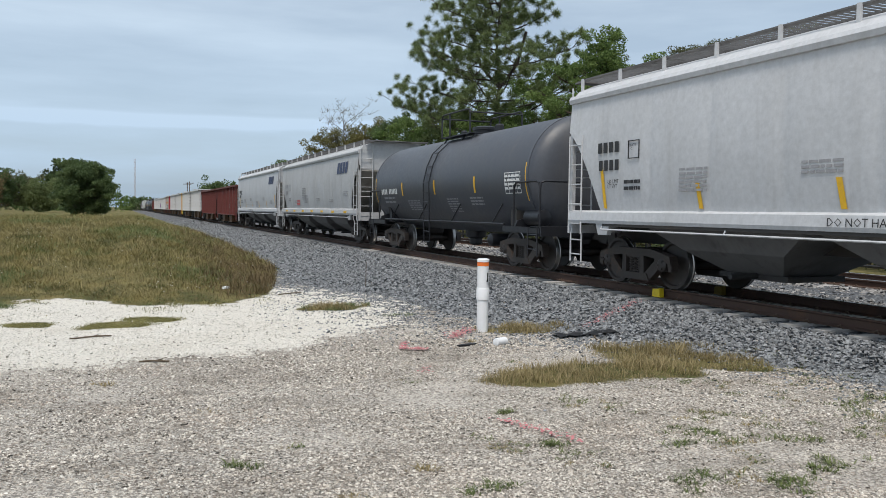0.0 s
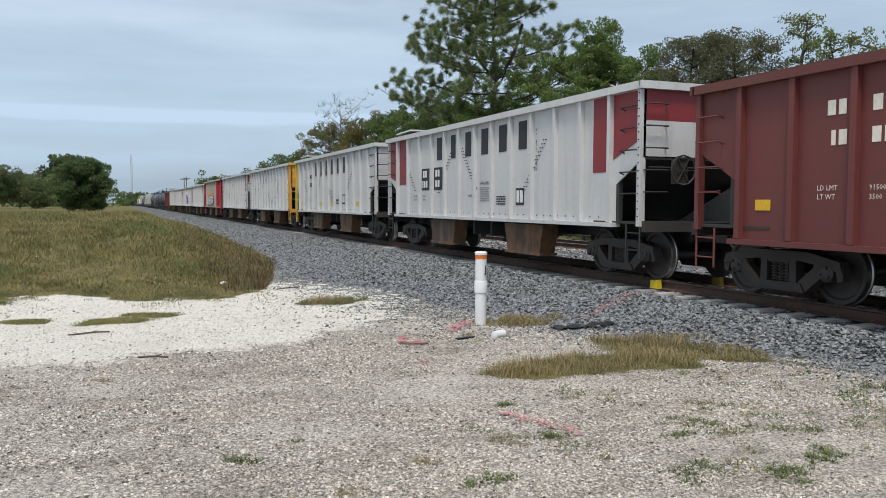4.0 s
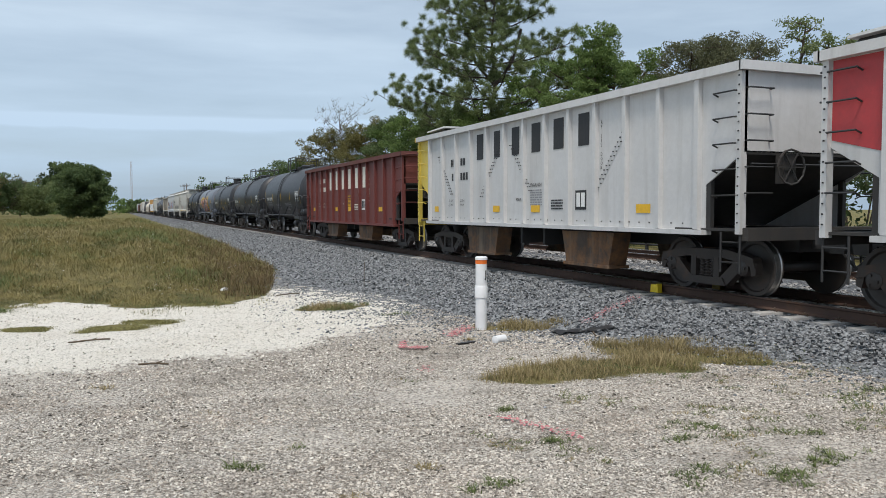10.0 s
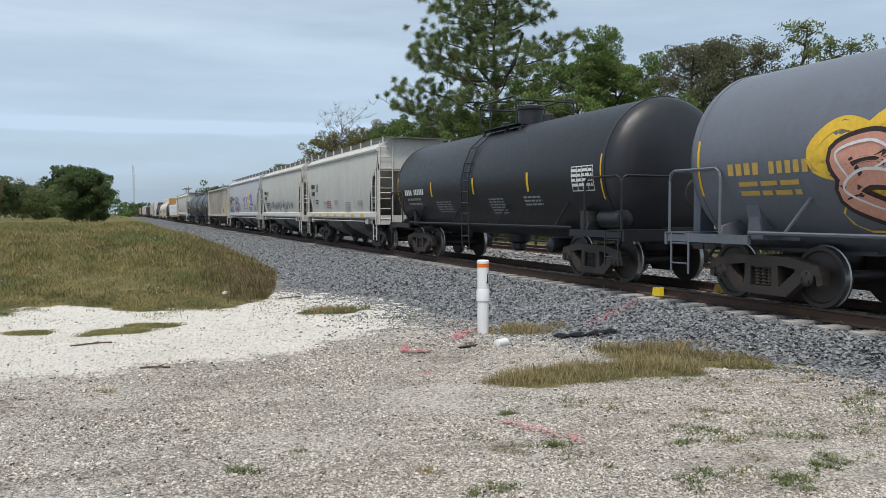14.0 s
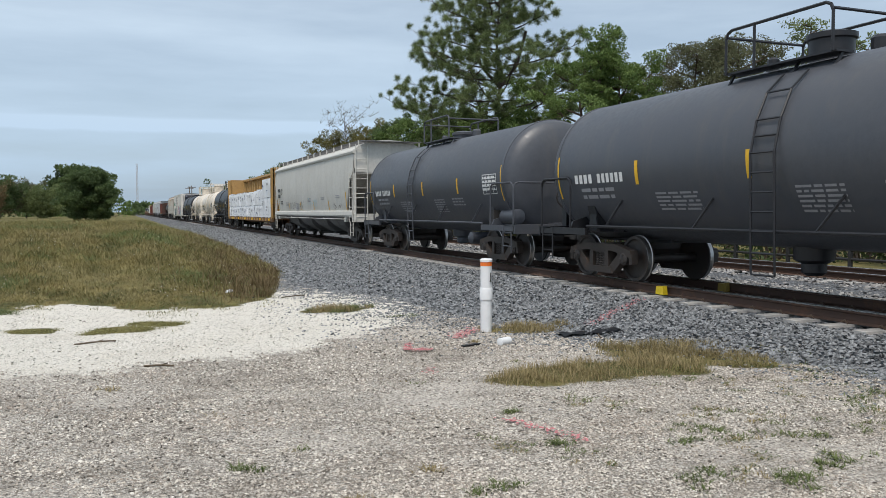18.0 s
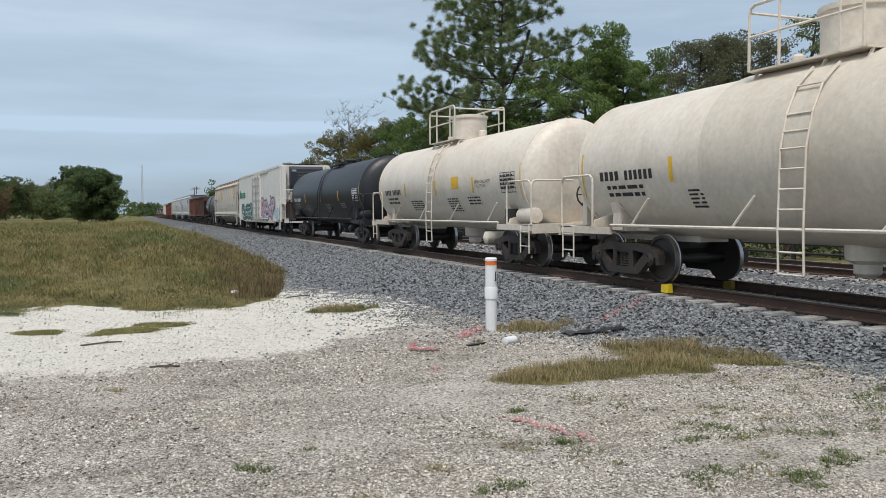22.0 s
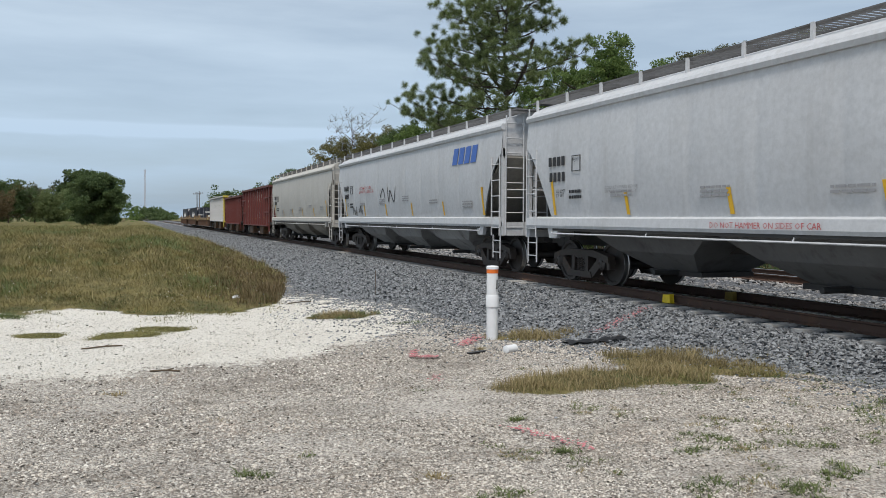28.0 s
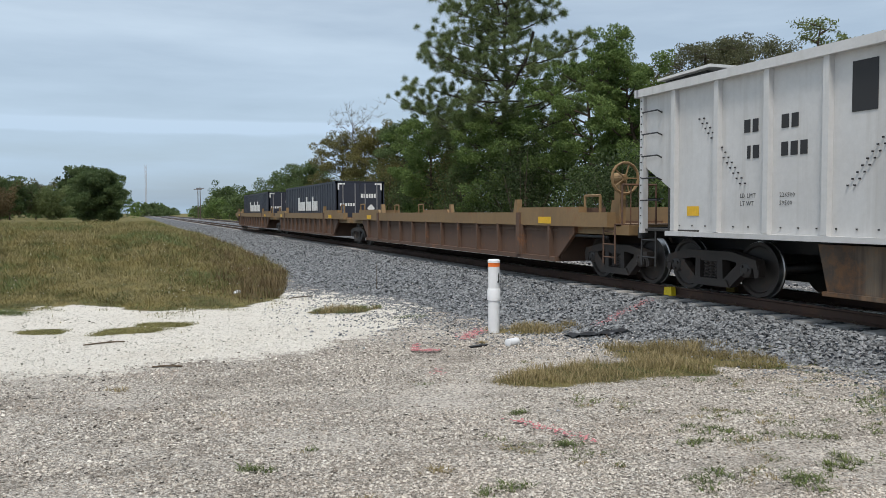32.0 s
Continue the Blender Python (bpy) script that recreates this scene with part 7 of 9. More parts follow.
def turf_blades(name, trans=0.3):
    """Blades that take the drifts' colour, each a little lighter or darker."""
    m, N, K, b, nt = nodes_of(name)
    co = N("ShaderNodeTexCoord").outputs["Object"]
    isl = N("ShaderNodeNewGeometry").outputs["Random Per Island"]
    base = turf_colour(N, K, co)
    col = blend(N, K, ramp(N, K, isl, 0.4, 1.0, 0.0, 0.45), base, (0.27, 0.225, 0.10, 1))
    col = blend(N, K, ramp(N, K, isl, 0.3, 0.0, 0.0, 0.4), col, (0.07, 0.07, 0.028, 1))
    K(col, b.inputs["Base Color"])
    b.inputs["Roughness"].default_value = 0.65
    b.inputs["Specular IOR Level"].default_value = 0.2
    tr = N("ShaderNodeBsdfTranslucent")
    K(col, tr.inputs["Color"])
    mx = N("ShaderNodeMixShader")
    mx.inputs[0].default_value = trans
    out = next(n for n in nt.nodes if n.type == "OUTPUT_MATERIAL")
    K(b.outputs[0], mx.inputs[1])
    K(tr.outputs[0], mx.inputs[2])
    K(mx.outputs[0], out.inputs[0])
    return m


def loose_rock(name):
    """Lot stones: mostly grey-brown clods, some buff, a few white shells."""
    m, N, K, b, nt = nodes_of(name)
    isl = N("ShaderNodeNewGeometry").outputs["Random Per Island"]
    co = N("ShaderNodeTexCoord").outputs["Object"]
    n = noise_node(N, K, co, 60, 4, 0.65)
    drift = noise_node(N, K, co, 0.8, 5, 0.6)
    damp = noise_node(N, K, co, 0.9, 6, 0.68, (0.7, 1.7, 1.0))
    col = blend(N, K, ramp(N, K, isl, 0.0, 0.50), (0.150, 0.132, 0.112, 1), (0.46, 0.415, 0.36, 1))
    col = blend(N, K, ramp(N, K, isl, 0.45, 0.75), col, (0.66, 0.615, 0.545, 1))
    col = blend(N, K, ramp(N, K, isl, 0.88, 1.0), col, (0.80, 0.77, 0.705, 1))
    col = blend(N, K, ramp(N, K, n, 0.45, 0.7, 0.0, 0.35), col, (0.22, 0.19, 0.155, 1))
    col = blend(N, K, ramp(N, K, drift, 0.50, 0.70, 0.0, 0.30), col, (0.50, 0.40, 0.32, 1))
    col = blend(N, K, ramp(N, K, damp, 0.50, 0.66, 0.0, 0.55), col, (0.15, 0.132, 0.112, 1))
    col = blend(N, K, ramp(N, K, damp, 0.46, 0.34, 0.0, 0.35), col, (0.70, 0.655, 0.59, 1))
    K(col, b.inputs["Base Color"])
    b.inputs["Roughness"].default_value = 0.92
    b.inputs["Specular IOR Level"].default_value = 0.2
    return m


def ground_material():
    m, N, K, b, nt = nodes_of("lot_and_field_ground")
    co = N("ShaderNodeTexCoord").outputs["Object"]
    at = N("ShaderNodeAttribute")
    at.attribute_name = "zone"
    sep = N("ShaderNodeSeparateColor")
    K(at.outputs["Color"], sep.inputs[0])
    fine = noise_node(N, K, co, 55, 6, 0.75)
    mid = noise_node(N, K, co, 6.0, 6, 0.65)
    big = noise_node(N, K, co, 0.7, 5, 0.6)
    ragged = noise_node(N, K, co, 3.2, 8, 0.78)

    def cells(scale):
        v = N("ShaderNodeTexVoronoi")
        v.inputs["Scale"].default_value = scale
        K(co, v.inputs["Vector"])
        c = N("ShaderNodeSeparateColor")
        K(v.outputs["Color"], c.inputs[0])
        return v.outputs["Distance"], c.outputs[0], c.outputs[1]

    def frayed(zone, amount=1.3):
        """A zone's soft border broken up into patches."""
        f = N("ShaderNodeMath")
        f.operation = "MULTIPLY_ADD"
        f.inputs[1].default_value = amount
        K(ragged, f.inputs[0])
        K(zone, f.inputs[2])
        return ramp(N, K, f.outputs[0], 0.5 * amount + 0.38, 0.5 * amount + 0.62)

    damp = noise_node(N, K, co, 0.9, 6, 0.68, (0.7, 1.7, 1.0))
    da, ra, sa = cells(38)
    db, rb, sb = cells(85)
    dc, rc, sc = cells(17)
    # shell rock: clods and grit of mixed tone, painted gap shade, buff and dusty drifts
    grit = blend(N, K, ra, (0.36, 0.325, 0.28, 1), (0.72, 0.67, 0.595, 1))
    grit = blend(N, K, ramp(N, K, rb, 0.62, 0.80, 0.0, 0.8), grit, (0.84, 0.80, 0.73, 1))
    grit = blend(N, K, ramp(N, K, sb, 0.66, 0.82, 0.0, 0.8), grit, (0.12, 0.105, 0.088, 1))
    grit = blend(N, K, ramp(N, K, at.outputs["Alpha"], 0.5, 1.0, 0.0, 0.40), grit, (0.24, 0.21, 0.175, 1))
    grit = blend(N, K, ramp(N, K, at.outputs["Alpha"], 0.50, 0.10, 0.0, 0.8), grit, (0.66, 0.61, 0.545, 1))
    grit = blend(N, K, ramp(N, K, mid, 0.52, 0.75, 0.0, 0.35), grit, (0.36, 0.285, 0.215, 1))
    grit = blend(N, K, ramp(N, K, big, 0.45, 0.7, 0.0, 0.35), grit, (0.68, 0.625, 0.55, 1))
    # cell borders darkened: shade between the clods, put into the colour
    grit = blend(N, K, ramp(N, K, da, 0.42, 0.75, 0.0, 0.6), grit, (0.12, 0.105, 0.09, 1))
    grit = blend(N, K, ramp(N, K, damp, 0.50, 0.66, 0.0, 0.45), grit, (0.21, 0.185, 0.155, 1))
    sand = blend(N, K, ramp(N, K, fine, 0.3, 0.7), (0.64, 0.60, 0.53, 1), (0.86, 0.825, 0.75, 1))
    sand = blend(N, K, ramp(N, K, mid, 0.56, 0.8, 0.0, 0.35), sand, (0.50, 0.46, 0.39, 1))
    sand = blend(N, K, ramp(N, K, big, 0.46, 0.64, 0.0, 0.45), sand, (0.64, 0.59, 0.51, 1))
    sand = blend(N, K, ramp(N, K, sa, 0.80, 0.92, 0.0, 0.65), sand, (0.36, 0.33, 0.285, 1))
    turf = turf_colour(N, K, co)
    turf = blend(N, K, ramp(N, K, fine, 0.42, 0.66, 0.0, 0.65), turf, (0.05, 0.042, 0.02, 1))
    rock = blend(N, K, rc, (0.11, 0.116, 0.124, 1), (0.31, 0.325, 0.34, 1))
    # colour carries the shade deep in the gaps between ballast stones
    rock = blend(N, K, ramp(N, K, dc, 0.25, 0.6, 0.0, 0.8), rock, (0.05, 0.05, 0.055, 1))
    col = blend(N, K, frayed(sep.outputs[2], 2.4), grit, sand)
    col = blend(N, K, frayed(sep.outputs[1]), col, turf)
    col = blend(N, K, frayed(sep.outputs[0], 0.8), col, rock)
    K(col, b.inputs["Base Color"])
    b.inputs["Roughness"].default_value = 0.95
    b.inputs["Specular IOR Level"].default_value = 0.2
    hsum = N("ShaderNodeMath")
    hsum.operation = "MULTIPLY_ADD"
    hsum.inputs[1].default_value = -0.8
    K(da, hsum.inputs[0])
    K(fine, hsum.inputs[2])
    bumped(N, K, b, hsum.outputs[0], 0.9, 0.03)
    return m


def spaced(a, b, fine_a, fine_b, d, grow=1.18):
    """Coordinates from a to b, d apart within the fine stretch, wider and wider outside."""
    mid = list(np.arange(fine_a, fine_b + d / 2, d))
    lo, hi, s = [], [], d
    v = fine_a
    while v > a:
        s *= grow
        v -= s
        lo.append(max(v, a))
    v, s = fine_b, d
    while v < b:
        s *= grow
        v += s
        hi.append(min(v, b))
    return np.array(lo[::-1] + mid + hi)


def grid_mesh(name, xs, ys, mat):
    X, Y = np.meshgrid(xs, ys)
    Z = height(X, Y)
    nx, ny = len(xs), len(ys)
    me = bpy.data.meshes.new(name)
    me.vertices.add(nx * ny)
    me.vertices.foreach_set("co", np.stack([X, Y, Z], -1).ravel().astype(np.float32))
    i = np.arange(nx * ny).reshape(ny, nx)
    q = np.stack([i[:-1, :-1], i[:-1, 1:], i[1:, 1:], i[1:, :-1]], -1).reshape(-1, 4)
    fill(me, q)
    b, g, s = zones(X, Y)
    attr = me.attributes.new("zone", "FLOAT_COLOR", "POINT")
    attr.data.foreach_set("color", np.stack([b, g, s, clods(X, Y)], -1).ravel().astype(np.float32))
    me.materials.append(mat)
    me.polygons.foreach_set("use_smooth", np.ones(len(q), bool))
    return me


def fill(me, q):
    """Gives a mesh its faces, q: rows of equal length."""
    n, k = q.shape
    me.loops.add(n * k)
    me.loops.foreach_set("vertex_index", q.ravel().astype(np.int32))
    me.polygons.add(n)
    me.polygons.foreach_set("loop_start", np.arange(0, n * k, k, dtype=np.int32))
    me.update(calc_edges=True)


def swarm(name, base_v, base_f, pos, size, rng, mat, squash=0.7, tilt=1.2):
    """Many small copies of one shape, scattered, turned and scaled, joined in one mesh."""
    n, nv = len(pos), len(base_v)
    v = np.repeat(base_v[None], n, 0)
    v = v * (1 + rng.uniform(-0.28, 0.28, (n, nv, 3)))
    sc = size[:, None, None] * np.stack([rng.uniform(0.8, 1.3, n), rng.uniform(0.8, 1.3, n), rng.uniform(0.6, 1.0, n) * squash], -1)[:, None, :]
    v = v * sc
    a = rng.uniform(0, 2 * np.pi, n)
    t = rng.uniform(-tilt, tilt, n)
    c, s = np.cos(t), np.sin(t)
    y2, z2 = v[..., 1] * c[:, None] - v[..., 2] * s[:, None], v[..., 1] * s[:, None] + v[..., 2] * c[:, None]
    v = np.stack([v[..., 0], y2, z2], -1)
    c, s = np.cos(a), np.sin(a)
    v = np.stack([v[..., 0] * c[:, None] - v[..., 1] * s[:, None], v[..., 0] * s[:, None] + v[..., 1] * c[:, None], v[..., 2]], -1) + pos[:, None, :]
    q = (base_f[None] + (np.arange(n) * nv)[:, None, None]).reshape(-1, base_f.shape[1])
    me = bpy.data.meshes.new(name)
    me.vertices.add(n * nv)
    me.vertices.foreach_set("co", v.ravel().astype(np.float32))
    fill(me, q)
    me.materials.append(mat)
    return new(name, me)


CHIP_V = np.array([(-1, -0.8, -0.6), (0.9, -1, -0.6), (1, 0.9, -0.6), (-0.8, 1, -0.6), (-0.35, -0.3, 0.8), (0.4, 0.3, 0.9)]) * 0.5
CHIP_F = np.array([(0, 1, 5), (0, 5, 4), (1, 2, 5), (2, 3, 4), (2, 4, 5), (3, 0, 4)])


def blades(name, pos, length, rng, mat, width=0.006, lean=0.5, rise=1.0):
    """Grass: bent strips of a quad and a tip."""
    n = len(pos)
    a = rng.uniform(0, 2 * np.pi, n)
    d = np.stack([np.cos(a), np.sin(a), np.zeros(n)], -1)
    w = np.stack([-np.sin(a), np.cos(a), np.zeros(n)], -1) * (width * rng.uniform(0.6, 1.4, n))[:, None]
    k = (length * rng.uniform(0.1, lean, n))[:, None]
    up = np.array([0, 0, rise])
    L = length[:, None]
    p0, p1, p2 = pos, pos + d * k * 0.35 + up * L * 0.55, pos + d * k + up * L * 0.92
    v = np.stack([p0 - w, p0 + w, p1 + w * 0.8, p1 - w * 0.8, p2], 1)
    q = (np.array([(0, 1, 2), (0, 2, 3), (3, 2, 4)])[None] + (np.arange(n) * 5)[:, None, None]).reshape(-1, 3)
    me = bpy.data.meshes.new(name)
    me.vertices.add(n * 5)
    me.vertices.foreach_set("co", v.ravel().astype(np.float32))
    fill(me, q)
    me.materials.append(mat)
    return new(name, me)


GROUND = ground_material()
xs = spaced(-1400, 1400, -4, 9, 0.11)
ys = spaced(-900, 2600, 3.5, 26, 0.13, 1.10)
ground = tagged(new("ground", grid_mesh("ground", xs, ys, GROUND)), "pale shell-rock lot, rough grass and grey ballast slope", "ground", kind="structure")

BALLAST = stones("ballast_stone", (0.085, 0.092, 0.098), (0.370, 0.388, 0.405))
PALE_BALLAST = stones("pale_ballast_stone", (0.14, 0.135, 0.13), (0.48, 0.465, 0.45))
SHELL_PALE = stones("bleached_shell", (0.48, 0.45, 0.39), (0.90, 0.87, 0.80))
SEED_HEAD = flat("seed_heads", (0.55, 0.53, 0.46), 0.8)
PALE_STRAW = leafy("pale_straw_blades", (0.17, 0.150, 0.060), (0.36, 0.300, 0.145), 0.3)
SHELL = loose_rock("shell_rock")
DRY = turf_blades("dry_grass_blades")
GREEN = leafy("weed_green", (0.075, 0.105, 0.035), (0.19, 0.22, 0.085), 0.3)
STRAW_GREEN = leafy("worn_turf_blades", (0.11, 0.115, 0.04), (0.30, 0.27, 0.10), 0.3)
RUSSET = leafy("russet_weeds", (0.075, 0.060, 0.028), (0.23, 0.165, 0.085), 0.3)
STRAW = leafy("straw_blades", (0.185, 0.150, 0.072), (0.44, 0.355, 0.19), 0.35)


def scatter():
    rng = np.random.default_rng(5)

    def spots(n, x0, x1, y0, y1, power=1.6):
        x = rng.uniform(x0, x1, n)
        y = y0 + (y1 - y0) * rng.uniform(0, 1, n) ** power
        return x, y

    def thinning(n, x0, x1, y0, y1):
        """Spots that grow rarer with the square of the distance down the line."""
        return rng.uniform(x0, x1, n), 1 / rng.uniform(1 / y1, 1 / y0, n)

    # ballast on the slope towards the lot, dense near the camera
    x, y = spots(150000, 4.0, 9.55, 4.0, 110, 2.0)
    b, g, s = zones(x, y)
    b = np.where((x > 9.02) & (np.abs((y + 0.3) % 0.6 - 0.3) < 0.15), 0.0, b) * np.where(x > 9.40, 0.4, 1.0)
    keep = rng.uniform(0, 1, len(x)) < b
    x, y = x[keep], y[keep]
    pos = np.stack([x, y, height(x, y) + rng.uniform(0.0, 0.026, len(x)) - 0.014 * (x > 8.95)], -1)
    tagged(swarm("ballast_stones", CHIP_V, CHIP_F, pos, rng.uniform(0.026, 0.048, len(x)) * (1 + y / 60), rng, BALLAST, 0.85), "grey crushed ballast on the slope beside the track", "ballast", kind="stuff")
    # ballast that has rolled down over the white sand and the lot
    y = rng.uniform(5.0, 24.0, 24000)
    x = foot(y) + 0.15 - rng.exponential(np.interp(y, [5, 9, 11, 15, 20, 24], [0.3, 0.40, 0.85, 0.85, 0.5, 0.2]), len(y))
    b, g, s = zones(x, y)
    keep = (rng.uniform(0, 1, len(x)) > g * 0.9) & (x > 2.2) & (wobble(x, y, 0.3) + wobble(x, y, 0.11) > -0.5)
    x, y = x[keep], y[keep]
    size = rng.uniform(0.014, 0.040, len(x))
    tagged(swarm("rolled_ballast", CHIP_V, CHIP_F, np.stack([x, y, height(x, y) + size * 0.2], -1), size, rng, BALLAST, 0.8), "stray grey ballast stones among the white shell rock", "ballast", kind="stuff")
    # between and beyond the rails
    x, y = spots(16000, 9.7, 17.8, 5.0, 45, 1.4)
    keep = (np.abs(x - 9.6) > 0.09) & (np.abs(x - 11.1) > 0.09) & (np.abs(x - 15.45) > 0.09) & (np.abs(x - 16.95) > 0.09) & ~((np.abs(x - TRACK) < 1.3) & (np.abs((y + 0.3) % 0.6 - 0.3) < 0.14))
    x, y = x[keep], y[keep]
    pos = np.stack([x, y, height(x, y) + 0.004], -1)
    tagged(swarm("ballast_bed", CHIP_V, CHIP_F, pos, rng.uniform(0.04, 0.085, len(x)) * (1 + y / 60), rng, PALE_BALLAST), "pale grey ballast between the two tracks", "ballast", kind="stuff")
    # shell rock on the lot: clods, and bright and dark flecks of grit
    x, y = thinning(400000, -3.0, 8.4, 3.7, 19)
    b, g, s = zones(x, y)
    keep = rng.uniform(0, 1, len(x)) < (1 - b * 0.9) * (1 - np.minimum(g * 1.3, 0.98)) * (1 - 0.40 * s) * np.maximum(clods(x, y), 0.10) * (x < 1.35 * y + 0.8)
    x, y = x[keep], y[keep]
    keep = g[keep] < 0.5
    x, y = x[keep], y[keep]
    size = (0.008 + 0.024 * rng.uniform(0, 1, len(x)) ** 4.0) * (0.50 + 0.055 * y)
    pos = np.stack([x, y, height(x, y) + size * 0.15], -1)
    on_sand = zones(x, y)[2] + 0.35 * wobble(x, y, 0.4) > rng.uniform(0.2, 0.9, len(x))
    tagged(swarm("white_shell_chips", CHIP_V, CHIP_F, pos[on_sand], size[on_sand] * 0.85, rng, SHELL_PALE, 0.8), "bleached shell chips on the white sand", "gravel", kind="stuff")
    pos, size = pos[~on_sand], size[~on_sand]
    tagged(swarm("shell_rock_pebbles", CHIP_V, CHIP_F, pos, size, rng, SHELL, 0.9), "white and grey shell-rock pebbles strewn over the lot", "gravel", kind="stuff")
    # rough grass of the field: tussocks of many blades, tall and straw-coloured on the crown of the rise
    cx, cy = spots(30000, -14, 5.2, 15.2, 75, 2.0)
    b, g, s = zones(cx, cy)
    keep = (rng.uniform(0, 1, len(cx)) < g * (1 - b)) & (cx < foot(cy)) & (cx > -2.5 - cy * 0.16)
    cx, cy = cx[keep], cy[keep]
    lush = np.clip(0.5 + 0.6 * wobble(cx, cy * 0.6, 1.1) + 0.5 * wobble(cx + 5, cy * 0.6, 0.45), 0.10, 1.4)
    crest = np.interp(cy, [15.5, 18.5, 22, 28, 45], [0.30, 0.55, 0.9, 1.5, 1.9])
    per = 14
    k = np.repeat(np.arange(len(cx)), per)
    spread = 0.05 + 0.005 * cy[k]
    x, y = cx[k] + rng.normal(0, 1, len(k)) * spread, cy[k] + rng.normal(0, 1, len(k)) * spread * 1.4
    keep = (x < foot(y) - 0.05) & (y > grass_from(x) - 0.1)
    x, y, k = x[keep], y[keep], k[keep]
    ln = rng.uniform(0.05, 0.17, len(x)) * (0.35 + 0.9 * lush[k]) * crest[k]
    ln = ln + (rng.uniform(0, 1, len(x)) < 0.006 + 0.02 * step01(20, 28, y)) * rng.uniform(0.1, 0.3, len(x))
    pos = np.stack([x, y, height(x, y) - 0.01], -1)
    wide = 0.0042 + 0.00016 * y
    tint = (wobble(cx + 3, cy * 0.5, 1.9) + 0.6 * wobble(cx, cy * 0.5, 0.6) + rng.normal(0, 0.35, len(cx)))[k]
    for name, sel, mat, label in (("straw_grass", tint > 0.42, PALE_STRAW, "tall straw-coloured grass on the crown of the rise"),
                                  ("field_grass", (tint <= 0.42) & (tint > -0.62), DRY, "dry olive-brown rough grass on the rise"),
                                  ("green_grass", tint <= -0.62, GREEN, "green blades among the dry grass")):
        tagged(blades(name, pos[sel], ln[sel], rng, mat, wide[sel], 1.7, 0.85), label, "grass", kind="stuff")
    # taller brown weeds where the rise meets the ballast
    y = 16.6 + 45 * rng.uniform(0, 1, 30000) ** 1.8
    x = foot(y) - 0.15 - np.abs(rng.normal(0, 1.1, len(y)))
    b, g, s = zones(x, y)
    keep = (rng.uniform(0, 1, len(x)) < g) & (wobble(x, y, 0.45) + 0.6 * wobble(x, y, 0.2) > -0.3)
    x, y = x[keep], y[keep]
    pos = np.stack([x, y, height(x, y) - 0.01], -1)
    tagged(blades("brown_weeds", pos, rng.uniform(0.10, 0.42, len(x)) * np.clip(0.7 + 0.7 * wobble(x, y, 0.6), 0.2, 1.5), rng, RUSSET, 0.006, 1.2, 0.9), "tall brown weeds along the edge of the rise", "weeds", kind="stuff")
    # pale seed heads and small white flowers on the weeds
    x, y = spots(1100, -9, 5.0, 17, 40, 1.3)
    b, g, s = zones(x, y)
    keep = (g > 0.8) & (x < foot(y) - 0.1) & (wobble(x, y, 0.9) > 0.1)
    x, y = x[keep], y[keep]
    tagged(swarm("weed_flowers", CHIP_V, CHIP_F, np.stack([x, y, height(x, y) + rng.uniform(0.10, 0.30, len(x))], -1), rng.uniform(0.012, 0.028, len(x)), rng, SEED_HEAD, 0.8), "small white flower heads among the weeds", "weeds", kind="stuff")
    # brown grass at the foot of the ballast, ragged, taller on the far side
    x, y = spots(150000, 3.2, 8.2, 6.6, 15.5, 1.0)
    b, g, s = zones(x, y)
    patch = np.clip(0.75 + 0.8 * wobble(x, y, 0.30) + 0.5 * wobble(x + 2, y, 0.12), 0.05, 1.3)
    keep = rng.uniform(0, 1, len(x)) < g ** 1.3 * patch
    x, y, g, patch = x[keep], y[keep], g[keep], patch[keep]
    pos = np.stack([x, y, height(x, y) - 0.005], -1)
    ln = rng.uniform(0.03, 0.16, len(x)) * (0.45 + 0.6 * patch) * (0.35 + 0.65 * g) * np.interp(y - 0.2 * x, [5.8, 7.0, 8.5], [0.6, 1.1, 1.25])
    low = rng.uniform(0, 1, len(x)) < np.interp(y - 0.15 * x, [6.2, 7.2], [0.75, 0.12])
    tagged(blades("brown_grass_patch", pos[~low], ln[~low], rng, STRAW, 0.0032, 1.2, 0.95), "brown grass growing along the foot of the ballast", "grass", kind="stuff")
    tagged(blades("low_green_grass", pos[low], ln[low] * 0.55, rng, STRAW_GREEN, 0.0036, 2.2, 0.8), "low green grass at the edge of the brown patch", "grass", kind="stuff")
    x, y = spots(34000, -2.6, 1.6, 12.7, 15.2, 1.0)
    b, g, s = zones(x, y)
    keep = (rng.uniform(0, 1, len(x)) < g * 1.2 - 0.1) & (wobble(x, y, 0.25) > -0.45)
    x, y = x[keep], y[keep]
    tagged(blades("low_turf", np.stack([x, y, height(x, y)], -1), rng.uniform(0.01, 0.04, len(x)), rng, STRAW_GREEN, 0.005, 2.4, 0.6), "low worn turf showing through the white sand", "grass", kind="stuff")
    # thin tufts that fringe the border of sand and field
    x = rng.uniform(-4, 4.6, 5200)
    y = grass_from(x) - rng.exponential(0.45, len(x)) + 0.2
    keep = wobble(x, y, 0.22) + wobble(x, y, 0.6) > 0.25
    x, y = x[keep], y[keep]
    tagged(blades("fringe_grass", np.stack([x, y, height(x, y)], -1), rng.uniform(0.015, 0.07, len(x)), rng, STRAW_GREEN, 0.006, 1.9, 0.8), "thin tufts of grass at the border of the sand", "grass", kind="stuff")


scatter()


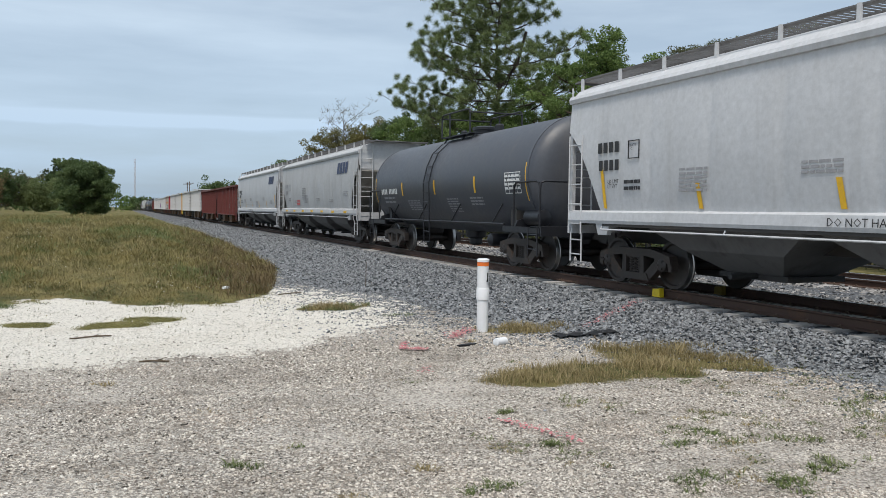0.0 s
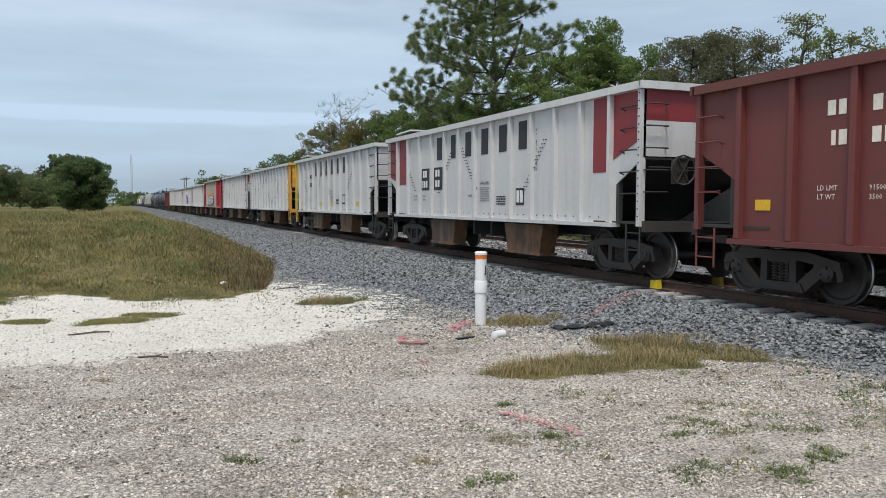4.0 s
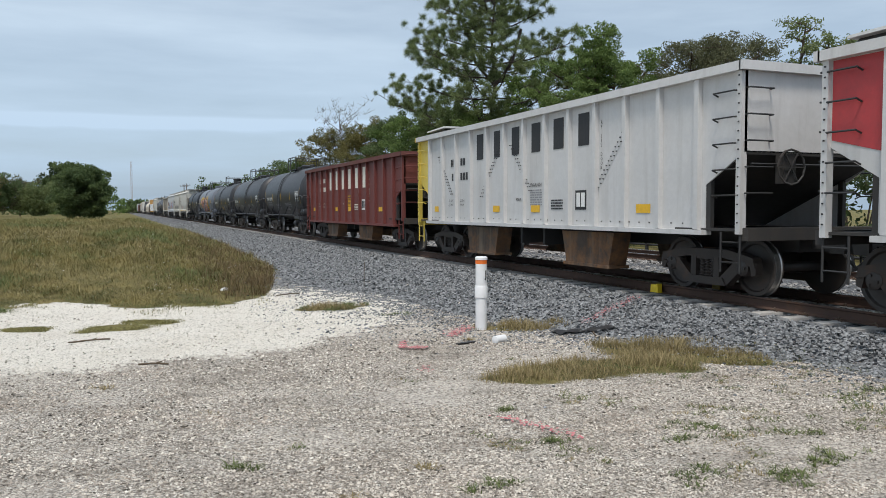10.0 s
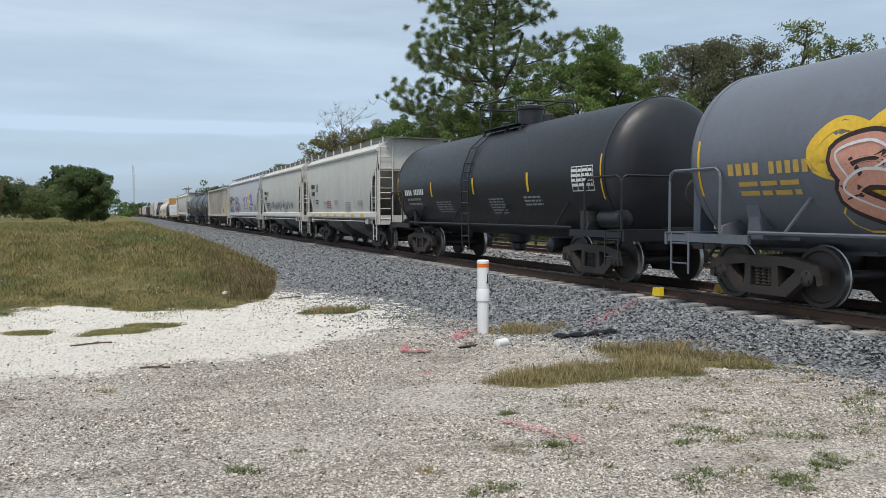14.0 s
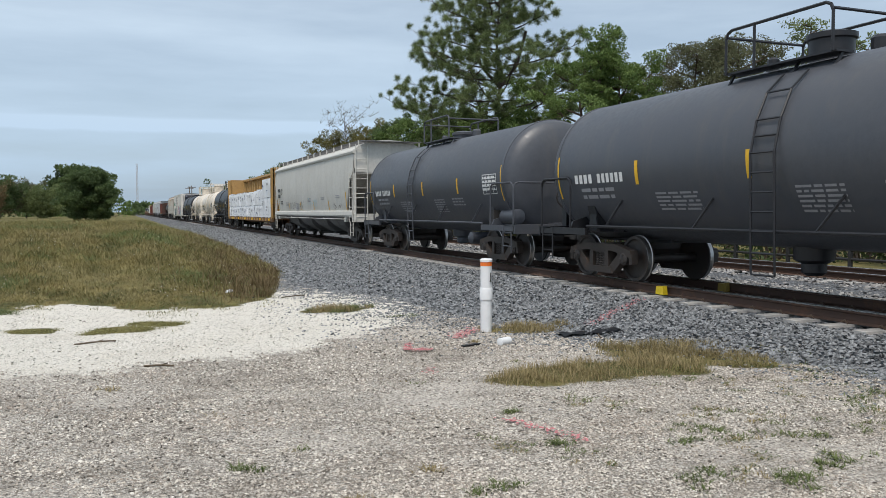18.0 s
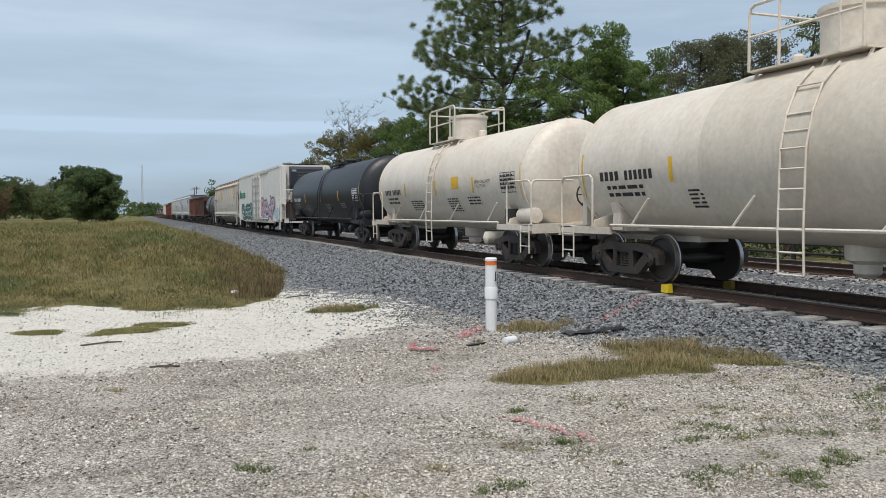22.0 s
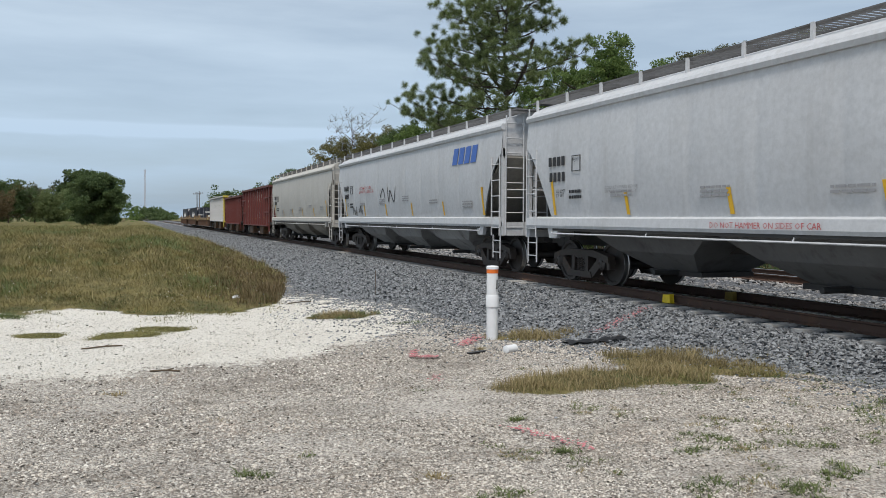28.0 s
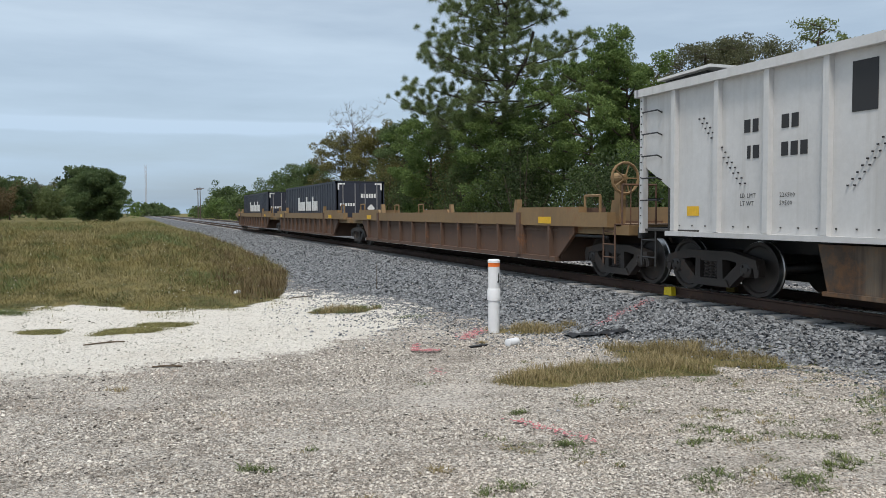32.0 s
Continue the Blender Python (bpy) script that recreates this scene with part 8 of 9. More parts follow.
# ---- tracks ----
RAIL_RUST = paint("rail_rust", (0.075, 0.042, 0.03), 0.8, 0.4, (0.04, 0.028, 0.022), 0.3, (0.13, 0.065, 0.035))
RAIL_TOP = flat("rail_polished", (0.42, 0.41, 0.40), 0.28, 1.0)
CONCRETE = paint("tie_concrete", (0.44, 0.425, 0.405), 0.9, 0.45, (0.20, 0.185, 0.17), fine=0.3)
CLIP_STEEL = flat("rail_clip", (0.12, 0.085, 0.06), 0.7, 0.3)


def rail_form(y0, y1):
    w = [(-0.075, 0), (0.075, 0), (0.075, 0.012), (0.012, 0.035), (0.010, 0.135), (0.036, 0.150), (0.037, 0.178)]
    pts = w + [(-0.037, 0.178), (-0.036, 0.150), (-0.010, 0.135), (-0.012, 0.035), (-0.075, 0.012)]
    f = Form().along_y(pts, y0, y1)
    f.slot = 1
    f.along_y([(-0.036, 0.178), (0.036, 0.178), (0.028, 0.186), (-0.028, 0.186)], y0, y1)
    return f


def tie_mesh():
    f = Form()
    f.along_x([(-0.14, -0.14), (0.14, -0.14), (0.11, 0.0), (-0.11, 0.0)], -1.30, 1.30)
    f.slot = 1
    for s in (-0.75, 0.75):
        for e in (-0.13, 0.13):
            f.pipe([(s + e, -0.05, 0.0), (s + e * 1.25, -0.03, 0.05), (s + e * 0.75, 0.03, 0.05), (s + e, 0.06, 0.02)], 0.012, 5)
    return f.mesh("tie", [CONCRETE, CLIP_STEEL])


def make_track(name, x, label, tie_range):
    tr = thing(name, pose(x, 0, RAIL - 0.186), label, "railway track", kind="structure")
    for s in (-0.755, 0.755):
        part("rail", rail_form(-800, 2400), [RAIL_RUST, RAIL_TOP], tr, at=pose(s, 0, 0))
    me = shared("tie", tie_mesh)
    y0, n = tie_range
    for k in range(n):
        part("tie", me, None, tr, at=pose(0, y0 + k * 0.6, -0.002))
    far = Form()
    for k in range(700):
        y = y0 + (n + k) * 0.6
        far.box(-1.30, 1.30, y - 0.11, y + 0.11, -0.12, -0.002)
    ob = part("far_ties", far, CONCRETE, tr)
    ob["kind"] = "stuff"
    return tr


make_track("track_near", TRACK, "rusty rails on concrete ties in grey ballast", (-6.0, 220))
make_track("track_far", TRACK_B, "empty rusty second track behind the train", (0.0, 110))


# ---- small things beside the track ----
PVC = flat("pvc_white", (0.72, 0.73, 0.74), 0.4, 0, 0.05, 6)
ORANGE = flat("marker_orange", (0.75, 0.16, 0.02), 0.5)
PINK = flat("marking_spray", (0.48, 0.18, 0.19), 0.8, 0, 0.3, 60)


def marker_post():
    p = thing("marker_post", pose(5.14, 11.13, 0.0), "white plastic marker post with an orange band", "marker post")
    part("lower_tube", Form().turned([(-0.05, 0.088), (0.50, 0.088), (0.51, 0.080)], 24, "z"), PVC, p, smooth=True)
    part("sleeve", Form().turned([(0.50, 0.086), (0.505, 0.100), (0.66, 0.100), (0.69, 0.088)], 24, "z"), PVC, p, smooth=True)
    part("upper_tube", Form().turned([(0.66, 0.088), (1.02, 0.088)], 24, "z"), PVC, p, smooth=True)
    part("orange_band", Form().turned([(1.02, 0.0905), (1.085, 0.0905)], 24, "z"), ORANGE, p, "orange reflective band", smooth=True)
    part("cap", Form().turned([(1.08, 0.095), (1.115, 0.095), (1.13, 0.08), (1.135, 0.02)], 24, "z"), PVC, p, smooth=True)
    f = Form().box(-0.006, 0.012, -0.004, 0.0, 0.80, 0.92).box(-0.02, 0.012, -0.004, 0.0, 0.78, 0.80)
    part("warning_print", f, BLACK, p, at=pose(0.035, -0.084, 0.0, 0, 0, 22))


marker_post()


def rail_flag(x, y, label, mat):
    p = thing("rail_marker_block", pose(x, y, RAIL - 0.17), label, "rail marker")
    part("block", Form().along_x([(-0.12, 0), (0.12, 0), (0.10, 0.15), (-0.06, 0.15), (-0.08, 0.17), (-0.10, 0.17)], -0.05, 0.05), mat, p)


rail_flag(TRACK - 0.755 - 0.12, 12.58, "yellow marker block clamped to the near rail", flat("marker_yellow", (0.75, 0.55, 0.02), 0.5))
# far block's yellow is darkened for dirt and the shadow beneath the train
rail_flag(TRACK + 0.755 - 0.12, 12.62, "yellow marker block on the far rail, darkened for dirt and shadow", flat("marker_yellow_soiled_shaded", (0.24, 0.17, 0.03), 0.7))


def sprayed_line(name, pts, width, label, seed, thick=1.0):
    """A survey line sprayed on the stones: many short dabs that lie on the ground."""
    rng = random.Random(seed)
    f = Form()
    for (xa, ya), (xb, yb) in zip(pts, pts[1:]):
        n = max(2, int(math.hypot(xb - xa, yb - ya) / 0.012 * thick))
        for k in range(n):
            t = (k + rng.random()) / n
            x, y = xa + (xb - xa) * t + rng.gauss(0, width), ya + (yb - ya) * t + rng.gauss(0, width)
            r = rng.uniform(0.005, 0.017) * (1 + 0.25 * (thick - 1))
            z = float(height(np.array(x), np.array(y))) + rng.uniform(0.012, 0.035) + 0.008 * (thick - 1)
            a = rng.uniform(0, 3.1)
            f.add([(x + r * math.cos(a + i * 1.257), y + r * math.sin(a + i * 1.257), z + 0.3 * r * math.sin(i * 2 + a)) for i in range(5)], [(0, 1, 2, 3, 4)])
    ob = new(name, f.mesh(name, [PINK]))
    return tagged(ob, label, "survey paint", kind="stuff")


sprayed_line("survey_paint", [(8.95, 12.4), (6.85, 10.9)], 0.06, "pink survey line sprayed across the ballast", 1, 1.25)
sprayed_line("survey_paint", [(5.0, 11.3), (4.5, 10.7), (4.6, 11.0)], 0.06, "faded pink survey paint by the marker post", 2, 2.0)
sprayed_line("survey_paint", [(3.62, 10.35), (3.45, 10.0), (3.75, 9.85), (3.5, 9.9)], 0.03, "pink survey mark on the pale gravel", 3, 2.0)
sprayed_line("survey_paint", [(3.25, 8.7), (3.25, 8.4)], 0.05, "pink survey dab on the pale gravel", 4)
sprayed_line("survey_paint", [(3.1, 6.35), (3.3, 5.95), (3.45, 5.5)], 0.035, "red survey mark on the gravel", 5, 1.3)


def litter():
    m = flat("tarp_black", (0.012, 0.012, 0.014), 0.35)
    f = Form()
    rows = []
    for k in range(9):
        x = 5.95 + k * 0.125
        rows.append([(x, 10.15 + 0.03 * math.sin(k * 2.1) + j * 0.09, float(height(np.array(x), np.array(10.2))) + 0.02 + 0.03 * abs(math.sin(k * 1.3 + j * 2.2))) for j in range(4)])
    f.sheet(rows)
    tagged(new("plastic_sheet", f.mesh("plastic_sheet", [m], True)), "strip of black plastic sheet lying by the ballast", "litter")
    f = Form().turned([(-0.11, 0.03), (-0.10, 0.055), (0.10, 0.055), (0.11, 0.045)], 14, "x")
    ob = new("pipe_offcut", f.mesh("pipe_offcut", [PVC], True))
    ob.matrix_world = pose(4.88, 9.96, 0.05, 0, 0, 25)
    tagged(ob, "short white plastic pipe offcut on the gravel", "litter")
    f = Form().box(-0.14, 0.14, -0.03, 0.03, 0, 0.02).box(0.02, 0.2, 0.02, 0.06, 0, 0.018)
    ob = new("rubber_scrap", f.mesh("rubber_scrap", [m]))
    ob.matrix_world = pose(4.39, 10.02, 0.008, 0, 0, 15)
    tagged(ob, "scrap of black rubber on the gravel", "litter")
    f = Form().rod((0, 0, -0.1), (0.01, 0, 0.62), 0.008, 5)
    ob = new("wire_stake", f.mesh("wire_stake", [CLIP_STEEL]))
    ob.matrix_world = pose(5.36, 18.2, 0.0)
    tagged(ob, "thin dark wire stake in the gravel", "stake")
    wood = flat("dead_twig", (0.10, 0.075, 0.05), 0.9)
    for x, y, a, L in ((-0.4, 12.3, 8, 0.55), (0.35, 10.0, -25, 0.35), (3.4, 17.3, 20, 0.6), (6.55, 10.15, 60, 0.6)):
        f = Form().pipe([(-L / 2, 0, 0.012), (-L * 0.1, 0.03, 0.02), (L * 0.2, -0.01, 0.03), (L / 2, 0.04, 0.015)], 0.012, 5)
        f.rod((0, 0.02, 0.02), (L * 0.2, 0.12, 0.03), 0.007, 4)
        ob = new("fallen_stick", f.mesh("fallen_stick", [wood]))
        ob.matrix_world = pose(x, y, float(height(np.array(x), np.array(y))), 0, 0, a)
        tagged(ob, "dry fallen stick lying on the ground", "stick")
    f = Form().along_y([(-0.07, 0), (0.07, 0), (0.05, 0.06), (-0.04, 0.05)], -0.05, 0.06)
    ob = new("paper_cup", f.mesh("paper_cup", [PVC]))
    ob.matrix_world = pose(2.2, 18.6, float(height(np.array(2.2), np.array(18.6))) + 0.02, 0, 0, 30)
    tagged(ob, "white scrap of litter in the dry grass", "litter")


litter()


def weeds():
    """Small green weeds that stand singly in the gravel."""
    rng = np.random.default_rng(11)
    for x, y, r, n in ((3.29, 6.58, 0.12, 120), (3.19, 5.53, 0.13, 160), (4.5, 5.45, 0.16, 170), (4.73, 4.31, 0.14, 150), (4.3, 4.17, 0.18, 240), (3.66, 4.46, 0.18, 200), (2.26, 4.79, 0.15, 170), (0.73, 5.8, 0.14, 120), (6.97, 5.66, 0.3, 260), (3.7, 14.75, 0.42, 700), (4.05, 15.0, 0.3, 500), (4.6, 13.4, 0.25, 220), (4.9, 4.4, 0.16, 120), (4.2, 5.2, 0.16, 110), (5.2, 4.9, 0.2, 120), (2.0, 5.3, 0.1, 60), (-2.2, 16.6, 0.5, 900), (4.62, 10.35, 0.09, 90), (6.3, 5.2, 0.3, 110), (1.4, 4.9, 0.12, 60), (-0.2, 8.9, 0.14, 70), (0.1, 5.0, 0.1, 60)):
        k = rng.integers(0, 7, n)
        cx, cy = rng.normal(0, 0.55, 7) * r, rng.normal(0, 0.4, 7) * r
        px, py = x + cx[k] + rng.normal(0, 0.22, n) * r, y + cy[k] + rng.normal(0, 0.2, n) * r
        pos = np.stack([px, py, height(px, py) - 0.004], -1)
        tagged(blades("weed", pos, rng.uniform(0.015, 0.065, n) * (1.9 if n >= 500 else 1.0), rng, GREEN if n > 100 else STRAW, 0.0045, 2.6, 0.75), "low green weed growing through the gravel", "weed", kind="stuff")


weeds()


def sprigs():
    """Thin green and straw sprigs sprinkled over the near lot in drifts."""
    rng = np.random.default_rng(17)
    x, y = rng.uniform(0.2, 8.0, 2600), rng.uniform(4.1, 9.0, 2600)
    keep = wobble(x + 1, y, 0.45) + 0.7 * wobble(x, y, 0.17) + 0.16 * (x - 3.5) - 0.10 * (y - 5) > 0.55
    x, y = x[keep], y[keep]
    per = 16
    k = np.repeat(np.arange(len(x)), per)
    px, py = x[k] + rng.normal(0, 0.035, len(k)), y[k] + rng.normal(0, 0.028, len(k))
    pos = np.stack([px, py, height(px, py) - 0.003], -1)
    ln = rng.uniform(0.010, 0.045, len(k))
    sel = (rng.uniform(0, 1, len(x)) < 0.6)[k]
    tagged(blades("weed_sprigs", pos[sel], ln[sel], rng, GREEN, 0.0042, 2.4, 0.75), "small green sprigs coming up through the gravel", "weed", kind="stuff")
    tagged(blades("dry_sprigs", pos[~sel], ln[~sel], rng, STRAW, 0.0036, 2.4, 0.75), "small withered sprigs in the gravel", "weed", kind="stuff")


sprigs()

# ---- trees ----
BARK = paint("bark_grey_brown", (0.10, 0.075, 0.055), 0.95, 0.5, (0.05, 0.04, 0.03))
PINE_BARK = paint("pine_bark", (0.055, 0.042, 0.034), 0.95, 0.5, (0.03, 0.025, 0.02))
PINE_GREEN = leafy("pine_needles", (0.085, 0.125, 0.050), (0.27, 0.325, 0.140), 0.5)
BROAD_GREEN = leafy("broad_leaves", (0.065, 0.115, 0.034), (0.225, 0.305, 0.095), 0.45)
DARK_GREEN = leafy("dark_leaves", (0.052, 0.085, 0.034), (0.150, 0.200, 0.078), 0.42)
# leaf green darkened so that the wood's inner shade is in the colour
SHADY_GREEN = leafy("shade_dark_leaves", (0.022, 0.040, 0.016), (0.085, 0.115, 0.042), 0.3)
OLIVE = leafy("olive_grey_leaves", (0.085, 0.090, 0.050), (0.19, 0.195, 0.105), 0.4)
AUTUMN = leafy("yellow_olive_leaves", (0.085, 0.090, 0.032), (0.23, 0.20, 0.075), 0.4)
PALE = leafy("pale_olive_leaves", (0.10, 0.13, 0.05), (0.24, 0.285, 0.12), 0.42)


def leaf_mesh(name, centres, radii, per, size, rng, mat, flatness=0.7, aspect=0.45):
    """Leaves as small bent diamonds round many clump centres."""
    n = len(centres) * per
    c = np.repeat(centres, per, 0)
    r = np.repeat(radii, per)[:, None]
    d = rng.normal(0, 1, (n, 3))
    d /= np.linalg.norm(d, axis=1)[:, None]
    p = c + d * r * rng.uniform(0.25, 1.0, n)[:, None] ** 0.6 * np.array([1, 1, flatness])
    a = rng.normal(0, 1, (n, 3)) + d * 0.6
    a /= np.linalg.norm(a, axis=1)[:, None]
    b = np.cross(a, rng.normal(0, 1, (n, 3)))
    b /= np.linalg.norm(b, axis=1)[:, None] + 1e-9
    s = (size * rng.uniform(0.6, 1.4, n))[:, None]
    v = np.stack([p - a * s, p + b * s * aspect, p + a * s, p - b * s * aspect], 1)
    me = bpy.data.meshes.new(name)
    me.vertices.add(n * 4)
    me.vertices.foreach_set("co", v.ravel().astype(np.float32))
    fill(me, np.arange(n * 4).reshape(n, 4))
    me.materials.append(mat)
    return me


def tree(base, tall, spread, label, mat, seed, crown_from=0.3, limbs=16, per=70, leaf=0.16, clump=0.95, shape="round", lean=0.0, name="tree", trunk_r=None, flatness=0.7, bare=False, twigs=4, aspect=0.45):
    rng = np.random.default_rng(seed)
    rr = random.Random(seed)
    x0, y0 = base
    z0 = float(height(np.array(x0), np.array(y0)))
    t = thing(name, pose(x0, y0, z0), label, "tree")
    tr = trunk_r or tall * 0.018
    f = Form()
    # trunk: a slightly crooked taper
    knots = [Vector((lean * k + rr.uniform(-0.03, 0.03) * tall * k, rr.uniform(-0.03, 0.03) * tall * k, tall * 0.95 * k)) for k in (0, 0.2, 0.4, 0.6, 0.8, 1.0)]
    knots[0].z = -0.2
    for i in range(5):
        f.rod(knots[i], knots[i + 1], tr * (1.15 - i * 0.2), 8, tr * (0.95 - i * 0.2))
    cen, rad = [], []
    for k in range(limbs):
        q = (k + 0.5) / limbs
        hz = crown_from + (1 - crown_from) * q
        i = min(int(hz * 5 * 0.999), 4)
        p = knots[i].lerp(knots[i + 1], hz * 5 - i)
        prof = {"round": math.sin(math.pi * (0.18 + 0.74 * q)) ** 0.7, "cone": 1.05 - 0.8 * q, "pine": 1.02 - 0.26 * q, "tall": 0.8, "vase": 0.5 + 0.6 * q}[shape]
        a = k * 2.399 + rr.uniform(-0.4, 0.4)
        L = spread * prof * rr.uniform(0.65, 1.1)
        rise = {"round": 0.35, "cone": 0.05, "pine": 0.18, "tall": 0.5, "vase": 0.8}[shape] * L + rr.uniform(-0.08, 0.12) * L
        tip = p + Vector((math.cos(a) * L, math.sin(a) * L, rise))
        midp = p.lerp(tip, 0.55) + Vector((0, 0, -0.05 * L))
        lr = 0.55 if shape == "pine" else 1.0
        f.rod(p, midp, tr * 0.38 * lr, 5, tr * 0.22 * lr)
        f.rod(midp, tip, tr * 0.22 * lr, 5, tr * 0.06)
        for j in range(twigs):
            s = p.lerp(tip, 0.45 + 0.55 * j / (twigs - 1))
            e = s + Vector((rr.gauss(0, 1), rr.gauss(0, 1), rr.gauss(0.25, 0.6))) * clump * 0.8
            f.rod(s, e, tr * 0.09, 4, tr * 0.03)
            cen.append(e)
            rad.append(clump * rr.uniform(0.55, 1.1))
        cen.append(tip)
        rad.append(clump * rr.uniform(0.7, 1.1))
    cen.append(knots[-1])
    rad.append(clump)
    part("trunk", f, BARK, t, smooth=True)
    if not bare:
        C = np.array([tuple(c) for c in cen])
        part("crown", leaf_mesh("crown", C, np.array(rad), per, leaf, rng, mat, flatness, aspect), mat, t)
    else:
        g = Form()
        for c in cen:
            for j in range(5):
                g.rod(c, c + Vector((rr.gauss(0, 0.5), rr.gauss(0, 0.5), abs(rr.gauss(0.5, 0.4)))) * clump, 0.02, 3, 0.006)
        part("bare_crown", g, BARK, t)["kind"] = "stuff"
    return t


def shrub(base, tall, spread, label, mat, seed, per=60, leaf=0.13, n=26, name="shrub"):
    """A thicket that leafs out from the ground up."""
    rng = np.random.default_rng(seed)
    x0, y0 = base
    t = thing(name, pose(x0, y0, float(height(np.array(x0), np.array(y0)))), label, "shrub")
    a, q = rng.uniform(0, 2 * np.pi, n), rng.uniform(0.05, 1, n)
    d = spread * np.sqrt(rng.uniform(0, 1, n)) * (1 - 0.55 * q ** 2)
    C = np.stack([d * np.cos(a), d * np.sin(a), tall * q * 0.92], -1)
    f = Form()
    for c in C[::2]:
        f.rod((c[0] * 0.2, c[1] * 0.2, -0.1), tuple(c), 0.05, 4, 0.012)
    part("stem_thicket", f, BARK, t)
    part("crown", leaf_mesh("crown", C, rng.uniform(0.16, 0.30, n) * max(tall, spread), per, leaf, rng, mat, 0.85), mat, t)
    return t


def pine(base, tall, label, seed, girth, limbs=58, per=170):
    """A slash pine: a bare forked trunk, limbs that sweep up, and needle tufts at the twig ends only."""
    rng = np.random.default_rng(seed)
    rr = random.Random(seed)
    x0, y0 = base
    t = thing("pine_tree", pose(x0, y0, float(height(np.array(x0), np.array(y0)))), label, "tree")
    f = Form()
    knots = [Vector((0, 0, -0.2)), Vector((0.15, 0, 4.0)), Vector((-0.1, 0.2, 8.0)), Vector((0.3, 0, 11.5)), Vector((0.1, 0.2, 15.0)), Vector((0.5, 0, tall - 0.6))]
    for k in range(5):
        f.rod(knots[k], knots[k + 1], 0.34 - 0.06 * k, 8, 0.28 - 0.06 * k)
    f.pipe([knots[3], Vector((-1.2, 0.3, 13.2)), Vector((-2.2, 0.2, 16.2))], 0.11, 6)
    f.pipe([knots[3], Vector((1.6, -0.4, 13.4)), Vector((2.4, -0.3, 16.0))], 0.11, 6)
    zs, rs = [g[0] for g in girth], [g[1] for g in girth]
    cen = []
    for k in range(limbs):
        z = zs[0] + (tall - zs[0]) * ((k + 0.5) / limbs) ** 1.05
        a = k * 2.399 + rr.uniform(-0.5, 0.5)
        L = float(np.interp(z, zs, rs)) * rr.uniform(0.72, 1.06)
        j = min(max(int(np.searchsorted([n.z for n in knots], z - 0.25 * L)) - 1, 0), 4)
        za = max(z - 0.25 * L, 4.0)
        p = knots[j].lerp(knots[j + 1], min(max((za - knots[j].z) / (knots[j + 1].z - knots[j].z), 0), 1))
        out = Vector((math.cos(a), math.sin(a), 0))
        q1 = p + out * L * 0.45 + Vector((0, 0, 0.05 * L))
        q2 = p + out * L * 0.80 + Vector((0, 0, 0.17 * L))
        q3 = p + out * L + Vector((0, 0, 0.25 * L))
        f.rod(p, q1, 0.075, 5, 0.055)
        f.rod(q1, q2, 0.055, 5, 0.035)
        f.rod(q2, q3, 0.035, 4, 0.02)
        side = Vector((-out.y, out.x, 0))
        n = 4 + int(L)
        for m in range(n):
            u = 0.38 + 0.62 * m / (n - 1)
            at = p.lerp(q3, u)
            at.z = (q1.lerp(q2, min((u - 0.38) / 0.42, 1)) if u < 0.8 else q2.lerp(q3, (u - 0.8) / 0.2)).z
            reach = (0.5 + 1.2 * (1 - abs(u - 0.7))) * rr.uniform(0.5, 1.1)
            tip = at + side * reach * (1 if m % 2 else -1) + out * reach * 0.5 + Vector((0, 0, reach * rr.uniform(0.1, 0.55)))
            f.rod(at, tip, 0.028, 4, 0.012)
            for w in range(3):
                e = tip + Vector((rr.gauss(0, 0.42), rr.gauss(0, 0.42), rr.gauss(0.18, 0.22)))
                f.rod(at.lerp(tip, 0.6), e, 0.014, 3, 0.008)
                cen.append(e)
        cen.append(q3 + Vector((0, 0, 0.1)))
    part("trunk", f, PINE_BARK, t, smooth=True)
    n = len(cen) * per
    c = np.repeat(np.array([tuple(v) for v in cen]), per, 0)
    r = np.repeat(rng.uniform(0.34, 0.60, len(cen)), per)[:, None]
    d = rng.normal(0, 1, (n, 3)) + np.array([0, 0, 0.45])
    d /= np.linalg.norm(d, axis=1)[:, None]
    w = np.cross(d, rng.normal(0, 1, (n, 3)))
    w = w / (np.linalg.norm(w, axis=1)[:, None] + 1e-9) * rng.uniform(0.008, 0.016, n)[:, None]
    root, tip = c + d * r * 0.12, c + d * r * rng.uniform(0.7, 1.1, n)[:, None]
    v = np.stack([root - w, root + w, tip], 1)
    me = bpy.data.meshes.new("crown")
    me.vertices.add(n * 3)
    me.vertices.foreach_set("co", v.ravel().astype(np.float32))
    fill(me, np.arange(n * 3).reshape(n, 3))
    me.materials.append(PINE_GREEN)
    part("crown", me, PINE_GREEN, t)
    return t


# the tall pine and its neighbours behind the tracks
pine((27.2, 57.0), 21.6, "tall slash pine with a broad tufted crown", 131, ((7.0, 6.6), (9.5, 8.0), (12.5, 7.4), (15.5, 5.6), (18.0, 4.6), (20.0, 3.2), (21.6, 1.2)))
tree((29.5, 48.0), 12.4, 5.0, "leafy broad tree with drooping sprays", BROAD_GREEN, 102, 0.2, 30, 150, 0.085, 0.60, "round", twigs=9)
tree((25.6, 54.0), 9.0, 4.2, "leafy tree at the foot of the pine", BROAD_GREEN, 123, 0.12, 28, 160, 0.09, 0.70, "round", twigs=8)
tree((27.5, 42.6), 13.3, 0.9, "slender tree with tiered tufts of leaves", BROAD_GREEN, 103, 0.35, 22, 150, 0.085, 0.48, "tall")
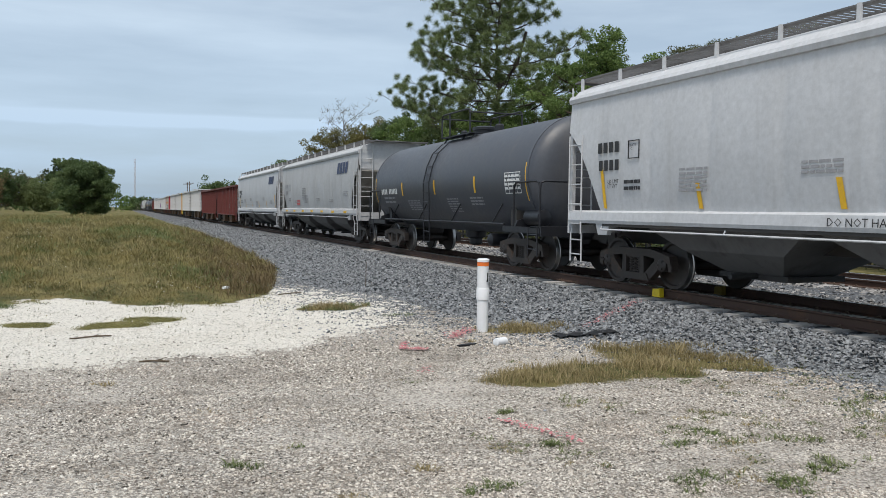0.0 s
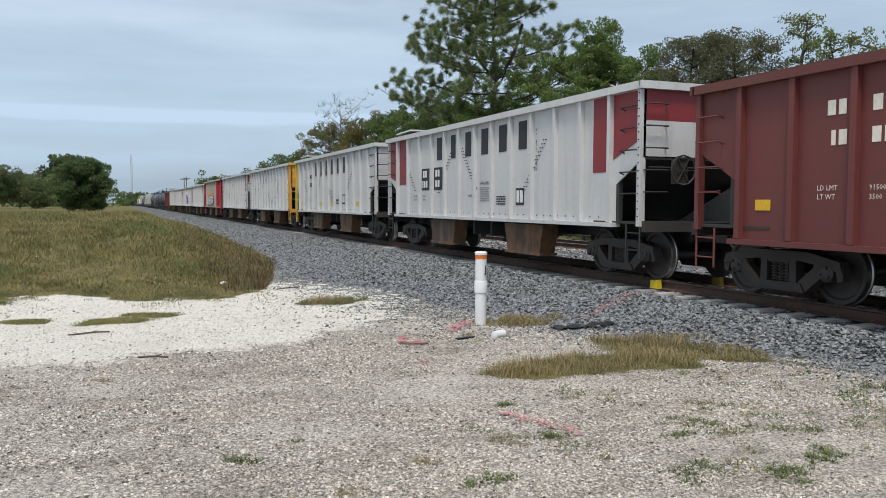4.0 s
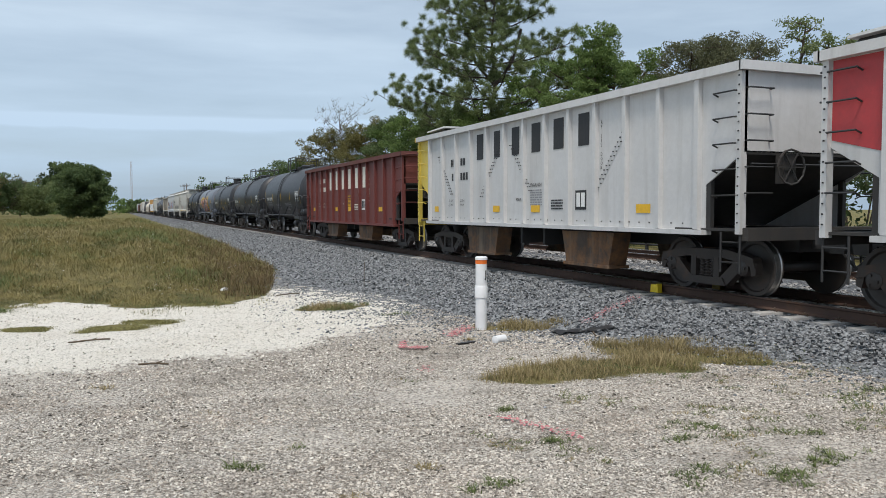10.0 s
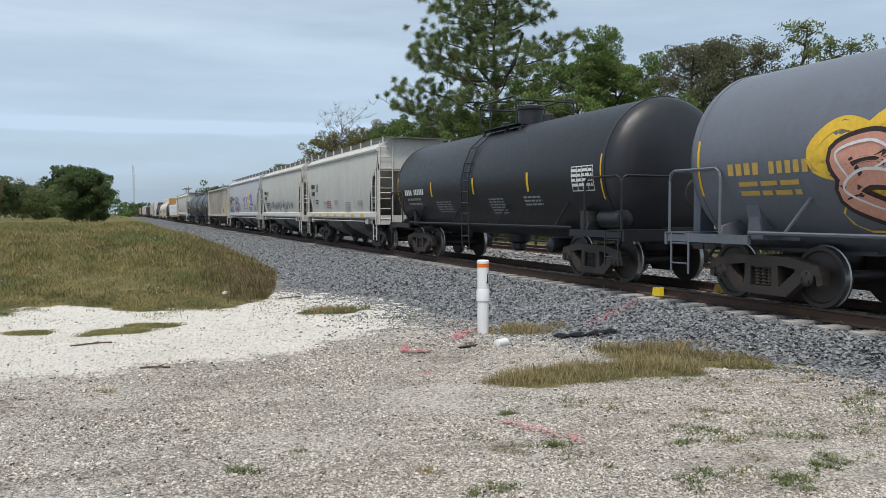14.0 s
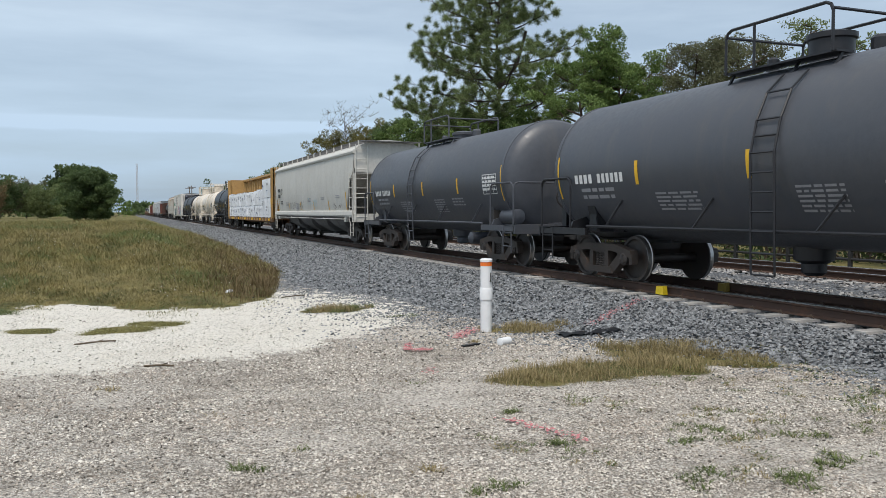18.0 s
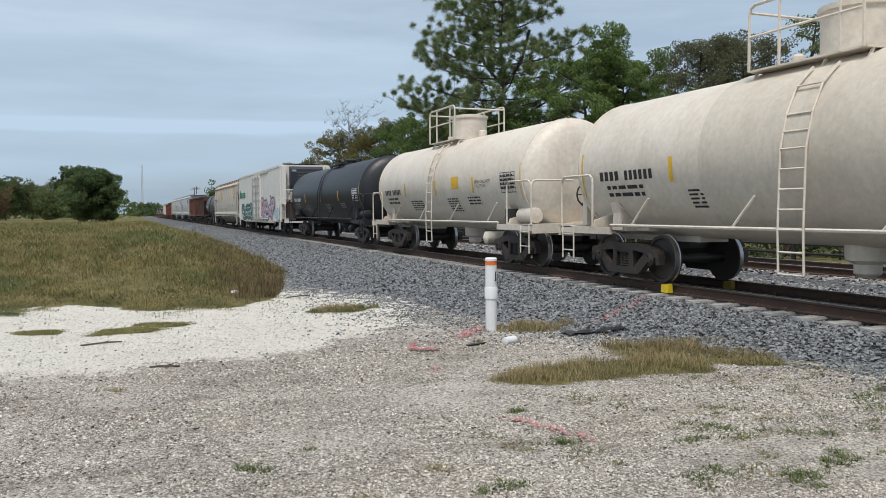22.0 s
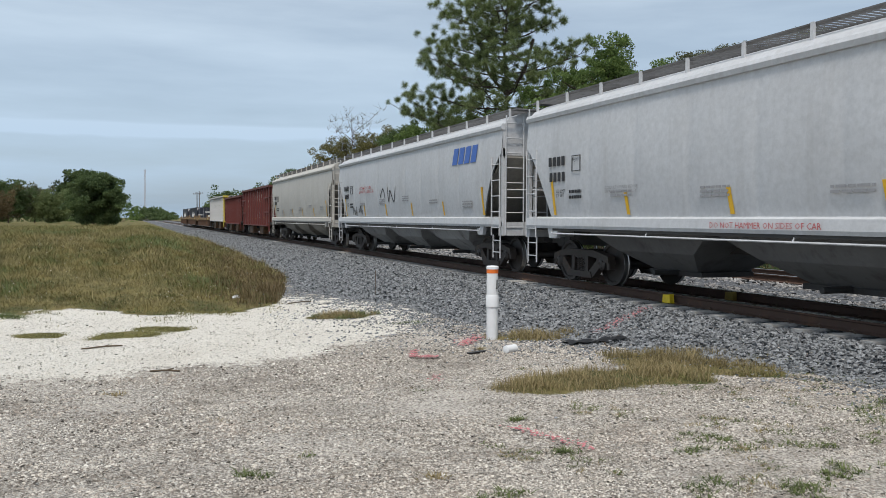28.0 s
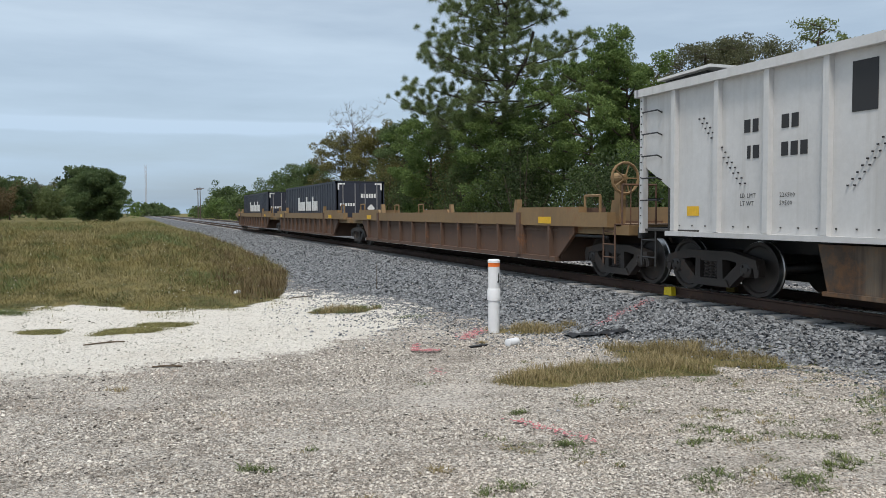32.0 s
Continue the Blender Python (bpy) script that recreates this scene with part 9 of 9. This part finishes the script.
tree((29.0, 42.5), 11.2, 4.2, "leafy broad tree beside the tracks", BROAD_GREEN, 104, 0.15, 26, 150, 0.085, 0.60, "round", twigs=9)
tree((33.0, 45.5), 11.4, 2.0, "grey-green tree with sparse leaves", OLIVE, 122, 0.22, 24, 70, 0.07, 0.60, "vase", twigs=6)
tree((33.0, 36.6), 11.6, 3.2, "olive-brown oak with thinning leaves", OLIVE, 105, 0.22, 36, 130, 0.065, 0.66, "round", twigs=9)
tree((33.5, 41.0), 12.2, 3.2, "olive-brown oak with thinning leaves", OLIVE, 106, 0.22, 36, 130, 0.065, 0.66, "round", twigs=9)
tree((29.0, 37.0), 7.4, 3.4, "bushy green tree beside the tracks", BROAD_GREEN, 107, 0.12, 24, 150, 0.08, 0.62, "round", twigs=8)
tree((30.0, 28.8), 11.2, 0.8, "tall sparse young tree", PALE, 108, 0.3, 20, 34, 0.08, 0.40, "tall")
tree((30.0, 27.2), 9.8, 0.9, "tall sparse young tree", PALE, 109, 0.3, 20, 36, 0.08, 0.42, "tall")
tree((31.0, 25.6), 9.4, 1.4, "sparse young tree beside the line", PALE, 110, 0.25, 20, 46, 0.08, 0.5, "tall")
tree((24.5, 66.0), 9.6, 3.8, "broad tree at the edge of the wood", BROAD_GREEN, 111, 0.1, 24, 170, 0.10, 0.75, "round", twigs=7)
tree((26.0, 78.0), 11.2, 3.0, "dense tree at the edge of the wood", DARK_GREEN, 112, 0.1, 22, 170, 0.10, 0.85, "round", twigs=7)
tree((27.5, 92.0), 11.6, 4.2, "roadside tree with yellowing leaves", AUTUMN, 113, 0.15, 24, 160, 0.11, 0.85, "round", twigs=7)
tree((28.5, 108.0), 14.6, 3.4, "bare-topped tree with thin twigs", BARK, 114, 0.55, 22, 10, 0.2, 1.0, "vase", bare=True, trunk_r=0.12)
tree((27.0, 108.0), 12.0, 4.5, "roadside tree with yellowing leaves", AUTUMN, 115, 0.12, 24, 140, 0.12, 0.95, "round", twigs=6)
tree((26.0, 124.0), 9.0, 3.6, "green tree in the row along the track", DARK_GREEN, 116, 0.1, 22, 110, 0.15, 1.1, "round")
tree((27.0, 140.0), 8.6, 3.6, "green tree in the row along the track", DARK_GREEN, 117, 0.1, 20, 100, 0.17, 1.2, "round")
tree((27.0, 158.0), 8.0, 3.6, "green tree in the row along the track", DARK_GREEN, 118, 0.1, 20, 90, 0.19, 1.3, "round")
tree((27.0, 182.0), 6.0, 3.2, "green tree in the row along the track", DARK_GREEN, 119, 0.1, 20, 80, 0.22, 1.4, "round")
tree((28.0, 255.0), 9.0, 4.4, "green tree far down the line", DARK_GREEN, 120, 0.1, 20, 70, 0.3, 1.9, "round")
tree((29.0, 285.0), 7.0, 4.0, "green tree far down the line", PALE, 121, 0.1, 20, 70, 0.3, 1.9, "round")
# thicket along the edge of the wood, canopy shade painted into its greens
for k in range(30):
    y = 12 + k * 4.3 + (k % 3) * 0.8
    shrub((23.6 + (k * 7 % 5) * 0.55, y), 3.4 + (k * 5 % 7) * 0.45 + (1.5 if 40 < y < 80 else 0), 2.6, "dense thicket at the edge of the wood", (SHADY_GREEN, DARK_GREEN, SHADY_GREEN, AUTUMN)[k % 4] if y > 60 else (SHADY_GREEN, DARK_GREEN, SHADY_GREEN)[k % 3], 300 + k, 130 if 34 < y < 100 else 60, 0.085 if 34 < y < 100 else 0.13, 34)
for k in range(12):
    y = 46 + k * 6.5
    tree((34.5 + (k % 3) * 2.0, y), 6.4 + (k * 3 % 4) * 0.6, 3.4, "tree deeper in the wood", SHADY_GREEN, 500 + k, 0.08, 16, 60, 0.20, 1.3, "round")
for k in range(14):
    shrub((24 + (k % 3) * 3, 150 + k * 16), 4.0 + (k % 4), 4.5, "scrub along the line in the distance", (BROAD_GREEN, DARK_GREEN)[k % 2], 340 + k, 60, 0.3, 26)
# the round tree on the rise, and the trees beyond the field
tree((-2.8, 82.0), 4.5, 2.35, "dense round dark-green tree on the grass", DARK_GREEN, 201, 0.04, 44, 190, 0.085, 0.62, "round", twigs=5)
tree((-5.9, 140.0), 7.6, 3.8, "tall dark leafy tree beyond the field", DARK_GREEN, 203, 0.15, 26, 150, 0.17, 1.0, "round", twigs=6)
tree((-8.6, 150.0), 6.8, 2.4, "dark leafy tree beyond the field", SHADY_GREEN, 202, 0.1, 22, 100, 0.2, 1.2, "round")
tree((-10.6, 128.0), 3.6, 1.9, "pale willow-like tree beyond the field", PALE, 204, 0.1, 22, 100, 0.15, 1.0, "round")
# next two: paler leaf greens, with the distance haze put into the colour
tree((-13.2, 132.0), 4.6, 2.0, "leafy tree beyond the field", OLIVE, 205, 0.2, 20, 100, 0.16, 1.0, "round")
tree((-15.9, 126.0), 5.0, 2.2, "leafy tree beyond the field", DARK_GREEN, 209, 0.2, 20, 100, 0.16, 1.0, "round")
tree((-14.0, 104.0), 2.6, 1.3, "bare grey-brown tree beyond the field", RUSSET, 206, 0.2, 22, 60, 0.09, 0.7, "vase")
tree((-20.0, 140.0), 4.2, 2.6, "leafy tree beyond the field", BROAD_GREEN, 207, 0.1, 20, 80, 0.24, 1.5, "round")
tree((-25.0, 130.0), 4.2, 2.6, "leafy tree beyond the field", DARK_GREEN, 208, 0.1, 20, 80, 0.24, 1.5, "round")
for k in range(12):
    shrub((-64 + k * 5.5, 230 + (k * 7 % 5) * 14), 4.5 + (k % 3), 6.5, "far hedge beyond the field", (DARK_GREEN, BROAD_GREEN)[k % 2], 400 + k, 55, 0.4, 26)
for k in range(10):
    shrub((6 + k * 3.0, 420 + k * 40), 6.5, 9.0, "far scrub where the line vanishes", DARK_GREEN, 420 + k, 45, 0.7, 22)


# ---- fence, mast and poles ----
def black_fence():
    m = flat("fence_black", (0.018, 0.018, 0.02), 0.6)
    fnc = thing("pipe_fence", pose(20.0, 0, -0.05), "low black pipe fence along the second track", "fence")
    for z in (0.46, 0.74):
        part("rail", Form().rod((0, -30, z), (0, 80, z), 0.045, 6), m, fnc)
    for k in range(46):
        part("post", shared("fpost", lambda: Form().box(-0.05, 0.05, -0.05, 0.05, -0.1, 0.82).mesh("post", [m])), m, fnc, at=pose(0, -28 + k * 2.4, 0))


black_fence()


def mast():
    m = flat("mast_grey", (0.40, 0.36, 0.36), 0.6, 0.2)
    t = thing("radio_mast", pose(15.5, 1000.0, 0.0), "slim lattice radio mast far away", "mast")
    f = Form()
    for a in range(3):
        f.rod((1.1 * math.cos(a * 2.094), 1.1 * math.sin(a * 2.094), 0), (1.1 * math.cos(a * 2.094), 1.1 * math.sin(a * 2.094), 58), 0.22, 4)
    part("legs", f, m, t)
    g = Form()
    for k in range(38):
        for a in range(3):
            b = a * 2.094
            c = b + 2.094
            g.rod((1.1 * math.cos(b), 1.1 * math.sin(b), k * 1.5), (1.1 * math.cos(c), 1.1 * math.sin(c), k * 1.5 + 1.5), 0.10, 3)
    part("lattice", g, m, t)


mast()


def utility_pole(x, y, tall):
    wood = flat("pole_wood", (0.12, 0.09, 0.07), 0.9)
    p = thing("utility_pole", pose(x, y, 0.0), "wooden utility pole far down the line", "utility pole", "utility poles")
    part("pole", Form().rod((0, 0, -0.3), (0, 0, tall), 0.16, 8, 0.11), wood, p)
    part("crossarm", Form().box(-1.2, 1.2, -0.06, 0.06, tall - 0.6, tall - 0.45), wood, p)
    for s in (-1.0, -0.4, 0.4, 1.0):
        part("insulator", Form().rod((s, 0, tall - 0.45), (s, 0, tall - 0.25), 0.05, 6), GREYINK, p)


utility_pole(18.6, 252.0, 9.4)
utility_pole(20.0, 262.0, 10.0)

# ---- the train and all that moves ----
build_train()


def motions():
    """Every car rolls at one speed towards -y; wheels turn while their car is near."""
    place = {}
    for car, u in CARS:
        x, z = car.matrix_basis.translation.x, car.matrix_basis.translation.z
        walk(car, [(0.0, pose(x, u, z)), (CLIP, pose(x, u - SPEED * CLIP, z))])
        place[car] = u
    for w, car, dy in WHEELSETS:
        # the span of time in which this axle is between 55 m ahead and 12 m past the eye
        u = place[car] + w.parent.matrix_basis.translation.y + dy
        t0, t1 = max(0.0, (u - 55) / SPEED), min(CLIP, (u + 12) / SPEED)
        if t1 <= 0:
            continue
        at = w.matrix_basis.translation.copy()
        a, b = round(t0 * FPS), round(t1 * FPS)
        if b <= a:
            continue
        turn = [k * 86.0 for k in range(b - a + 1)]
        rows = [((a + k) / FPS, pose(*at, r % 360)) for k, r in enumerate(turn)]
        if a > 0:
            rows.insert(0, (0.0, rows[0][1]))
        if b < CLIP * FPS:
            rows.append((CLIP, rows[-1][1]))
        walk(w, rows)


motions()
